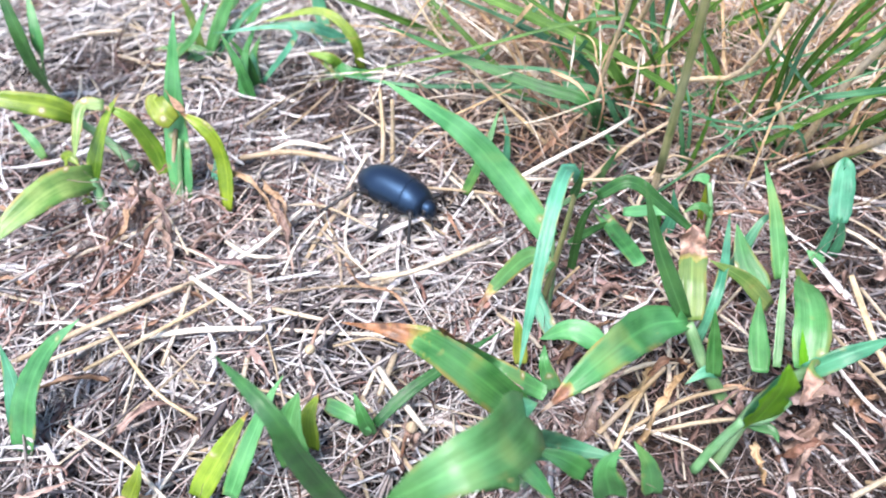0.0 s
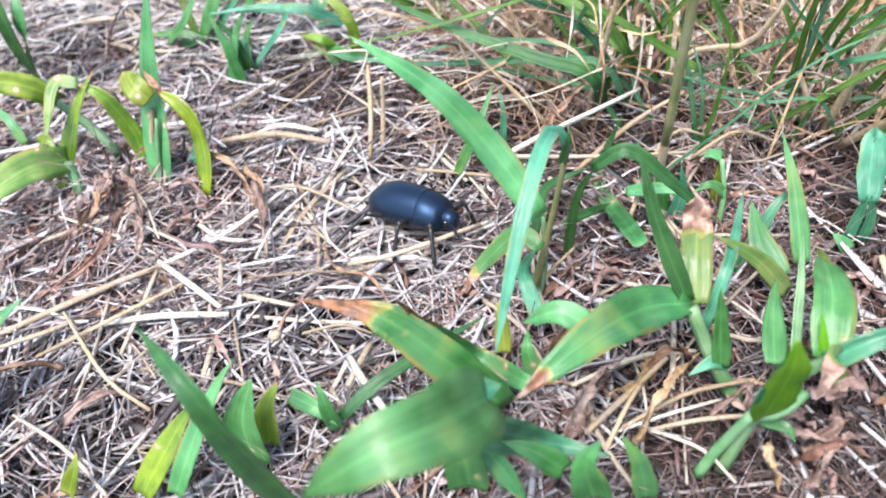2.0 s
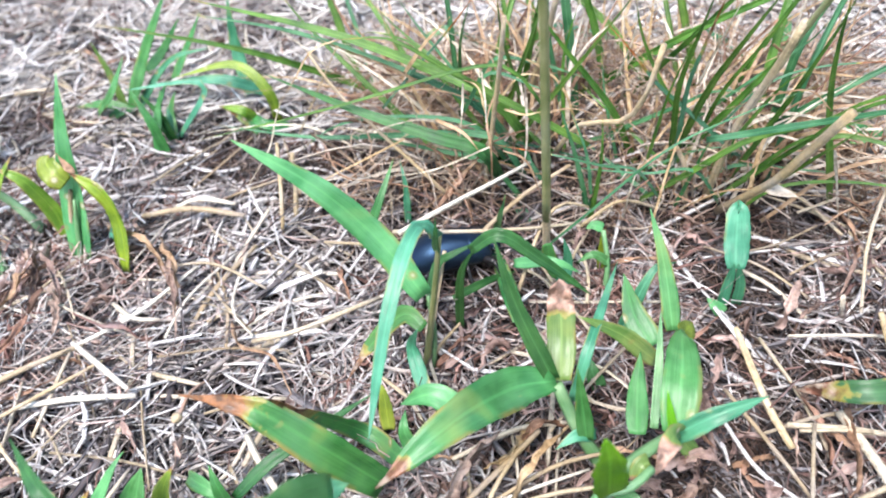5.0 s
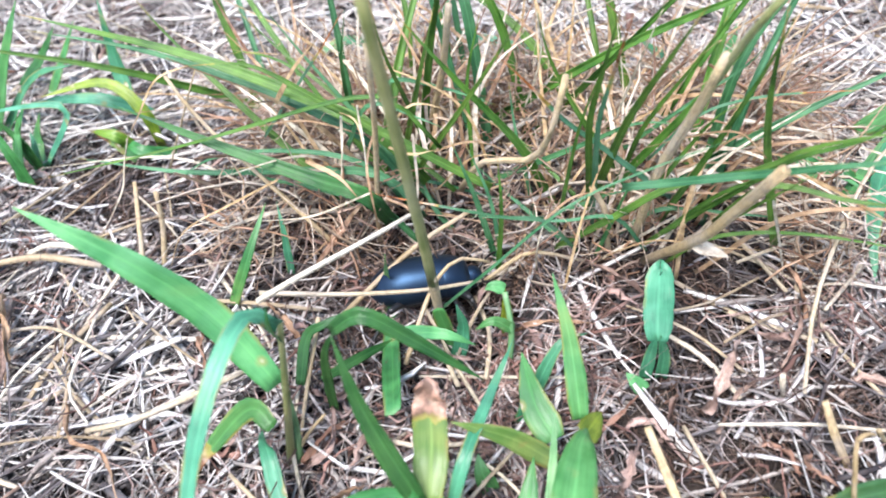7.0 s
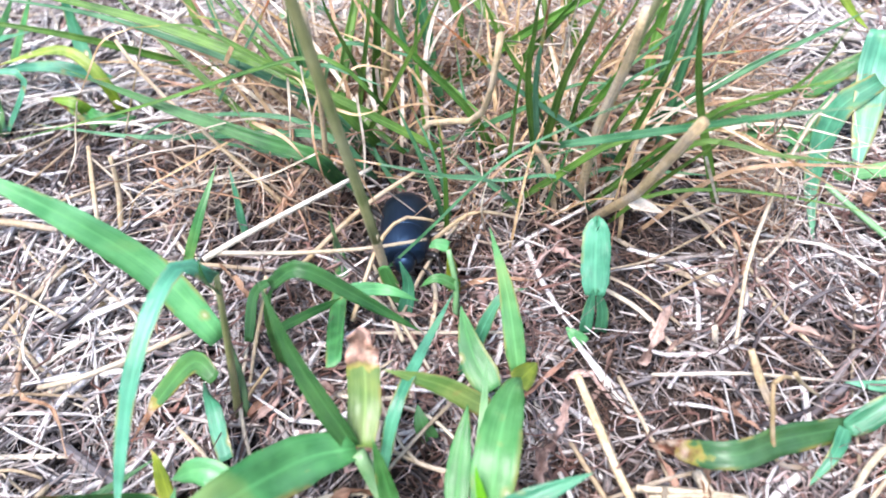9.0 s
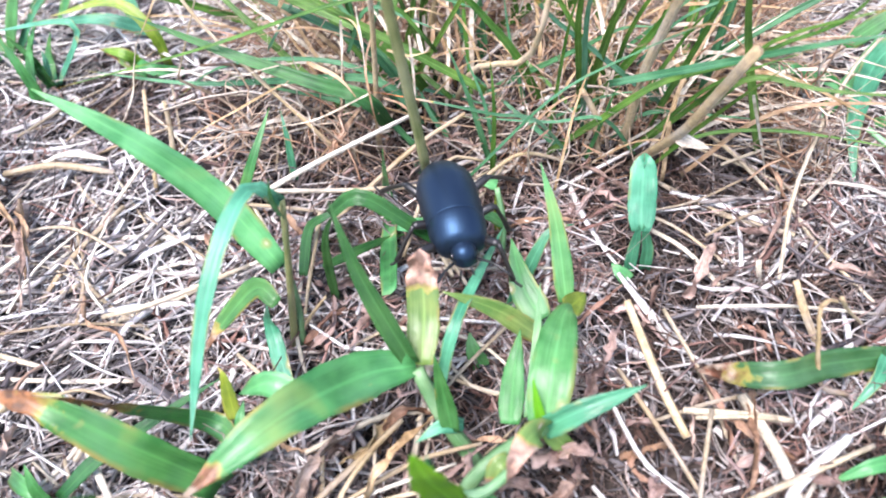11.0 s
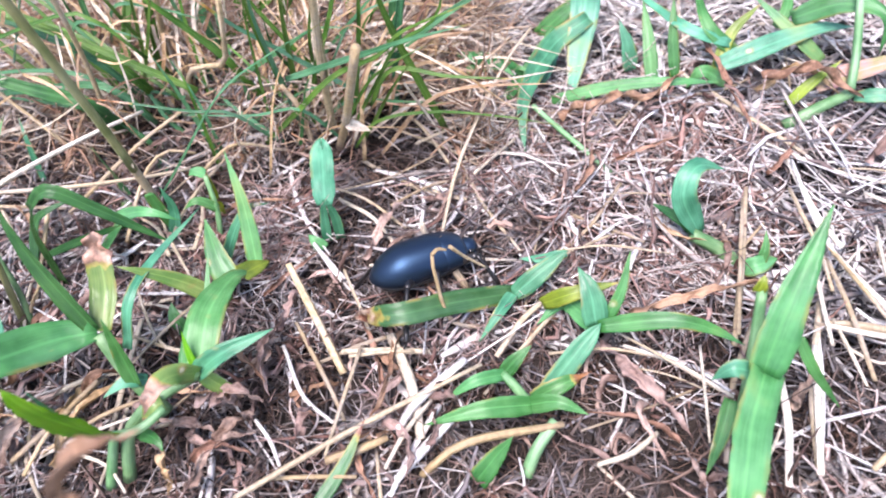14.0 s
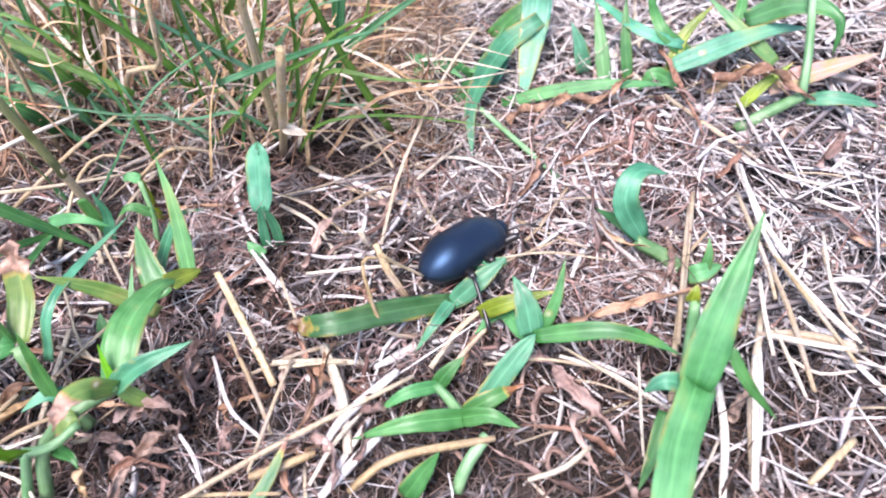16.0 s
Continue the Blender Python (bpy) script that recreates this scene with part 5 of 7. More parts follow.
leaf(tuft, TUFT_BLUE, ((0.0281, 0.0868, 0.0107), (0.0191, 0.0860, 0.0247), (-0.0086, 0.0920, 0.0202), (-0.0368, 0.0940, 0.0178), (-0.0688, 0.0960, 0.0206)), 0.0024, name='blade', fold=0.6, base=0.75, tip=2.8)
leaf(tuft, TUFT_BLUE, ((0.0236, 0.0897, 0.0125), (0.0148, 0.0880, 0.0265), (-0.0039, 0.0900, 0.0284), (-0.0256, 0.0920, 0.0242), (-0.0406, 0.0920, 0.0147)), 0.0015, name='blade', fold=0.6, base=0.75, tip=2.8)
leaf(tuft, TUFT_GREEN, ((0.0071, 0.0943, 0.0061), (-0.0151, 0.1050, 0.0232), (-0.0296, 0.1120, 0.0344), (-0.0420, 0.1180, 0.0452), (-0.0482, 0.1200, 0.0545)), 0.0024, name='blade', fold=0.6, base=0.75, tip=2.8)
leaf(tuft, TUFT_GREEN, ((0.0247, 0.0925, 0.0073), (0.0068, 0.1000, 0.0301), (-0.0027, 0.1040, 0.0422), (-0.0138, 0.1060, 0.0459), (-0.0196, 0.1060, 0.0455)), 0.0018, name='blade', fold=0.6, base=0.75, tip=2.8)
leaf(tuft, TUFT_GREEN, ((0.0360, 0.0903, 0.0164), (0.0121, 0.1020, 0.0303), (-0.0083, 0.1120, 0.0422), (-0.0196, 0.1160, 0.0526)), 0.0017, name='blade', fold=0.6, base=0.75, tip=2.8)
leaf(tuft, TUFT_BLUE, ((0.0315, 0.0916, 0.0084), (0.0126, 0.1000, 0.0301), (-0.0009, 0.1060, 0.0456), (-0.0089, 0.1080, 0.0579)), 0.0016, name='blade', fold=0.6, base=0.75, tip=2.8)
leaf(tuft, ORANGE_BLADE, ((-0.0162, 0.1040, 0.0216), (0.0011, 0.0940, 0.0440), (0.0115, 0.0880, 0.0575), (0.0192, 0.0840, 0.0683)), 0.0012, name='blade', fold=0.6, base=0.75, tip=2.8)
leaf(tuft, DEEP, ((0.0059, 0.1112, 0.0060), (0.0086, 0.1050, 0.0282), (0.0108, 0.1000, 0.0460), (0.0158, 0.0950, 0.0625)), 0.0016, name='blade', fold=0.6, base=0.75, tip=2.8)
leaf(tuft, TUFT_GREEN, ((0.0288, 0.1085, 0.0064), (0.0250, 0.1000, 0.0349), (0.0228, 0.0950, 0.0516), (0.0229, 0.0900, 0.0662)), 0.0016, name='blade', fold=0.6, base=0.75, tip=2.8)
leaf(tuft, TUFT_GREEN, ((0.0605, 0.0960, 0.0060), (0.0575, 0.0940, 0.0146), (0.0516, 0.0900, 0.0314), (0.0390, 0.0840, 0.0537), (0.0303, 0.0800, 0.0700)), 0.0024, name='blade', fold=0.6, base=0.75, tip=2.8)
leaf(tuft, TUFT_GREEN, ((0.0190, 0.0983, 0.0060), (0.0303, 0.0900, 0.0266), (0.0412, 0.0820, 0.0464), (0.0512, 0.0730, 0.0659), (0.0563, 0.0680, 0.0765)), 0.0019, name='blade', fold=0.6, base=0.75, tip=2.8)
leaf(tuft, TUFT_GREEN, ((0.0176, 0.1125, 0.0060), (0.0241, 0.1060, 0.0273), (0.0301, 0.1000, 0.0470), (0.0348, 0.0960, 0.0619)), 0.0022, name='blade', fold=0.6, base=0.75, tip=2.8)
leaf(tuft, TUFT_BLUE, ((0.0119, 0.0894, 0.0306), (0.0202, 0.0860, 0.0446), (0.0307, 0.0850, 0.0419), (0.0371, 0.0840, 0.0396)), 0.0014, name='blade', fold=0.6, base=0.75, tip=2.8)
leaf(tuft, TUFT_BLUE, ((0.0472, 0.0783, 0.0020), (0.0431, 0.0790, 0.0231), (0.0382, 0.0800, 0.0406)), 0.0018, name='blade', fold=0.6, base=0.75, tip=2.8)
leaf(tuft, TUFT_BLUE, ((0.0478, 0.0798, 0.0020), (0.0461, 0.0800, 0.0223), (0.0410, 0.0830, 0.0368)), 0.0013, name='blade', fold=0.6, base=0.75, tip=2.8)
leaf(tuft, TUFT_BLUE, ((0.0371, 0.0875, 0.0020), (0.0306, 0.0880, 0.0131), (0.0267, 0.0920, 0.0241)), 0.0016, name='blade', fold=0.6, base=0.75, tip=2.8)
leaf(tuft, TUFT_BLUE, ((0.0651, 0.0820, 0.0060), (0.0563, 0.0840, 0.0135), (0.0465, 0.0900, 0.0188), (0.0401, 0.0940, 0.0225)), 0.0015, name='blade', fold=0.6, base=0.75, tip=2.8)
leaf(tuft, TUFT_GREEN, ((0.0472, 0.0756, 0.0020), (0.0496, 0.0710, 0.0271), (0.0496, 0.0700, 0.0435)), 0.0015, name='blade', fold=0.6, base=0.75, tip=2.8)
leaf(tuft, ORANGE_BLADE, ((0.0658, 0.0752, 0.0122), (0.0585, 0.0700, 0.0262), (0.0504, 0.0670, 0.0298), (0.0385, 0.0640, 0.0352), (0.0230, 0.0660, 0.0368)), 0.0010, name='blade', fold=0.6, base=0.75, tip=2.8)
leaf(tuft, TUFT_BLUE, ((0.0818, 0.0818, 0.0062), (0.0736, 0.0780, 0.0202), (0.0612, 0.0760, 0.0206), (0.0418, 0.0720, 0.0252)), 0.0011, name='blade', fold=0.6, base=0.75, tip=2.8)
leaf(tuft, TUFT_BLUE, ((0.0112, 0.0983, 0.0060), (0.0196, 0.0950, 0.0163), (0.0313, 0.0940, 0.0154), (0.0542, 0.0900, 0.0117)), 0.0012, name='blade', fold=0.6, base=0.75, tip=2.8)
leaf(tuft, TUFT_GREEN, ((0.0795, 0.1010, 0.0060), (0.0745, 0.1000, 0.0156), (0.0641, 0.0980, 0.0357), (0.0586, 0.0960, 0.0501), (0.0561, 0.0940, 0.0628)), 0.0017, name='blade', fold=0.6, base=0.75, tip=2.8)
leaf(tuft, ORANGE_BLADE, ((0.0871, 0.0911, 0.0148), (0.0688, 0.0830, 0.0371), (0.0620, 0.0800, 0.0454), (0.0552, 0.0760, 0.0568), (0.0498, 0.0730, 0.0651)), 0.0016, name='blade', fold=0.6, base=0.75, tip=2.8)
leaf(tuft, TUFT_GREEN, ((0.0686, 0.0910, 0.0060), (0.0681, 0.0860, 0.0232), (0.0675, 0.0800, 0.0440), (0.0695, 0.0730, 0.0614), (0.0716, 0.0660, 0.0779)), 0.0020, name='blade', fold=0.6, base=0.75, tip=2.8)
leaf(tuft, ORANGE_BLADE, ((0.0690, 0.0888, 0.0060), (0.0691, 0.0830, 0.0257), (0.0692, 0.0770, 0.0461), (0.0709, 0.0720, 0.0596), (0.0737, 0.0640, 0.0789)), 0.0016, name='blade', fold=0.6, base=0.75, tip=2.8)
leaf(tuft, TUFT_GREEN, ((0.0606, 0.0883, 0.0060), (0.0625, 0.0850, 0.0206), (0.0654, 0.0800, 0.0426), (0.0695, 0.0740, 0.0619)), 0.0011, name='blade', fold=0.6, base=0.75, tip=2.8)
leaf(tuft, TUFT_GREEN, ((0.0679, 0.0957, 0.0060), (0.0714, 0.0880, 0.0249), (0.0750, 0.0800, 0.0446), (0.0797, 0.0700, 0.0636), (0.0842, 0.0600, 0.0814)), 0.0023, name='blade', fold=0.6, base=0.75, tip=2.8)
leaf(tuft, DEEP, ((0.0741, 0.0973, 0.0060), (0.0714, 0.0900, 0.0224), (0.0692, 0.0840, 0.0359), (0.0700, 0.0800, 0.0480)), 0.0013, name='blade', fold=0.6, base=0.75, tip=2.8)
leaf(tuft, TUFT_GREEN, ((0.0728, 0.0978, 0.0060), (0.0759, 0.0920, 0.0225), (0.0791, 0.0860, 0.0395), (0.0865, 0.0780, 0.0602), (0.0905, 0.0720, 0.0751)), 0.0014, name='blade', fold=0.6, base=0.75, tip=2.8)
leaf(tuft, TUFT_GREEN, ((0.0694, 0.0971, 0.0060), (0.0771, 0.0900, 0.0241), (0.0857, 0.0820, 0.0444), (0.0920, 0.0740, 0.0625), (0.0948, 0.0680, 0.0760)), 0.0022, name='blade', fold=0.6, base=0.75, tip=2.8)
leaf(tuft, TUFT_GREEN, ((0.0847, 0.0907, 0.0060), (0.0865, 0.0880, 0.0139), (0.0932, 0.0780, 0.0431), (0.0970, 0.0700, 0.0648), (0.0981, 0.0650, 0.0774)), 0.0017, name='blade', fold=0.6, base=0.75, tip=2.8)
leaf(tuft, TUFT_GREEN, ((0.1107, 0.0847, 0.0060), (0.1072, 0.0820, 0.0195), (0.1020, 0.0780, 0.0396), (0.0991, 0.0740, 0.0566), (0.0976, 0.0690, 0.0754)), 0.0024, name='blade', fold=0.6, base=0.75, tip=2.8)
leaf(tuft, TUFT_GREEN, ((0.0601, 0.0815, 0.0060), (0.0736, 0.0780, 0.0202), (0.0851, 0.0750, 0.0323), (0.0988, 0.0680, 0.0427), (0.1055, 0.0630, 0.0519), (0.1215, 0.0540, 0.0637)), 0.0019, name='blade', fold=0.6, base=0.75, tip=2.8)
leaf(tuft, TUFT_BLUE, ((0.0745, 0.0712, 0.0349), (0.0969, 0.0580, 0.0499), (0.1088, 0.0510, 0.0579), (0.1215, 0.0450, 0.0646)), 0.0020, name='blade', fold=0.6, base=0.75, tip=2.8)
leaf(tuft, TUFT_GREEN, ((0.0937, 0.0727, 0.0246), (0.1014, 0.0680, 0.0386), (0.1149, 0.0640, 0.0389), (0.1308, 0.0580, 0.0417)), 0.0015, name='blade', fold=0.6, base=0.75, tip=2.8)
leaf(tuft, TUFT_GREEN, ((0.0847, 0.0865, 0.0066), (0.0964, 0.0740, 0.0312), (0.1039, 0.0660, 0.0469), (0.1138, 0.0600, 0.0574), (0.1178, 0.0520, 0.0781)), 0.0014, name='blade', fold=0.6, base=0.75, tip=2.8)
leaf(tuft, TUFT_GREEN, ((0.0860, 0.0782, 0.0060), (0.0944, 0.0750, 0.0177), (0.1091, 0.0740, 0.0207), (0.1260, 0.0730, 0.0192), (0.1419, 0.0700, 0.0177)), 0.0011, name='blade', fold=0.6, base=0.75, tip=2.8)
leaf(tuft, TUFT_BLUE, ((0.0758, 0.0876, 0.0060), (0.0844, 0.0850, 0.0165), (0.0989, 0.0850, 0.0159), (0.1138, 0.0850, 0.0144)), 0.0013, name='blade', fold=0.6, base=0.75, tip=2.8)
leaf(tuft, TUFT_GREEN, ((0.0808, 0.0833, 0.0060), (0.0856, 0.0800, 0.0150), (0.0942, 0.0740, 0.0312), (0.1025, 0.0700, 0.0397), (0.1116, 0.0660, 0.0469)), 0.0013, name='blade', fold=0.6, base=0.75, tip=2.8)
leaf(tuft, TUFT_GREEN, ((0.0885, 0.0819, 0.0060), (0.0924, 0.0780, 0.0145), (0.1004, 0.0700, 0.0318), (0.1078, 0.0640, 0.0453)), 0.0013, name='blade', fold=0.6, base=0.75, tip=2.8)
leaf(tuft, DEEP, ((0.0702, 0.0800, 0.0060), (0.0738, 0.0800, 0.0183), (0.0760, 0.0800, 0.0259), (0.0783, 0.0800, 0.0299)), 0.0012, name='blade', fold=0.6, base=0.75, tip=2.8)
leaf(tuft, TUFT_BLUE, ((0.0426, 0.1006, 0.0104), (0.0673, 0.0960, 0.0268), (0.0781, 0.0940, 0.0340), (0.0893, 0.0960, 0.0322)), 0.0018, name='blade', fold=0.6, base=0.75, tip=2.8)
leaf(tuft, TUFT_BLUE, ((0.0528, 0.0901, 0.0060), (0.0641, 0.0880, 0.0136), (0.0747, 0.0860, 0.0207), (0.0860, 0.0860, 0.0225)), 0.0011, name='blade', fold=0.6, base=0.75, tip=2.8)
leaf(tuft, TUFT_BLUE, ((0.0344, 0.0596, 0.0060), (0.0472, 0.0580, 0.0222), (0.0637, 0.0560, 0.0431), (0.0786, 0.0550, 0.0538), (0.0940, 0.0540, 0.0625)), 0.0008, name='blade', fold=0.6, base=0.75, tip=2.8)
leaf(tuft, TUFT_GREEN, ((0.0791, 0.0937, 0.0060), (0.0838, 0.0920, 0.0174), (0.0892, 0.0900, 0.0305), (0.0941, 0.0880, 0.0407), (0.1003, 0.0880, 0.0448)), 0.0014, name='blade', fold=0.6, base=0.75, tip=2.8)
leaf(tuft, ORANGE_BLADE, ((0.0812, 0.0928, 0.0247), (0.0898, 0.0900, 0.0387), (0.1018, 0.0900, 0.0437), (0.1227, 0.0920, 0.0441)), 0.0008, name='blade', fold=0.6, base=0.75, tip=2.8)
leaf(tuft, TUFT_GREEN, ((0.0736, 0.0888, 0.0060), (0.0652, 0.0920, 0.0137), (0.0552, 0.1000, 0.0195), (0.0449, 0.1080, 0.0257), (0.0426, 0.1100, 0.0277)), 0.0013, name='blade', fold=0.6, base=0.75, tip=2.8)
leaf(tuft, TUFT_BLUE, ((0.0554, 0.0928, 0.0060), (0.0538, 0.0950, 0.0128), (0.0503, 0.1000, 0.0280), (0.0488, 0.1040, 0.0396)), 0.0012, name='blade', fold=0.6, base=0.75, tip=2.8)
leaf(tuft, TUFT_GREEN, ((0.0388, 0.1031, 0.0060), (0.0386, 0.1050, 0.0174), (0.0383, 0.1080, 0.0356), (0.0427, 0.1080, 0.0546)), 0.0014, name='blade', fold=0.6, base=0.75, tip=2.8)
leaf(tuft, TUFT_BLUE, ((0.0103, 0.1137, 0.0207), (0.0185, 0.1100, 0.0347), (0.0317, 0.1080, 0.0342), (0.0458, 0.1050, 0.0311)), 0.0015, name='blade', fold=0.6, base=0.75, tip=2.8)
leaf(tuft, TUFT_BLUE, ((0.0721, 0.1047, 0.0146), (0.0916, 0.1000, 0.0369), (0.0999, 0.0980, 0.0464), (0.1031, 0.0960, 0.0540)), 0.0012, name='blade', fold=0.6, base=0.75, tip=2.8)
stem(tuft, STEM_TAN, ((0.0365, 0.0936, 0.0133), (0.0436, 0.0880, 0.0273), (0.0550, 0.0830, 0.0324), (0.0597, 0.0780, 0.0434), (0.0627, 0.0765, 0.0579)), 0.00079, end=0.9, name='straw_stem')
stem(tuft, STEM_TAN, ((0.0790, 0.0854, 0.0060), (0.0795, 0.0840, 0.0111), (0.0819, 0.0780, 0.0335), (0.0863, 0.0680, 0.0573), (0.0881, 0.0620, 0.0708)), 0.00115, end=0.8, name='straw_stem')
stem(tuft, STALK_OLIVE, ((0.0814, 0.0821, 0.0269), (0.0859, 0.0695, 0.0538), (0.0886, 0.0620, 0.0698), (0.0922, 0.0530, 0.0855)), 0.00077, end=0.8, name='green_stalk')
stem(tuft, STEM_TAN, ((0.0068, 0.0763, 0.0120), (-0.0158, 0.0880, 0.0279), (-0.0235, 0.0920, 0.0333), (-0.0294, 0.0950, 0.0399), (-0.0328, 0.0970, 0.0452)), 0.00060, end=0.8, name='straw_stem')
stem(tuft, STEM_TAN, ((-0.0430, 0.0975, 0.0157), (-0.0273, 0.0945, 0.0411), (-0.0247, 0.0940, 0.0453), (-0.0220, 0.0930, 0.0493)), 0.00029, end=0.6, name='straw_stem')
stem(tuft, STEM_TAN, ((0.0232, 0.1143, 0.0060), (0.0284, 0.1100, 0.0244), (0.0333, 0.1060, 0.0417), (0.0372, 0.1000, 0.0604)), 0.00097, end=0.8, name='straw_stem')
stem(tuft, STEM_TAN, ((0.0168, 0.0827, 0.0060), (0.0200, 0.0800, 0.0255), (0.0224, 0.0780, 0.0400), (0.0251, 0.0740, 0.0555), (0.0271, 0.0700, 0.0689)), 0.00072, end=0.8, name='straw_stem')
stem(tuft, STEM_TAN, ((0.0731, 0.0820, 0.0060), (0.0723, 0.0820, 0.0129), (0.0716, 0.0820, 0.0191), (0.0685, 0.0830, 0.0249)), 0.00079, end=0.9, name='straw_stem')
stem(tuft, STEM_TAN, ((-0.0402, 0.0751, 0.0020), (-0.0407, 0.0820, 0.0097), (-0.0404, 0.0850, 0.0188)), 0.00080, end=0.8, name='straw_stem')
leaf(tuft, DRY_BLADE, ((-0.0177, 0.0840, 0.0561), (-0.0251, 0.0820, 0.0539), (-0.0313, 0.0800, 0.0465), (-0.0363, 0.0790, 0.0403)), 0.0006, name='dry_strand', fold=0.7, base=0.8, tip=3, twist=109, wave=0.15)
leaf(tuft, DRY_PALE, ((-0.0363, 0.0790, 0.0403), (-0.0394, 0.0780, 0.0337), (-0.0430, 0.0770, 0.0258), (-0.0524, 0.0740, 0.0136)), 0.0005, name='dry_strand', fold=0.7, base=0.8, tip=3, twist=148, wave=0.15)
leaf(tuft, DRY_BLADE, ((0.0225, 0.0800, 0.0430), (0.0203, 0.0760, 0.0370), (0.0219, 0.0700, 0.0309), (0.0197, 0.0780, 0.0040)), 0.0006, name='dry_strand', fold=0.7, base=0.8, tip=3, twist=-74, wave=0.15)
leaf(tuft, DRY_PALE, ((0.0304, 0.0800, 0.0414), (0.0301, 0.0780, 0.0273), (0.0279, 0.0760, 0.0150)), 0.0007, name='dry_strand', fold=0.7, base=0.8, tip=3, twist=15, wave=0.15)
leaf(tuft, DRY_PALE, ((0.0129, 0.0860, 0.0417), (0.0127, 0.0830, 0.0346), (0.0118, 0.0800, 0.0280)), 0.0007, name='dry_strand', fold=0.7, base=0.8, tip=3, twist=-127, wave=0.15)
leaf(tuft, DRY_PALE, ((0.0195, 0.0800, 0.0488), (0.0201, 0.0770, 0.0415), (0.0203, 0.0750, 0.0362)), 0.0007, name='dry_strand', fold=0.7, base=0.8, tip=3, twist=186, wave=0.15)
leaf(tuft, DRY_RUST, ((0.0250, 0.0700, 0.0317), (0.0314, 0.0660, 0.0314), (0.0354, 0.0660, 0.0178)), 0.0006, name='dry_strand', fold=0.7, base=0.8, tip=3, twist=-80, wave=0.15)
leaf(tuft, DRY_BLADE, ((0.0170, 0.0750, 0.0247), (-0.0001, 0.0785, 0.0040), (-0.0054, 0.0753, 0.0030)), 0.0008, name='dry_strand', fold=0.7, base=0.8, tip=3, twist=-34, wave=0.15)
leaf(tuft, DRY_PALE, ((0.0213, 0.0720, 0.0316), (0.0043, 0.0750, 0.0210), (-0.0125, 0.0800, 0.0141)), 0.0005, name='dry_strand', fold=0.7, base=0.8, tip=3, twist=-94, wave=0.15)
leaf(tuft, DRY_BLADE, ((-0.0036, 0.0800, 0.0279), (-0.0165, 0.0780, 0.0215), (-0.0308, 0.0760, 0.0137), (-0.0369, 0.0733, 0.0040)), 0.0006, name='dry_strand', fold=0.7, base=0.8, tip=3, twist=-79, wave=0.15)
leaf(tuft, DRY_BLADE, ((0.0246, 0.0800, 0.0377), (0.0300, 0.0780, 0.0374), (0.0353, 0.0780, 0.0387)), 0.0007, name='dry_strand', fold=0.7, base=0.8, tip=3, twist=38, wave=0.15)
leaf(tuft, DRY_BLADE, ((0.0199, 0.0780, 0.0377), (0.0176, 0.0820, 0.0431), (0.0118, 0.0850, 0.0440)), 0.0006, name='dry_strand', fold=0.7, base=0.8, tip=3, twist=-173, wave=0.15)
leaf(tuft, DRY_BLADE, ((0.0561, 0.0750, 0.0192), (0.0648, 0.0800, 0.0242), (0.0735, 0.0820, 0.0242)), 0.0007, name='dry_strand', fold=0.7, base=0.8, tip=3, twist=127, wave=0.15)
leaf(tuft, DRY_RUST, ((0.0618, 0.0700, 0.0232), (0.0548, 0.0720, 0.0141), (0.0446, 0.0759, 0.0040)), 0.0005, name='dry_strand', fold=0.7, base=0.8, tip=3, twist=78, wave=0.15)
leaf(tuft, DRY_PALE, ((0.0564, 0.0763, 0.0040), (0.0574, 0.0700, 0.0197), (0.0603, 0.0760, 0.0276)), 0.0005, name='dry_strand', fold=0.7, base=0.8, tip=3, twist=-7, wave=0.15)
leaf(tuft, DRY_PALE, ((0.0832, 0.0840, 0.0148), (0.0809, 0.0860, 0.0257), (0.0759, 0.0880, 0.0249), (0.0708, 0.0880, 0.0190)), 0.0005, name='dry_strand', fold=0.7, base=0.8, tip=3, twist=-177, wave=0.15)
leaf(tuft, DRY_BLADE, ((0.0860, 0.0720, 0.0167), (0.0883, 0.0740, 0.0265), (0.0898, 0.0760, 0.0310)), 0.0005, name='dry_strand', fold=0.7, base=0.8, tip=3, twist=179, wave=0.15)
leaf(tuft, DRY_BLADE, ((0.0990, 0.0660, 0.0469), (0.0941, 0.0700, 0.0497), (0.0868, 0.0780, 0.0425), (0.0793, 0.0850, 0.0343)), 0.0005, name='dry_strand', fold=0.7, base=0.8, tip=3, twist=137, wave=0.15)
leaf(tuft, DRY_BLADE, ((0.0723, 0.0815, 0.0040), (0.0824, 0.0750, 0.0163), (0.0951, 0.0700, 0.0198), (0.1066, 0.0700, 0.0192)), 0.0005, name='dry_strand', fold=0.7, base=0.8, tip=3, twist=19, wave=0.15)
leaf(tuft, DRY_RUST, ((0.0862, 0.0850, 0.0183), (0.1043, 0.0800, 0.0180), (0.1216, 0.0800, 0.0191), (0.1317, 0.0800, 0.0151)), 0.0005, name='dry_strand', fold=0.7, base=0.8, tip=3, twist=-53, wave=0.15)
leaf(tuft, DRY_BLADE, ((0.0850, 0.0880, 0.0191), (0.1017, 0.0840, 0.0227), (0.1189, 0.0840, 0.0244)), 0.0005, name='dry_strand', fold=0.7, base=0.8, tip=3, twist=-18, wave=0.15)
leaf(tuft, DRY_PALE, ((0.1034, 0.0700, 0.0333), (0.1122, 0.0781, 0.0040), (0.1106, 0.0737, 0.0030)), 0.0008, name='dry_strand', fold=0.7, base=0.8, tip=3, twist=49, wave=0.15)
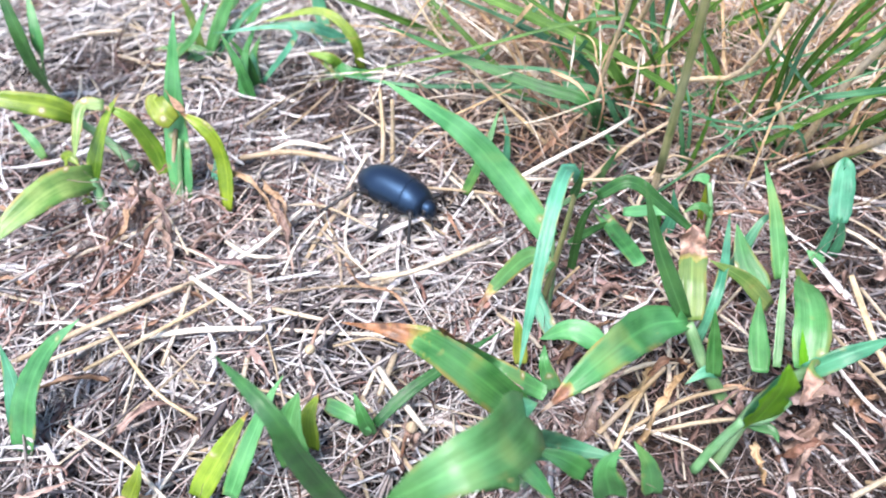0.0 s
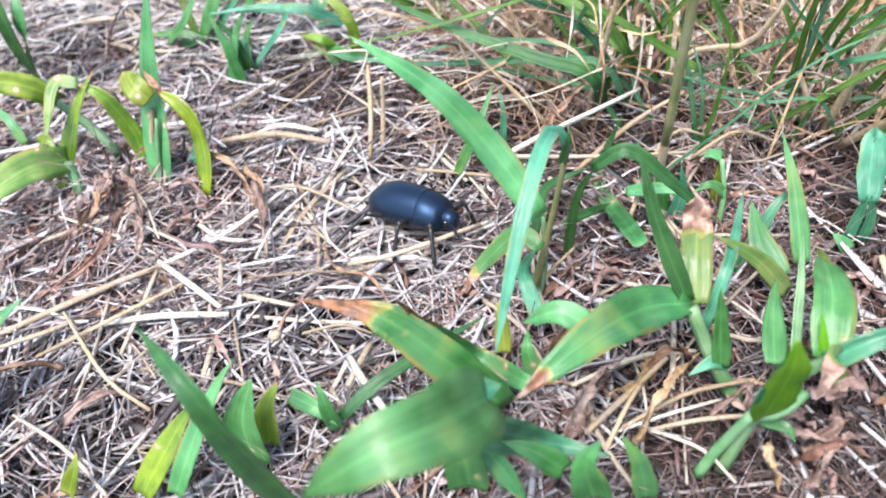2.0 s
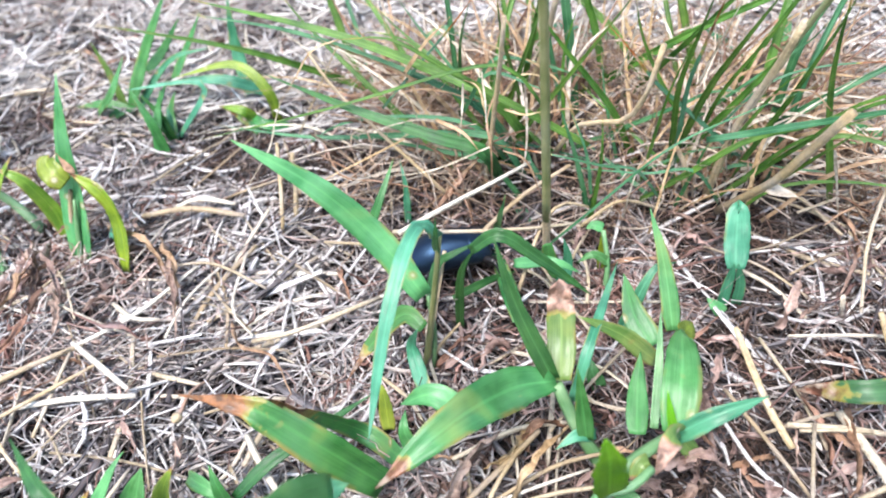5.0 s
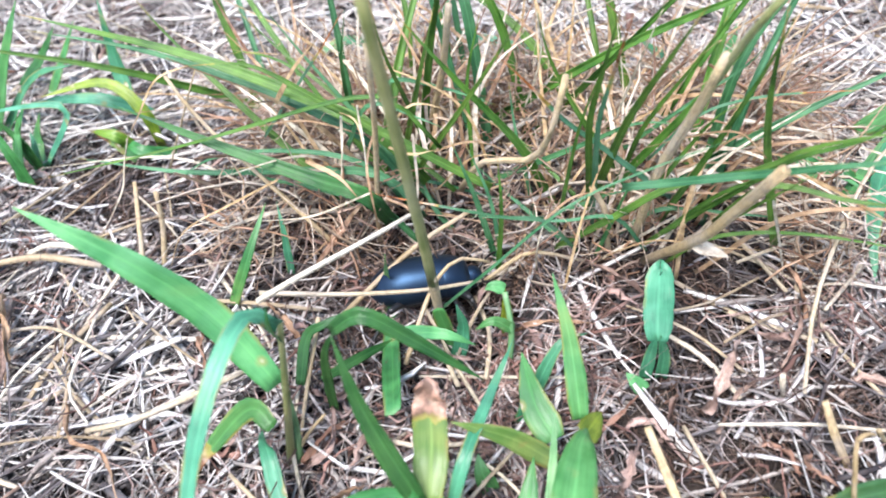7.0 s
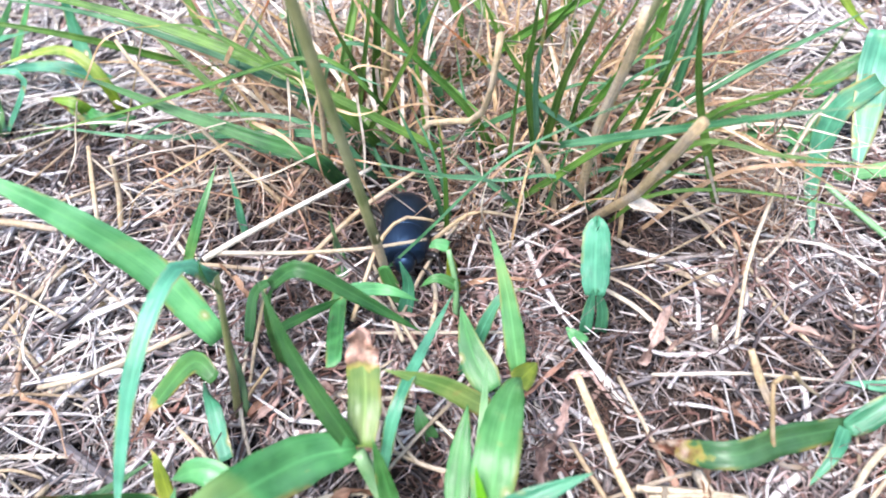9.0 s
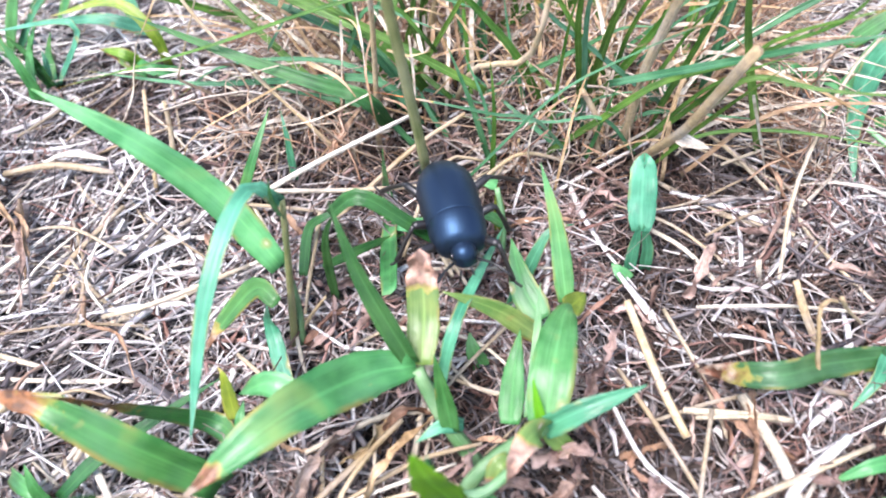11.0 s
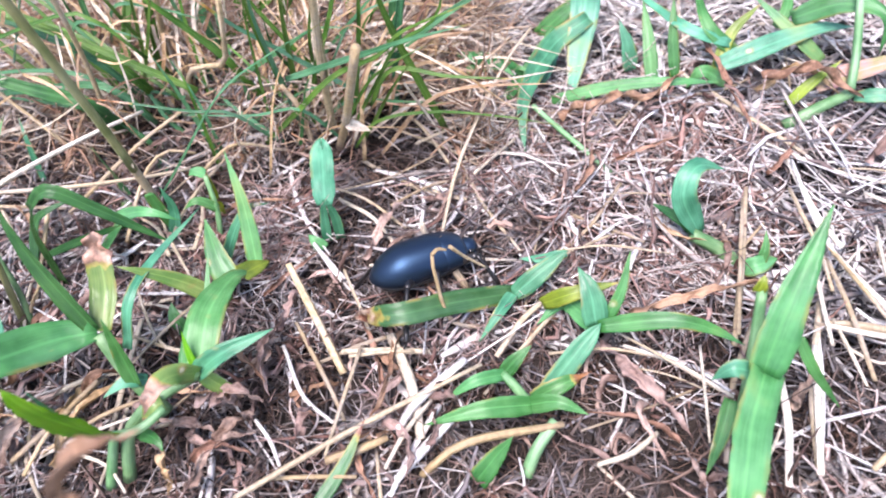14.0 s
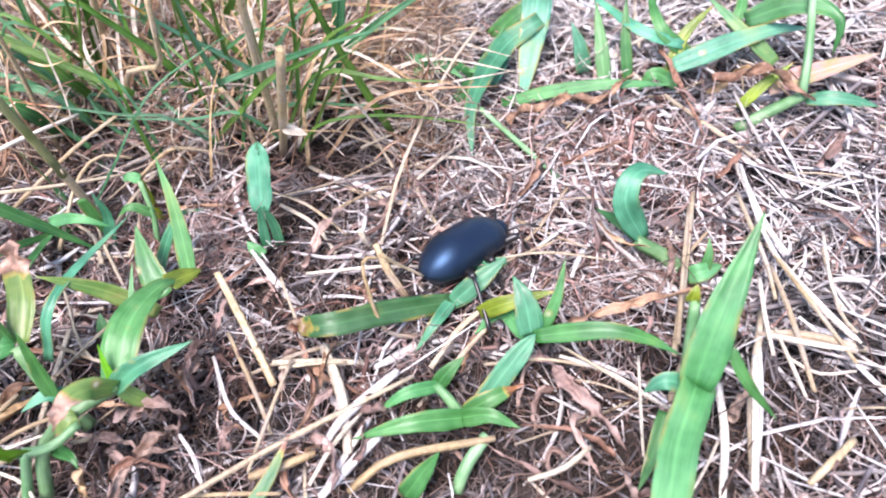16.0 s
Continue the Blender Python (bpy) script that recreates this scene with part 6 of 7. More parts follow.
leaf(tuft, DRY_PALE, ((0.0732, 0.0900, 0.0382), (0.0764, 0.0800, 0.0593), (0.0789, 0.0750, 0.0720)), 0.0006, name='dry_strand', fold=0.7, base=0.8, tip=3, twist=-152, wave=0.15)
leaf(tuft, DRY_PALE, ((0.0528, 0.1000, 0.0344), (0.0569, 0.0950, 0.0507), (0.0565, 0.0900, 0.0637)), 0.0005, name='dry_strand', fold=0.7, base=0.8, tip=3, twist=171, wave=0.15)
leaf(tuft, DRY_RUST, ((0.0847, 0.0700, 0.0672), (0.0796, 0.0750, 0.0563), (0.0733, 0.0830, 0.0389)), 0.0006, name='dry_strand', fold=0.7, base=0.8, tip=3, twist=-62, wave=0.15)
leaf(tuft, DRY_BLADE, ((0.0325, 0.0850, 0.0213), (0.0420, 0.0900, 0.0274), (0.0522, 0.0920, 0.0241)), 0.0005, name='dry_strand', fold=0.7, base=0.8, tip=3, twist=157, wave=0.15)
leaf(tuft, DRY_BLADE, ((0.0284, 0.0900, 0.0274), (0.0415, 0.0940, 0.0285), (0.0546, 0.0940, 0.0225)), 0.0006, name='dry_strand', fold=0.7, base=0.8, tip=3, twist=110, wave=0.15)
leaf(tuft, DRY_BLADE, ((0.0440, 0.0880, 0.0188), (0.0535, 0.0900, 0.0206), (0.0654, 0.0900, 0.0172)), 0.0005, name='dry_strand', fold=0.7, base=0.8, tip=3, twist=35, wave=0.15)
leaf(tuft, DRY_BLADE, ((0.0167, 0.0880, 0.0348), (0.0017, 0.0900, 0.0374), (-0.0162, 0.0920, 0.0329)), 0.0005, name='dry_strand', fold=0.7, base=0.8, tip=3, twist=143, wave=0.15)
leaf(tuft, DRY_BLADE, ((0.0216, 0.0850, 0.0354), (0.0283, 0.0900, 0.0417), (0.0374, 0.0940, 0.0373)), 0.0007, name='dry_strand', fold=0.7, base=0.8, tip=3, twist=-26, wave=0.15)
leaf(tuft, DRY_BLADE, ((0.0074, 0.0740, 0.0386), (0.0146, 0.0720, 0.0358), (0.0189, 0.0700, 0.0312)), 0.0012, name='dry_blade', fold=0.5, base=0.6, tip=3, twist=60, wave=0.2)
leaf(tuft, DRY_PALE, ((0.0890, 0.0640, 0.0267), (0.0922, 0.0620, 0.0265), (0.0953, 0.0600, 0.0270)), 0.0032, name='dry_blade', fold=0.5, base=0.6, tip=3, twist=60, wave=0.2)
leaf(tuft, DRY_RUST, ((0.0145, 0.0760, 0.0211), (0.0096, 0.0750, 0.0146), (0.0011, 0.0745, 0.0040)), 0.0022, name='dry_blade', fold=0.5, base=0.6, tip=3, twist=60, wave=0.2)
leaf(tuft, DRY_BLADE, ((-0.0042, 0.0920, 0.0411), (0.0031, 0.0900, 0.0510), (0.0114, 0.0870, 0.0604)), 0.0014, name='dry_blade', fold=0.5, base=0.6, tip=3, twist=60, wave=0.2)

tuft_back = thing("crabgrass_plant", (0.1150, 0.1300, 0.0000), "bluish crabgrass leaves behind the tuft", "grass plant", "crabgrass seedlings in the lawn")
leaf(tuft_back, BLUISH, ((0.1057, 0.1120, -0.0075), (0.1016, 0.1220, 0.0020), (0.0969, 0.1280, 0.0080)), 0.0073, base=0.6)
leaf(tuft_back, BRIGHT, ((0.1016, 0.1420, 0.0075), (0.1059, 0.1500, 0.0125), (0.1080, 0.1550, 0.0237)), 0.0066, base=0.6)
leaf(tuft_back, BLUISH, ((0.0955, 0.1380, 0.0131), (0.0895, 0.1480, 0.0160), (0.0814, 0.1520, 0.0210)), 0.0057, base=0.6)
leaf(tuft_back, BRIGHT, ((0.1128, 0.1120, -0.0014), (0.1093, 0.1280, 0.0041), (0.0959, 0.1300, 0.0037)), 0.0048, base=0.5)
leaf(tuft_back, BLUISH, ((0.0556, 0.1500, 0.0175), (0.0418, 0.1550, 0.0186), (0.0279, 0.1580, 0.0211)), 0.0043, base=0.5)
leaf(tuft_back, BLUISH, ((-0.0112, 0.1450, 0.0223), (-0.0018, 0.1500, 0.0228), (0.0107, 0.1500, 0.0148)), 0.0036, base=0.5)
leaf(tuft_back, GREEN, ((0.1281, 0.1000, 0.0036), (0.1355, 0.1100, 0.0079), (0.1425, 0.1200, 0.0142)), 0.0042, base=0.6)
leaf(tuft_back, BLUISH, ((0.1379, 0.1050, 0.0048), (0.1428, 0.1150, 0.0093), (0.1490, 0.1250, 0.0140)), 0.0054, base=0.6)
leaf(tuft_back, YELLOWISH, ((0.1390, 0.1300, 0.0365), (0.1446, 0.1300, 0.0296), (0.1489, 0.1280, 0.0260)), 0.0029, base=0.6)
leaf(tuft_back, BRIGHT, ((0.1170, 0.1000, 0.0143), (0.1257, 0.1000, 0.0152), (0.1309, 0.0980, 0.0126)), 0.0036, base=0.5)

stalk(((-0.1209, -0.0099, 0.0020), (-0.0909, 0.0105, 0.0065), (-0.0795, 0.0186, 0.0065)), 0.00090)
stalk(((-0.0810, 0.0184, 0.0065), (-0.0686, 0.0298, 0.0075), (-0.0600, 0.0483, 0.0065)), 0.00070)
stalk(((-0.0882, -0.0008, 0.0055), (-0.0733, 0.0025, 0.0065), (-0.0577, 0.0048, 0.0065)), 0.00085)
stalk(((-0.0829, 0.0191, 0.0065), (-0.0708, 0.0120, 0.0075), (-0.0599, 0.0058, 0.0075)), 0.00080)
stalk(((-0.0873, 0.0694, 0.0055), (-0.0713, 0.0713, 0.0075), (-0.0538, 0.0700, 0.0065)), 0.00110)
stalk(((-0.0274, 0.0309, 0.0010), (-0.0152, 0.0387, 0.0020), (-0.0028, 0.0431, 0.0055)), 0.00070)
stalk(((-0.0420, 0.0676, 0.0020), (-0.0411, 0.0728, 0.0140), (-0.0431, 0.0828, 0.0240)), 0.00070, mat=STEM_TAN)
stalk(((-0.0815, -0.0063, 0.0020), (-0.0798, 0.0038, 0.0065), (-0.0818, 0.0163, 0.0065)), 0.00060)
stalk(((-0.0782, 0.0330, 0.0065), (-0.0693, 0.0277, 0.0075), (-0.0622, 0.0285, 0.0065)), 0.00070)
stalk(((-0.0819, 0.0765, 0.0020), (-0.0718, 0.0768, 0.0065), (-0.0594, 0.0763, 0.0055)), 0.00090)
stalk(((-0.0242, 0.0046, 0.0020), (-0.0240, -0.0042, 0.0055), (-0.0248, -0.0101, 0.0055)), 0.00080)
stalk(((-0.0364, 0.0240, 0.0020), (-0.0226, 0.0324, 0.0020), (-0.0114, 0.0418, 0.0020)), 0.00070)
stalk(((-0.0648, -0.0215, 0.0055), (-0.0768, -0.0167, 0.0085), (-0.0933, -0.0035, 0.0120)), 0.00050, mat=STEM_TAN)
stalk(((-0.0956, -0.0009, 0.0055), (-0.1007, -0.0050, 0.0055), (-0.1134, -0.0133, 0.0055)), 0.00060)
stalk(((0.0129, 0.0541, 0.0085), (0.0285, 0.0701, 0.0160), (0.0417, 0.0773, 0.0220)), 0.00070, mat=STEM_TAN)
stalk(((0.0209, -0.0044, 0.0065), (0.0337, 0.0033, 0.0080), (0.0446, 0.0058, 0.0085)), 0.00060)
stalk(((0.0907, 0.0068, 0.0040), (0.0859, 0.0149, 0.0080), (0.0789, 0.0255, 0.0196)), 0.00095, mat=STEM_TAN, label='broken hollow straw stub leaning out of the litter')
stalk(((0.1834, -0.0182, 0.0065), (0.1866, -0.0049, 0.0065), (0.1901, 0.0101, 0.0065)), 0.00082)
stalk(((0.1995, 0.0400, 0.0065), (0.2037, 0.0228, 0.0080), (0.2092, 0.0077, 0.0065)), 0.00060, mat=STEM_TAN)
stalk(((0.1924, 0.0155, 0.0065), (0.2004, 0.0119, 0.0080), (0.2102, 0.0107, 0.0065)), 0.00066)
stalk(((0.1989, 0.0334, 0.0065), (0.1990, 0.0186, 0.0080), (0.1993, 0.0015, 0.0065)), 0.00067)
stalk(((0.1956, 0.0169, 0.0065), (0.1959, 0.0077, 0.0080), (0.1974, 0.0003, 0.0065)), 0.00048)
stalk(((0.1957, 0.0303, 0.0065), (0.1936, 0.0173, 0.0080), (0.1937, 0.0100, 0.0065)), 0.00058)
stalk(((0.2036, -0.0086, 0.0065), (0.1976, -0.0137, 0.0080), (0.1930, -0.0172, 0.0065)), 0.00082, mat=STEM_TAN)
stalk(((0.1959, 0.0100, 0.0065), (0.2009, 0.0054, 0.0070), (0.2086, 0.0060, 0.0065)), 0.00039)
stalk(((0.1966, 0.0563, 0.0065), (0.1979, 0.0347, 0.0070), (0.1976, 0.0241, 0.0065)), 0.00062)
stalk(((0.2128, 0.0429, 0.0065), (0.2093, 0.0256, 0.0080), (0.2111, 0.0208, 0.0065)), 0.00043)
stalk(((0.2136, 0.0537, 0.0065), (0.2179, 0.0484, 0.0080), (0.2237, 0.0499, 0.0065)), 0.00056)
stalk(((0.1753, 0.0132, 0.0065), (0.1789, 0.0297, 0.0080), (0.1848, 0.0531, 0.0065)), 0.00058)
stalk(((0.1355, 0.0372, 0.0065), (0.1496, 0.0380, 0.0080), (0.1648, 0.0362, 0.0065)), 0.00031)
stalk(((0.0919, 0.0095, 0.0065), (0.0991, 0.0101, 0.0070), (0.1062, 0.0106, 0.0065)), 0.00046)
stalk(((0.1105, -0.0014, 0.0065), (0.1058, -0.0093, 0.0080), (0.1020, -0.0165, 0.0065)), 0.00050)
stalk(((0.1489, 0.0152, 0.0065), (0.1580, 0.0066, 0.0090), (0.1688, -0.0004, 0.0065)), 0.00033)
stalk(((0.1668, 0.0106, 0.0065), (0.1650, -0.0054, 0.0080), (0.1647, -0.0115, 0.0065)), 0.00036)
stalk(((0.1351, 0.0093, 0.0065), (0.1472, 0.0100, 0.0070), (0.1574, 0.0081, 0.0065)), 0.00040)
stalk(((0.0364, 0.0321, 0.0065), (0.0494, 0.0129, 0.0070), (0.0646, 0.0114, 0.0065)), 0.00037)
stalk(((0.0404, 0.0163, 0.0065), (0.0549, 0.0113, 0.0070), (0.0655, 0.0128, 0.0065)), 0.00046)
stalk(((0.0618, 0.0129, 0.0065), (0.0519, 0.0217, 0.0070), (0.0426, 0.0254, 0.0065)), 0.00037)
stalk(((0.0619, 0.0360, 0.0065), (0.0499, 0.0179, 0.0080), (0.0408, 0.0042, 0.0065)), 0.00040)
stalk(((0.0284, -0.0176, 0.0065), (0.0320, -0.0085, 0.0090), (0.0379, 0.0052, 0.0065)), 0.00052, mat=STEM_TAN)
stalk(((0.0303, -0.0136, 0.0065), (0.0396, -0.0100, 0.0090), (0.0495, -0.0037, 0.0065)), 0.00036)
stalk(((0.0334, -0.0118, 0.0065), (0.0450, -0.0154, 0.0070), (0.0510, -0.0212, 0.0065)), 0.00039)
stalk(((0.0328, 0.0031, 0.0065), (0.0347, -0.0047, 0.0080), (0.0358, -0.0115, 0.0065)), 0.00033)
stalk(((-0.0522, -0.0345, 0.0065), (-0.0511, -0.0249, 0.0080), (-0.0501, -0.0140, 0.0065)), 0.00052)
stalk(((-0.0975, -0.0126, 0.0065), (-0.0841, -0.0012, 0.0080), (-0.0715, 0.0143, 0.0065)), 0.00060, mat=STEM_TAN)
stalk(((-0.0636, -0.0411, 0.0065), (-0.0770, -0.0334, 0.0070), (-0.0936, -0.0273, 0.0065)), 0.00046)
stalk(((-0.0263, -0.0032, 0.0065), (-0.0203, -0.0102, 0.0070), (-0.0120, -0.0184, 0.0065)), 0.00083)
stalk(((-0.0386, 0.0015, 0.0065), (-0.0296, 0.0039, 0.0080), (-0.0230, 0.0035, 0.0065)), 0.00039)
stalk(((-0.0582, 0.0226, 0.0065), (-0.0566, 0.0356, 0.0080), (-0.0505, 0.0539, 0.0065)), 0.00041)
stalk(((-0.0698, 0.0473, 0.0065), (-0.0548, 0.0482, 0.0080), (-0.0369, 0.0414, 0.0065)), 0.00048)
stalk(((-0.0345, 0.0233, 0.0065), (-0.0219, 0.0261, 0.0090), (-0.0051, 0.0404, 0.0065)), 0.00071)
stalk(((-0.0473, 0.0542, 0.0065), (-0.0437, 0.0338, 0.0070), (-0.0350, 0.0251, 0.0065)), 0.00040)
stalk(((0.1174, 0.0314, 0.0010), (0.1139, 0.0336, 0.0080), (0.1113, 0.0370, 0.0140)), 0.00100, mat=STEM_TAN, label='short yellow stem stub')
stalk(((0.1081, 0.0470, 0.0010), (0.1068, 0.0454, 0.0065), (0.1063, 0.0458, 0.0095)), 0.00090, mat=STALK)
stalk(((0.1817, 0.0043, 0.0055), (0.1807, -0.0067, 0.0055), (0.1775, -0.0199, 0.0055)), 0.00090)
stalk(((0.1942, 0.0213, 0.0065), (0.1873, 0.0004, 0.0055), (0.1835, -0.0179, 0.0055)), 0.00090)
stalk(((0.1742, 0.0111, 0.0055), (0.1797, 0.0309, 0.0065), (0.1864, 0.0570, 0.0065)), 0.00080)
stalk(((0.1992, 0.0674, 0.0055), (0.2005, 0.0471, 0.0065), (0.2033, 0.0366, 0.0065)), 0.00090)
stalk(((0.2010, 0.0351, 0.0065), (0.2058, 0.0232, 0.0065), (0.2119, 0.0130, 0.0055)), 0.00090)
stalk(((0.1926, 0.0163, 0.0055), (0.2021, 0.0146, 0.0065), (0.2126, 0.0116, 0.0055)), 0.00100)
stalk(((0.1006, 0.0153, 0.0060), (0.1060, 0.0027, 0.0060), (0.1087, -0.0100, 0.0060)), 0.00120)
stalk(((0.1087, -0.0159, 0.0020), (0.1177, -0.0112, 0.0065), (0.1372, -0.0073, 0.0065)), 0.00090, mat=STEM_TAN)
stalk(((0.0895, -0.0140, 0.0050), (0.0955, -0.0119, 0.0050), (0.1018, -0.0091, 0.0050)), 0.00095, mat=STEM_TAN)
stalk(((0.0737, -0.0230, 0.0080), (0.0949, -0.0089, 0.0080), (0.1209, 0.0060, 0.0080)), 0.00065)
stalk(((0.1109, 0.0443, 0.0055), (0.1155, 0.0648, 0.0120), (0.1273, 0.0900, 0.0220), (0.1350, 0.0984, 0.0280)), 0.00050)
stalk(((0.0900, 0.0115, 0.0055), (0.1001, 0.0109, 0.0065), (0.1096, 0.0111, 0.0055)), 0.00080)
stalk(((0.1431, -0.0154, 0.0055), (0.1495, -0.0137, 0.0065), (0.1554, -0.0088, 0.0055)), 0.00060)
stalk(((0.1240, 0.0094, 0.0055), (0.1301, 0.0186, 0.0065), (0.1377, 0.0259, 0.0065)), 0.00070)
stalk(((0.1174, 0.0076, 0.0075), (0.1076, -0.0024, 0.0075), (0.1043, -0.0086, 0.0075)), 0.00100, mat=WHITE_STRAW)
stalk(((0.1160, -0.0041, 0.0060), (0.1097, -0.0117, 0.0060), (0.1043, -0.0186, 0.0060)), 0.00100, mat=WHITE_STRAW)
stalk(((0.1122, -0.0021, 0.0055), (0.1076, -0.0110, 0.0055), (0.1033, -0.0216, 0.0055)), 0.00070, mat=WHITE_STRAW)
stalk(((0.0782, 0.0200, 0.0050), (0.0884, 0.0026, 0.0050), (0.0924, -0.0052, 0.0050)), 0.00055)
stalk(((0.0763, 0.0137, 0.0050), (0.0826, 0.0010, 0.0050), (0.0901, -0.0056, 0.0050)), 0.00050, mat=WHITE_STRAW)
stalk(((0.0738, -0.0053, 0.0060), (0.0779, -0.0102, 0.0060), (0.0808, -0.0156, 0.0060)), 0.00045, mat=WHITE_STRAW)
stalk(((0.0781, -0.0177, 0.0050), (0.0875, -0.0174, 0.0050), (0.0963, -0.0174, 0.0050)), 0.00050, mat=STEM_TAN)
stalk(((0.0947, 0.0108, 0.0080), (0.0923, -0.0018, 0.0080), (0.0902, -0.0143, 0.0080)), 0.00045)
stalk(((0.1994, 0.0656, 0.0070), (0.1997, 0.0413, 0.0070), (0.2045, 0.0206, 0.0070)), 0.00060, mat=WHITE_STRAW)
stalk(((0.1924, 0.0173, 0.0060), (0.1889, 0.0001, 0.0060), (0.1836, -0.0180, 0.0060)), 0.00060, mat=WHITE_STRAW)
stalk(((0.1916, 0.0152, 0.0070), (0.2001, 0.0136, 0.0070), (0.2097, 0.0100, 0.0070)), 0.00050)
stalk(((0.2110, 0.0375, 0.0070), (0.2096, 0.0205, 0.0070), (0.2113, 0.0147, 0.0070)), 0.00055)
stalk(((0.1508, 0.0107, 0.0070), (0.1605, 0.0064, 0.0070), (0.1711, -0.0020, 0.0070)), 0.00050)
dull_blade = thing('withered_grass', (0.0888, -0.0224, 0.0030), 'dull olive grass blade withering among the litter', 'grass plant', 'withered grass in the litter')
leaf(dull_blade, SEARED, ((0.0888, -0.0224, 0.0030), (0.0938, -0.0149, 0.0060), (0.0977, -0.0075, 0.0100)), 0.0034, base=0.8, tip=3, fold=0.3, name='blade')
for at, green, dry, seed, lean in (
        ((0.0180, 0.0980), 1, 24, 40, -0.6), ((0.0020, 0.1197), 3, 13, 41, -0.8), ((0.0209, 0.1283), 3, 16, 42, -0.3),
        ((0.0493, 0.1271), 4, 18, 43, 0.2), ((0.0700, 0.0950), 1, 26, 44, 0.5), ((0.0847, 0.0930), 1, 26, 45, 0.8),
        ((0.0974, 0.1055), 2, 16, 46, 1.1), ((0.0732, 0.1234), 4, 16, 47, 0.6), ((-0.0301, 0.1414), 3, 10, 48, -1.0),
        ((0.0364, 0.1100), 1, 22, 49, -0.1), ((0.0130, 0.1160), 1, 16, 50, -0.5)):
    tuft_blades(tuft, at, green, dry, seed, lean)

# ---- dead leaves ----
dead_leaf(((-0.1189, 0.0455, 0.0040), (-0.1102, 0.0216, 0.0060), (-0.1095, 0.0050, 0.0050)), 0.0035)
dead_leaf(((-0.1123, 0.0514, 0.0100), (-0.1092, 0.0442, 0.0060), (-0.1074, 0.0337, 0.0030)), 0.0045)
dead_leaf(((-0.1011, 0.0413, 0.0050), (-0.0929, 0.0277, 0.0060), (-0.0914, 0.0186, 0.0040)), 0.0040)
dead_leaf(((-0.0761, 0.0596, 0.0060), (-0.0644, 0.0450, 0.0100), (-0.0602, 0.0323, 0.0050)), 0.0034, mat=DRY_BLADE, label='curled tan dry leaf')
dead_leaf(((-0.1004, 0.0357, 0.0080), (-0.0973, 0.0151, 0.0100), (-0.1074, 0.0017, 0.0080)), 0.0026, mat=DRY_RUST)
dead_leaf(((0.1794, 0.0473, 0.0030), (0.1771, 0.0345, 0.0060), (0.1703, 0.0229, 0.0050)), 0.0024)
dead_leaf(((0.1631, 0.0507, 0.0040), (0.1680, 0.0407, 0.0070), (0.1797, 0.0403, 0.0050)), 0.0022, mat=DRY_BLADE)
dead_leaf(((0.0330, -0.0150, 0.0060), (0.0374, -0.0084, 0.0120), (0.0456, 0.0055, 0.0090)), 0.0030, mat=DRY_BLADE)
dead_leaf(((0.0607, -0.0066, 0.0050), (0.0648, -0.0121, 0.0090), (0.0706, -0.0134, 0.0070)), 0.0034)
dead_leaf(((0.0146, 0.0044, 0.0050), (0.0199, 0.0087, 0.0100), (0.0279, 0.0160, 0.0080)), 0.0030, mat=DRY_RUST)
dead_leaf(((-0.0754, 0.0609, 0.0040), (-0.0621, 0.0374, 0.0080), (-0.0557, 0.0228, 0.0060)), 0.0040)
dead_leaf(((-0.0609, 0.0015, 0.0040), (-0.0545, -0.0057, 0.0060), (-0.0514, -0.0091, 0.0050)), 0.0034, label='pinkish dry leaf scrap')
dead_leaf(((-0.0431, -0.0026, 0.0030), (-0.0411, -0.0106, 0.0050), (-0.0437, -0.0146, 0.0040)), 0.0032)
dead_leaf(((-0.0849, -0.0296, 0.0040), (-0.0766, -0.0206, 0.0070), (-0.0671, -0.0180, 0.0040)), 0.0030)
dead_leaf(((-0.0428, 0.0301, 0.0050), (-0.0357, 0.0203, 0.0080), (-0.0264, 0.0169, 0.0090), (-0.0181, 0.0069, 0.0090)), 0.0016, mat=DRY_RUST, label='thin orange-brown dry leaf')
dead_leaf(((0.1481, 0.0120, 0.0060), (0.1533, 0.0026, 0.0070), (0.1623, -0.0092, 0.0040)), 0.0050)
dead_leaf(((0.1529, 0.0198, 0.0070), (0.1681, 0.0216, 0.0100), (0.1833, 0.0236, 0.0120)), 0.0034, mat=DRY_RUST)
dead_leaf(((0.1818, -0.0012, 0.0030), (0.1849, -0.0015, 0.0100), (0.1880, 0.0027, 0.0080)), 0.0040)
dead_leaf(((0.1029, 0.0172, 0.0050), (0.1002, -0.0014, 0.0090), (0.0975, -0.0071, 0.0060)), 0.0026, mat=DRY_RUST)
dead_leaf(((0.1013, -0.0024, 0.0050), (0.1060, -0.0117, 0.0080), (0.1064, -0.0185, 0.0060)), 0.0040)
dead_leaf(((0.0637, -0.0042, 0.0140), (0.0678, -0.0031, 0.0120), (0.0703, -0.0024, 0.0060)), 0.0045, label='pinkish dead leaf tip')
dead_leaf(((0.0635, -0.0105, 0.0040), (0.0695, -0.0072, 0.0070), (0.0731, -0.0032, 0.0050)), 0.0045)
dead_leaf(((0.0674, 0.0079, 0.0030), (0.0732, 0.0095, 0.0070), (0.0743, 0.0165, 0.0050)), 0.0040)
dead_leaf(((0.0534, -0.0063, 0.0160), (0.0533, -0.0085, 0.0100), (0.0543, -0.0114, 0.0060)), 0.0030)
dead_leaf(((0.0822, -0.0079, 0.0030), (0.0844, -0.0067, 0.0080), (0.0850, -0.0015, 0.0050)), 0.0040)
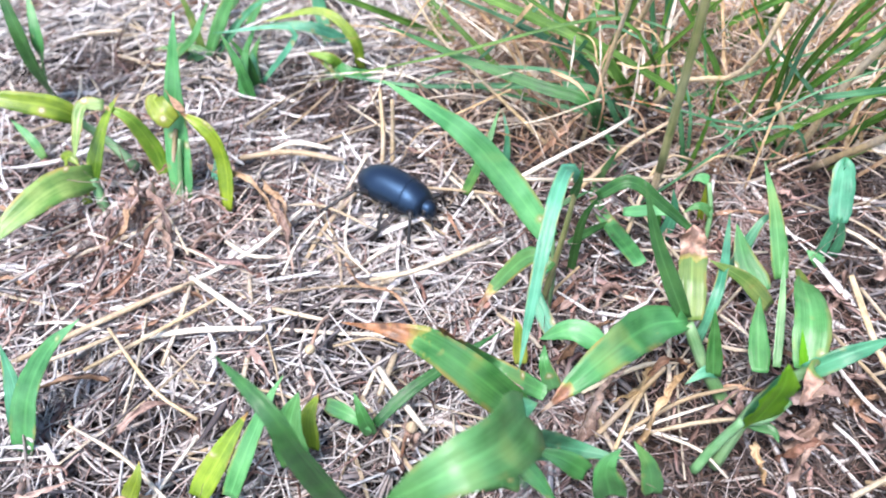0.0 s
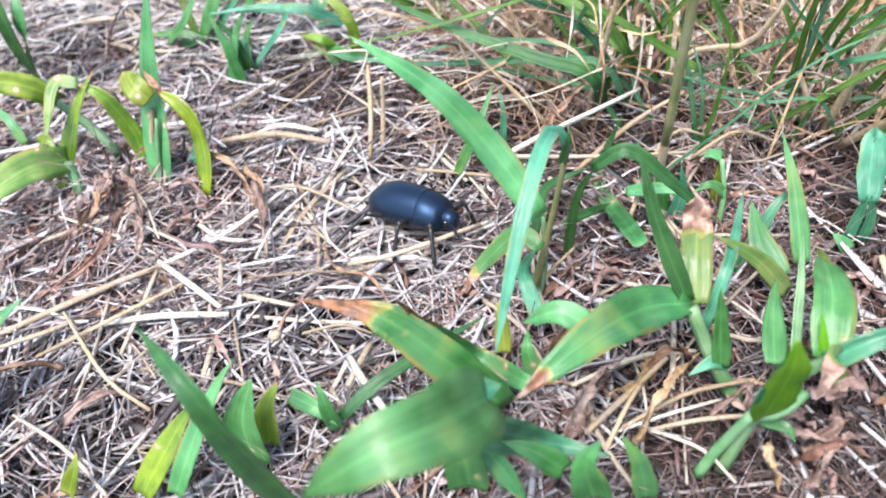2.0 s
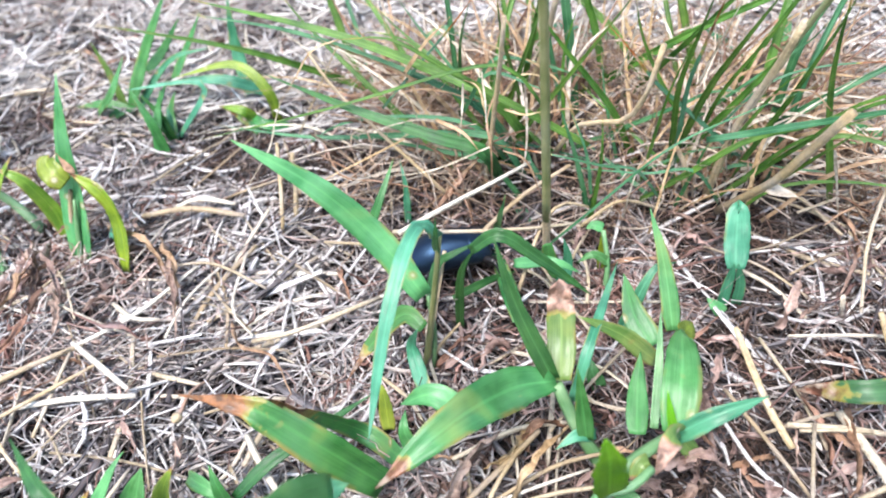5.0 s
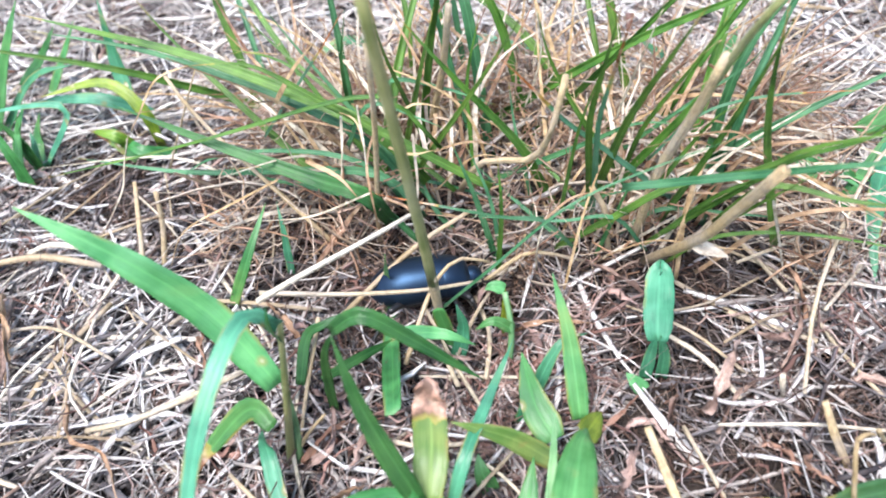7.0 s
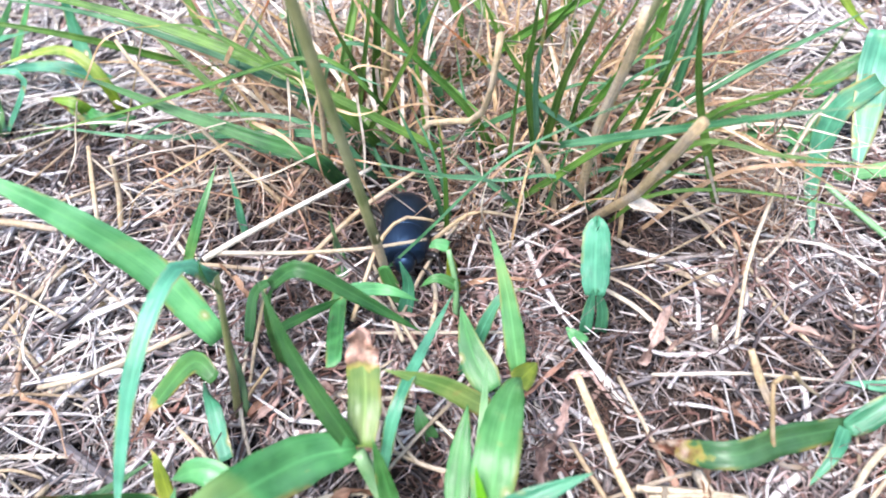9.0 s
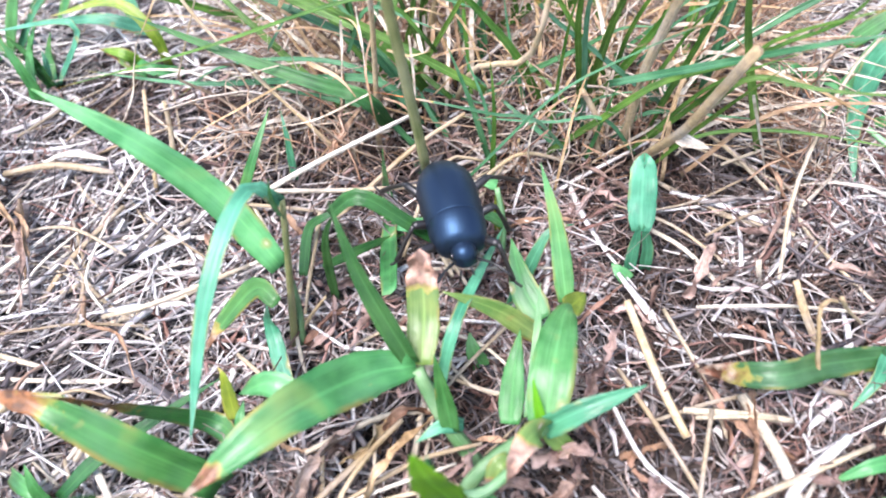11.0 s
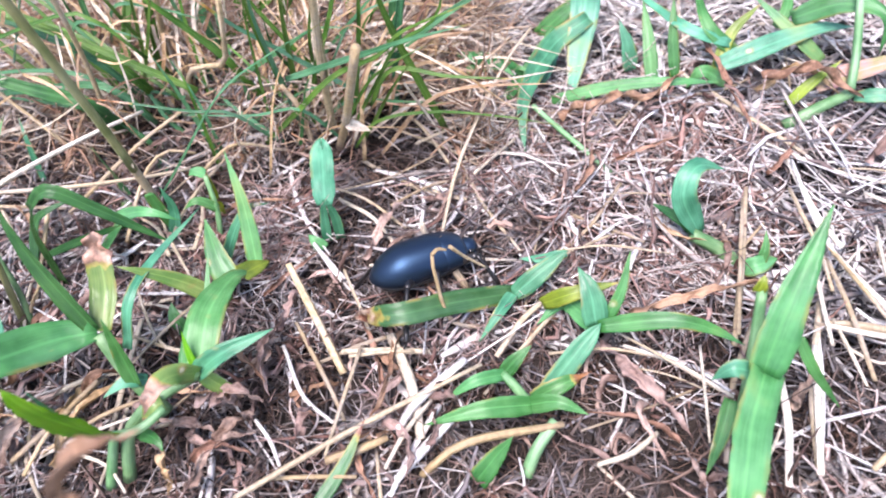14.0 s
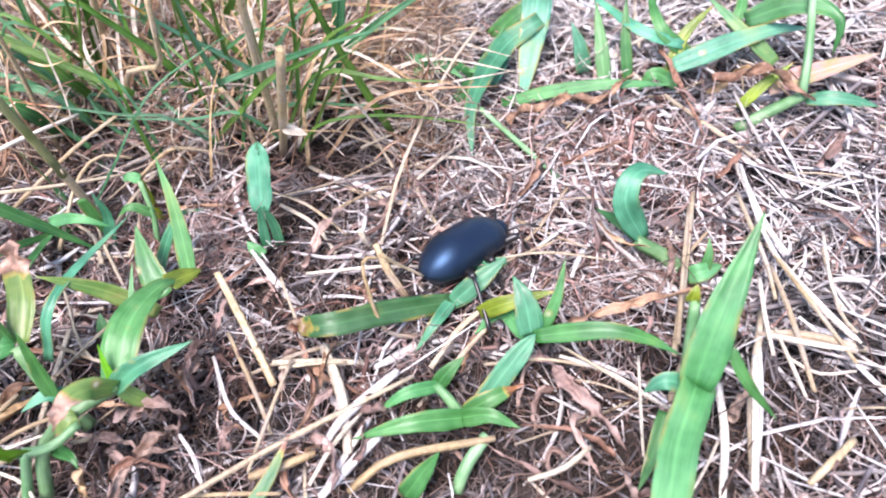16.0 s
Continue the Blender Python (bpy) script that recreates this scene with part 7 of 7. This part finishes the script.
dead_leaf(((0.1871, 0.1238, 0.0080), (0.1889, 0.0953, 0.0090), (0.1942, 0.0776, 0.0050)), 0.0030, mat=DRY_RUST)
dead_leaf(((0.1972, 0.0961, 0.0060), (0.2074, 0.0970, 0.0120), (0.2187, 0.0885, 0.0080)), 0.0034, mat=DRY_BLADE)
dead_leaf(((0.1115, -0.0026, 0.0040), (0.1111, -0.0089, 0.0070), (0.1079, -0.0137, 0.0050)), 0.0034)
dead_leaf(((0.0374, 0.0060, 0.0050), (0.0326, -0.0031, 0.0090), (0.0275, -0.0058, 0.0060)), 0.0036, mat=DRY_BLADE)
dead_leaf(((0.0181, -0.0110, 0.0040), (0.0233, -0.0096, 0.0070), (0.0217, -0.0162, 0.0050)), 0.0042)
dead_leaf(((0.0222, 0.0414, 0.0030), (0.0157, 0.0367, 0.0050), (0.0102, 0.0390, 0.0040)), 0.0036)
dead_leaf(((0.0725, -0.0468, 0.0592), (0.0787, -0.0454, 0.0703), (0.0850, -0.0408, 0.0697)), 0.0050, mat=DRY_RUST, label='russet dead leaf standing close by')
dead_leaf(((0.0916, 0.0400, 0.0040), (0.0974, 0.0497, 0.0070), (0.1005, 0.0576, 0.0050)), 0.0040)
dead_leaf(((0.0730, 0.0176, 0.0050), (0.0770, 0.0239, 0.0070), (0.0791, 0.0317, 0.0050)), 0.0036)
dead_leaf(((-0.0137, -0.0233, 0.0100), (-0.0140, -0.0222, 0.0140), (-0.0162, -0.0200, 0.0140)), 0.0040)
dead_leaf(((0.0020, 0.0977, 0.0040), (0.0108, 0.0954, 0.0120), (0.0158, 0.0868, 0.0040)), 0.0040, mat=DRY_BLADE)
dead_leaf(((0.2187, 0.0677, 0.0040), (0.2247, 0.0725, 0.0070), (0.2330, 0.0787, 0.0050)), 0.0040)

# ---- dried buds ----
dried_bud((-0.0436, 0.0131, 0.0030), (-0.0429, -0.0010, 0.0090), 0.0019)
dried_bud((-0.0167, -0.0238, 0.0040), (-0.0139, -0.0227, 0.0140), 0.0019)
dead_leaf(((-0.1103, 0.0503, 0.0090), (-0.1101, 0.0394, 0.0080), (-0.1160, 0.0299, 0.0040)), 0.0044)
dead_leaf(((-0.1077, 0.0519, 0.0100), (-0.0993, 0.0393, 0.0090), (-0.0956, 0.0339, 0.0040)), 0.0044)
dead_leaf(((-0.0947, 0.0620, 0.0090), (-0.0780, 0.0545, 0.0100), (-0.0635, 0.0384, 0.0040)), 0.0036, mat=DRY_BLADE)
dead_leaf(((-0.1113, 0.0465, 0.0080), (-0.1077, 0.0327, 0.0090), (-0.1162, 0.0273, 0.0040)), 0.0030, mat=DRY_BLADE)
dead_leaf(((0.0201, -0.0158, 0.0050), (0.0228, -0.0098, 0.0090), (0.0309, 0.0028, 0.0080)), 0.0050)
dead_leaf(((0.0335, -0.0010, 0.0040), (0.0384, 0.0036, 0.0100), (0.0453, 0.0054, 0.0070)), 0.0036, mat=DRY_RUST)
dead_leaf(((0.0554, -0.0078, 0.0050), (0.0603, -0.0078, 0.0100), (0.0660, -0.0081, 0.0060)), 0.0040)
dead_leaf(((0.0620, -0.0195, 0.0050), (0.0674, -0.0132, 0.0090), (0.0746, -0.0081, 0.0060)), 0.0034)
dead_leaf(((0.0571, -0.0129, 0.0080), (0.0576, -0.0163, 0.0060), (0.0585, -0.0206, 0.0040)), 0.0030, mat=DRY_BLADE)
dead_leaf(((0.0643, -0.0014, 0.0100), (0.0711, -0.0030, 0.0140), (0.0764, -0.0036, 0.0100)), 0.0040, label='pinkish curled dry leaf tip')
dead_leaf(((0.0741, 0.0206, 0.0040), (0.0725, 0.0079, 0.0090), (0.0753, 0.0007, 0.0050)), 0.0034)
dead_leaf(((0.0610, -0.0143, 0.0050), (0.0674, -0.0129, 0.0100), (0.0748, -0.0129, 0.0060)), 0.0032, mat=DRY_RUST)
stalk(((0.0243, -0.0149, 0.0065), (0.0312, -0.0067, 0.0080), (0.0389, 0.0023, 0.0100)), 0.00070, mat=STEM_TAN)
stalk(((0.0309, -0.0134, 0.0075), (0.0426, -0.0052, 0.0090), (0.0541, -0.0008, 0.0095)), 0.00050)
stalk(((0.0356, -0.0127, 0.0065), (0.0456, -0.0101, 0.0085), (0.0577, -0.0072, 0.0085)), 0.00050)


# ---- beetle ----
def loft(name, sections, mat, n=22, power=2.2):
    """A closed body along x from (x, half width, top, bottom) sections."""
    verts, faces = [], []
    for x, w, top, bottom in sections:
        mid, low = bottom + (top - bottom) * 0.38, bottom
        for j in range(n):
            a = 2 * math.pi * j / n
            c, s = math.cos(a), math.sin(a)
            y = w * math.copysign(abs(c) ** (2 / power), c)
            z = mid + ((top - mid) if s > 0 else (mid - low)) * math.copysign(abs(s) ** (2 / power), s)
            verts.append((x, y, z))
    for i in range(len(sections) - 1):
        for j in range(n):
            k = (j + 1) % n
            faces.append((i * n + j, (i + 1) * n + j, (i + 1) * n + k, i * n + k))
    faces.append(tuple(range(n)))
    faces.append(tuple((len(sections) - 1) * n + j for j in range(n))[::-1])
    return mesh_of(name, verts, faces, mat)


def oval(x0, x1, width, top, bottom, front, back, steps=20):
    """Sections of an egg-shaped shell: front and back say how blunt its ends are."""
    out = []
    for i in range(steps + 1):
        s = i / steps
        s = 0.5 - 0.5 * math.cos(math.pi * s)
        r = max(0.03, (1 - (1 - min(1, s / back)) ** 2.4) ** 0.5 if s < back else 1.0)
        if s > 1 - front:
            r = max(0.03, (1 - ((s - 1 + front) / front) ** 2.4 * 0.97) ** 0.5)
        z = bottom + (top - bottom) * 0.4
        out.append((x0 + (x1 - x0) * s, width / 2 * r, z + (top - z) * r ** 0.8, z - (z - bottom) * r ** 0.8))
    return out


def shell_sections(steps=22):
    """Sections of the wing cases: rounded tail, widest past the middle, square shoulders."""
    out = []
    for i in range(steps + 1):
        f = 0.5 - 0.5 * math.cos(math.pi * i / steps)
        r = math.sin(min(1.0, f / 0.5) * math.pi / 2) ** 0.5
        if f > 0.5:
            r = 1 - 0.07 * ((f - 0.5) / 0.5) ** 2
        h = math.sin(min(1.0, f / 0.55) * math.pi / 2) ** 0.62 * (1 - 0.10 * max(0.0, (f - 0.58) / 0.42) ** 2)
        out.append((-0.0137 + 0.0177 * f, max(0.0002, 0.0061 * r), -0.0004 + 0.0060 * max(0.03, h), -0.0004 - 0.0038 * max(0.05, r)))
    return out


def collar_sections(steps=14):
    """Sections of the pronotum: as wide as the shoulders, rounded and lower towards the head."""
    out = []
    for i in range(steps + 1):
        f = i / steps
        r = 0.93 + 0.13 * f - 0.40 * f * f
        end = 1.0 if f < 0.86 else (1 - ((f - 0.86) / 0.14) ** 2 * 0.75) ** 0.5
        back = 0.985 if i == 0 else 1.0
        out.append((0.0037 + 0.0064 * f, 0.0061 * r * end * back, -0.0008 + (0.0056 - 0.0004 * f - 0.0023 * f * f) * end * back, -0.0008 - 0.0033 * end))
    return out


def build_beetle():
    b = thing("beetle", (0, 0, 0), "large satin black darkling beetle walking over dry grass", "beetle")
    part("elytra", loft("elytra", shell_sections(), SHELL, n=28, power=2.05), b, "smooth matt black wing cases")
    part("pronotum", loft("pronotum", collar_sections(), SHELL, n=28, power=2.1), b)
    head = part("head", loft("head", oval(0.0084, 0.0131, 0.0052, 0.0012, -0.0040, 0.6, 0.3), SHELL), b)
    for side in (1, -1):
        part("eye", loft("eye", [(0.0112 + 0.0009 * math.sin(v), 0.0007 * math.cos(v) + 1e-5, 0.0007 * math.cos(v), -0.0009 * math.cos(v)) for v in np.linspace(-1.5, 1.5, 7)], EYE_BLACK, n=8), head).location = (-0.0004, side * 0.0022, -0.0012)
        pts = ((0.0121, side * 0.0020, -0.0016), (0.0150, side * 0.0046, -0.0004), (0.0176, side * 0.0072, -0.0014))
        part("antenna", tube(pts, (0.00028, 0.00034, 0.00024, 0.00036, 0.00022), LEG_BLACK, "antenna", n=12, sides=6), head)
        part("palp", tube(((0.0128, side * 0.0010, -0.0034), (0.0136, side * 0.0013, -0.0044), (0.0137, side * 0.0014, -0.0056)), (0.00026, 0.0002, 0.0003), LEG_BLACK, "palp", n=6, sides=6), head)
    part("belly", loft("belly", oval(-0.0118, 0.009, 0.0092, -0.0014, -0.0048, 0.4, 0.5), LEG_BLACK), b)
    legs = []
    for x, reach, out_, long in ((0.0068, 0.0050, 0.0060, 0.95), (0.0012, 0.0006, 0.0072, 1.05), (-0.0045, -0.0066, 0.0072, 1.4)):
        for side in (1, -1):
            hip = Vector((x, side * 0.0034, -0.0028))
            knee = Vector((reach * 0.62, side * out_ * 0.72, 0.0022))
            foot = Vector((reach * 1.15 * long, side * out_ * 1.12 * long, -0.0060))
            leg = part("leg", tube(((0, 0, 0), knee * 0.5 + Vector((0, 0, 0.0004)), knee), (0.0007, 0.00105, 0.00075), LEG_BLACK, "leg", n=7, sides=7), b)
            leg.location = hip
            part("tibia", tube((knee, knee.lerp(foot, 0.5) + Vector((0, 0, 0.0003)), foot), (0.0005, 0.00048, 0.00065), LEG_BLACK, "tibia", n=7, sides=6), leg)
            toe = foot + Vector((reach * 0.28 + 0.0003, side * 0.0016, -0.0001))
            part("tarsus", tube((foot, foot.lerp(toe, 0.5) + Vector((0, 0, -0.0002)), toe), (0.00034, 0.00026, 0.00034, 0.00024, 0.0003), LEG_BLACK, "tarsus", n=8, sides=5), leg)
            legs.append((leg, hip, side, x))
    return b, legs


beetle, beetle_legs = build_beetle()

# seconds, centre of the body, heading, nose up, lean
BEETLE_WAY = [
    (0, -0.0334, 0.0549, 0.0095, -25.6, -3.0, -12),
    (0.5, -0.0293, 0.0551, 0.0095, -19.4, 1.4, -14),
    (1, -0.0253, 0.0476, 0.0095, -34.5, -1.5, -10),
    (1.5, -0.0242, 0.0459, 0.0095, -16.0, 3.0, -12),
    (2, -0.0222, 0.0420, 0.0095, -20.3, 7.5, -12),
    (2.5, -0.0206, 0.0386, 0.0095, -34.6, 8.4, -12),
    (3, -0.0226, 0.0385, 0.0095, -49.0, 11.0, -8),
    (3.5, -0.0148, 0.0375, 0.0095, -31.4, -0.0, -18),
    (4, -0.0076, 0.0424, 0.0095, 1.9, -1.0, -16),
    (4.2, -0.0086, 0.0437, 0.0095, 9.8, -0.7, -14),
    (4.5, -0.0022, 0.0528, 0.0095, 27.0, -1.6, -10),
    (5, 0.0118, 0.0560, 0.0095, 22.0, 0.0, -5),
    (5.2, 0.0135, 0.0603, 0.0095, 45.0, -0.1, -5),
    (7.3, 0.0325, 0.0670, 0.0095, 7.3, 0.3, -5),
    (7.5, 0.0325, 0.0669, 0.0095, 1.7, 0.0, -5),
    (8, 0.0360, 0.0667, 0.0095, -7.9, 6.4, -5),
    (8.5, 0.0370, 0.0668, 0.0095, -40.0, 12.0, -5),
    (9, 0.0385, 0.0704, 0.0098, -80.6, 8.8, -5),
    (9.2, 0.0380, 0.0700, 0.0105, -77.3, 16.1, -5),
    (11.3, 0.0488, 0.0344, 0.0300, -68.1, -8.2, -8),
    (11.5, 0.0572, 0.0332, 0.0260, -63.7, -5.7, -34),
    (12, 0.0675, 0.0342, 0.0220, -39.4, -4.5, -32),
    (12.5, 0.0753, 0.0352, 0.0160, -32.4, -7.7, -48),
    (13, 0.0910, 0.0338, 0.0105, -17.3, -0.6, -26),
    (13.5, 0.0997, 0.0334, 0.0095, 26.6, -1.9, -24),
    (14, 0.1076, 0.0343, 0.0095, 23.9, 1.0, -20),
    (14.5, 0.1081, 0.0341, 0.0095, 26.9, 0.8, -18),
    (15, 0.1086, 0.0336, 0.0095, 15.1, 0.1, -18),
    (15.5, 0.1162, 0.0342, 0.0095, 17.2, 3.6, -20),
    (16, 0.1314, 0.0394, 0.0095, 46.0, -8.3, -12),
]


def motions():
    walk(beetle, [(t, pose(x, y, z, lean, -up, turn)) for t, x, y, z, turn, up, lean in BEETLE_WAY])
    for i, (leg, hip, side, x) in enumerate(beetle_legs):
        rows = []
        for k in range(81):
            t = k * 0.2
            pace = 0.35 if 8.0 < t < 9.3 or 14.2 < t < 15.2 else 1.0
            ph = t * 9.5 + (math.pi if (i in (0, 3, 4)) else 0)
            swing, lift = 17 * pace * math.sin(ph), 9 * pace * max(0.0, math.cos(ph))
            rows.append((t, Matrix.Translation(hip) @ pose(0, 0, 0, side * lift, 0, -side * swing)))
        walk(leg, rows)


motions()
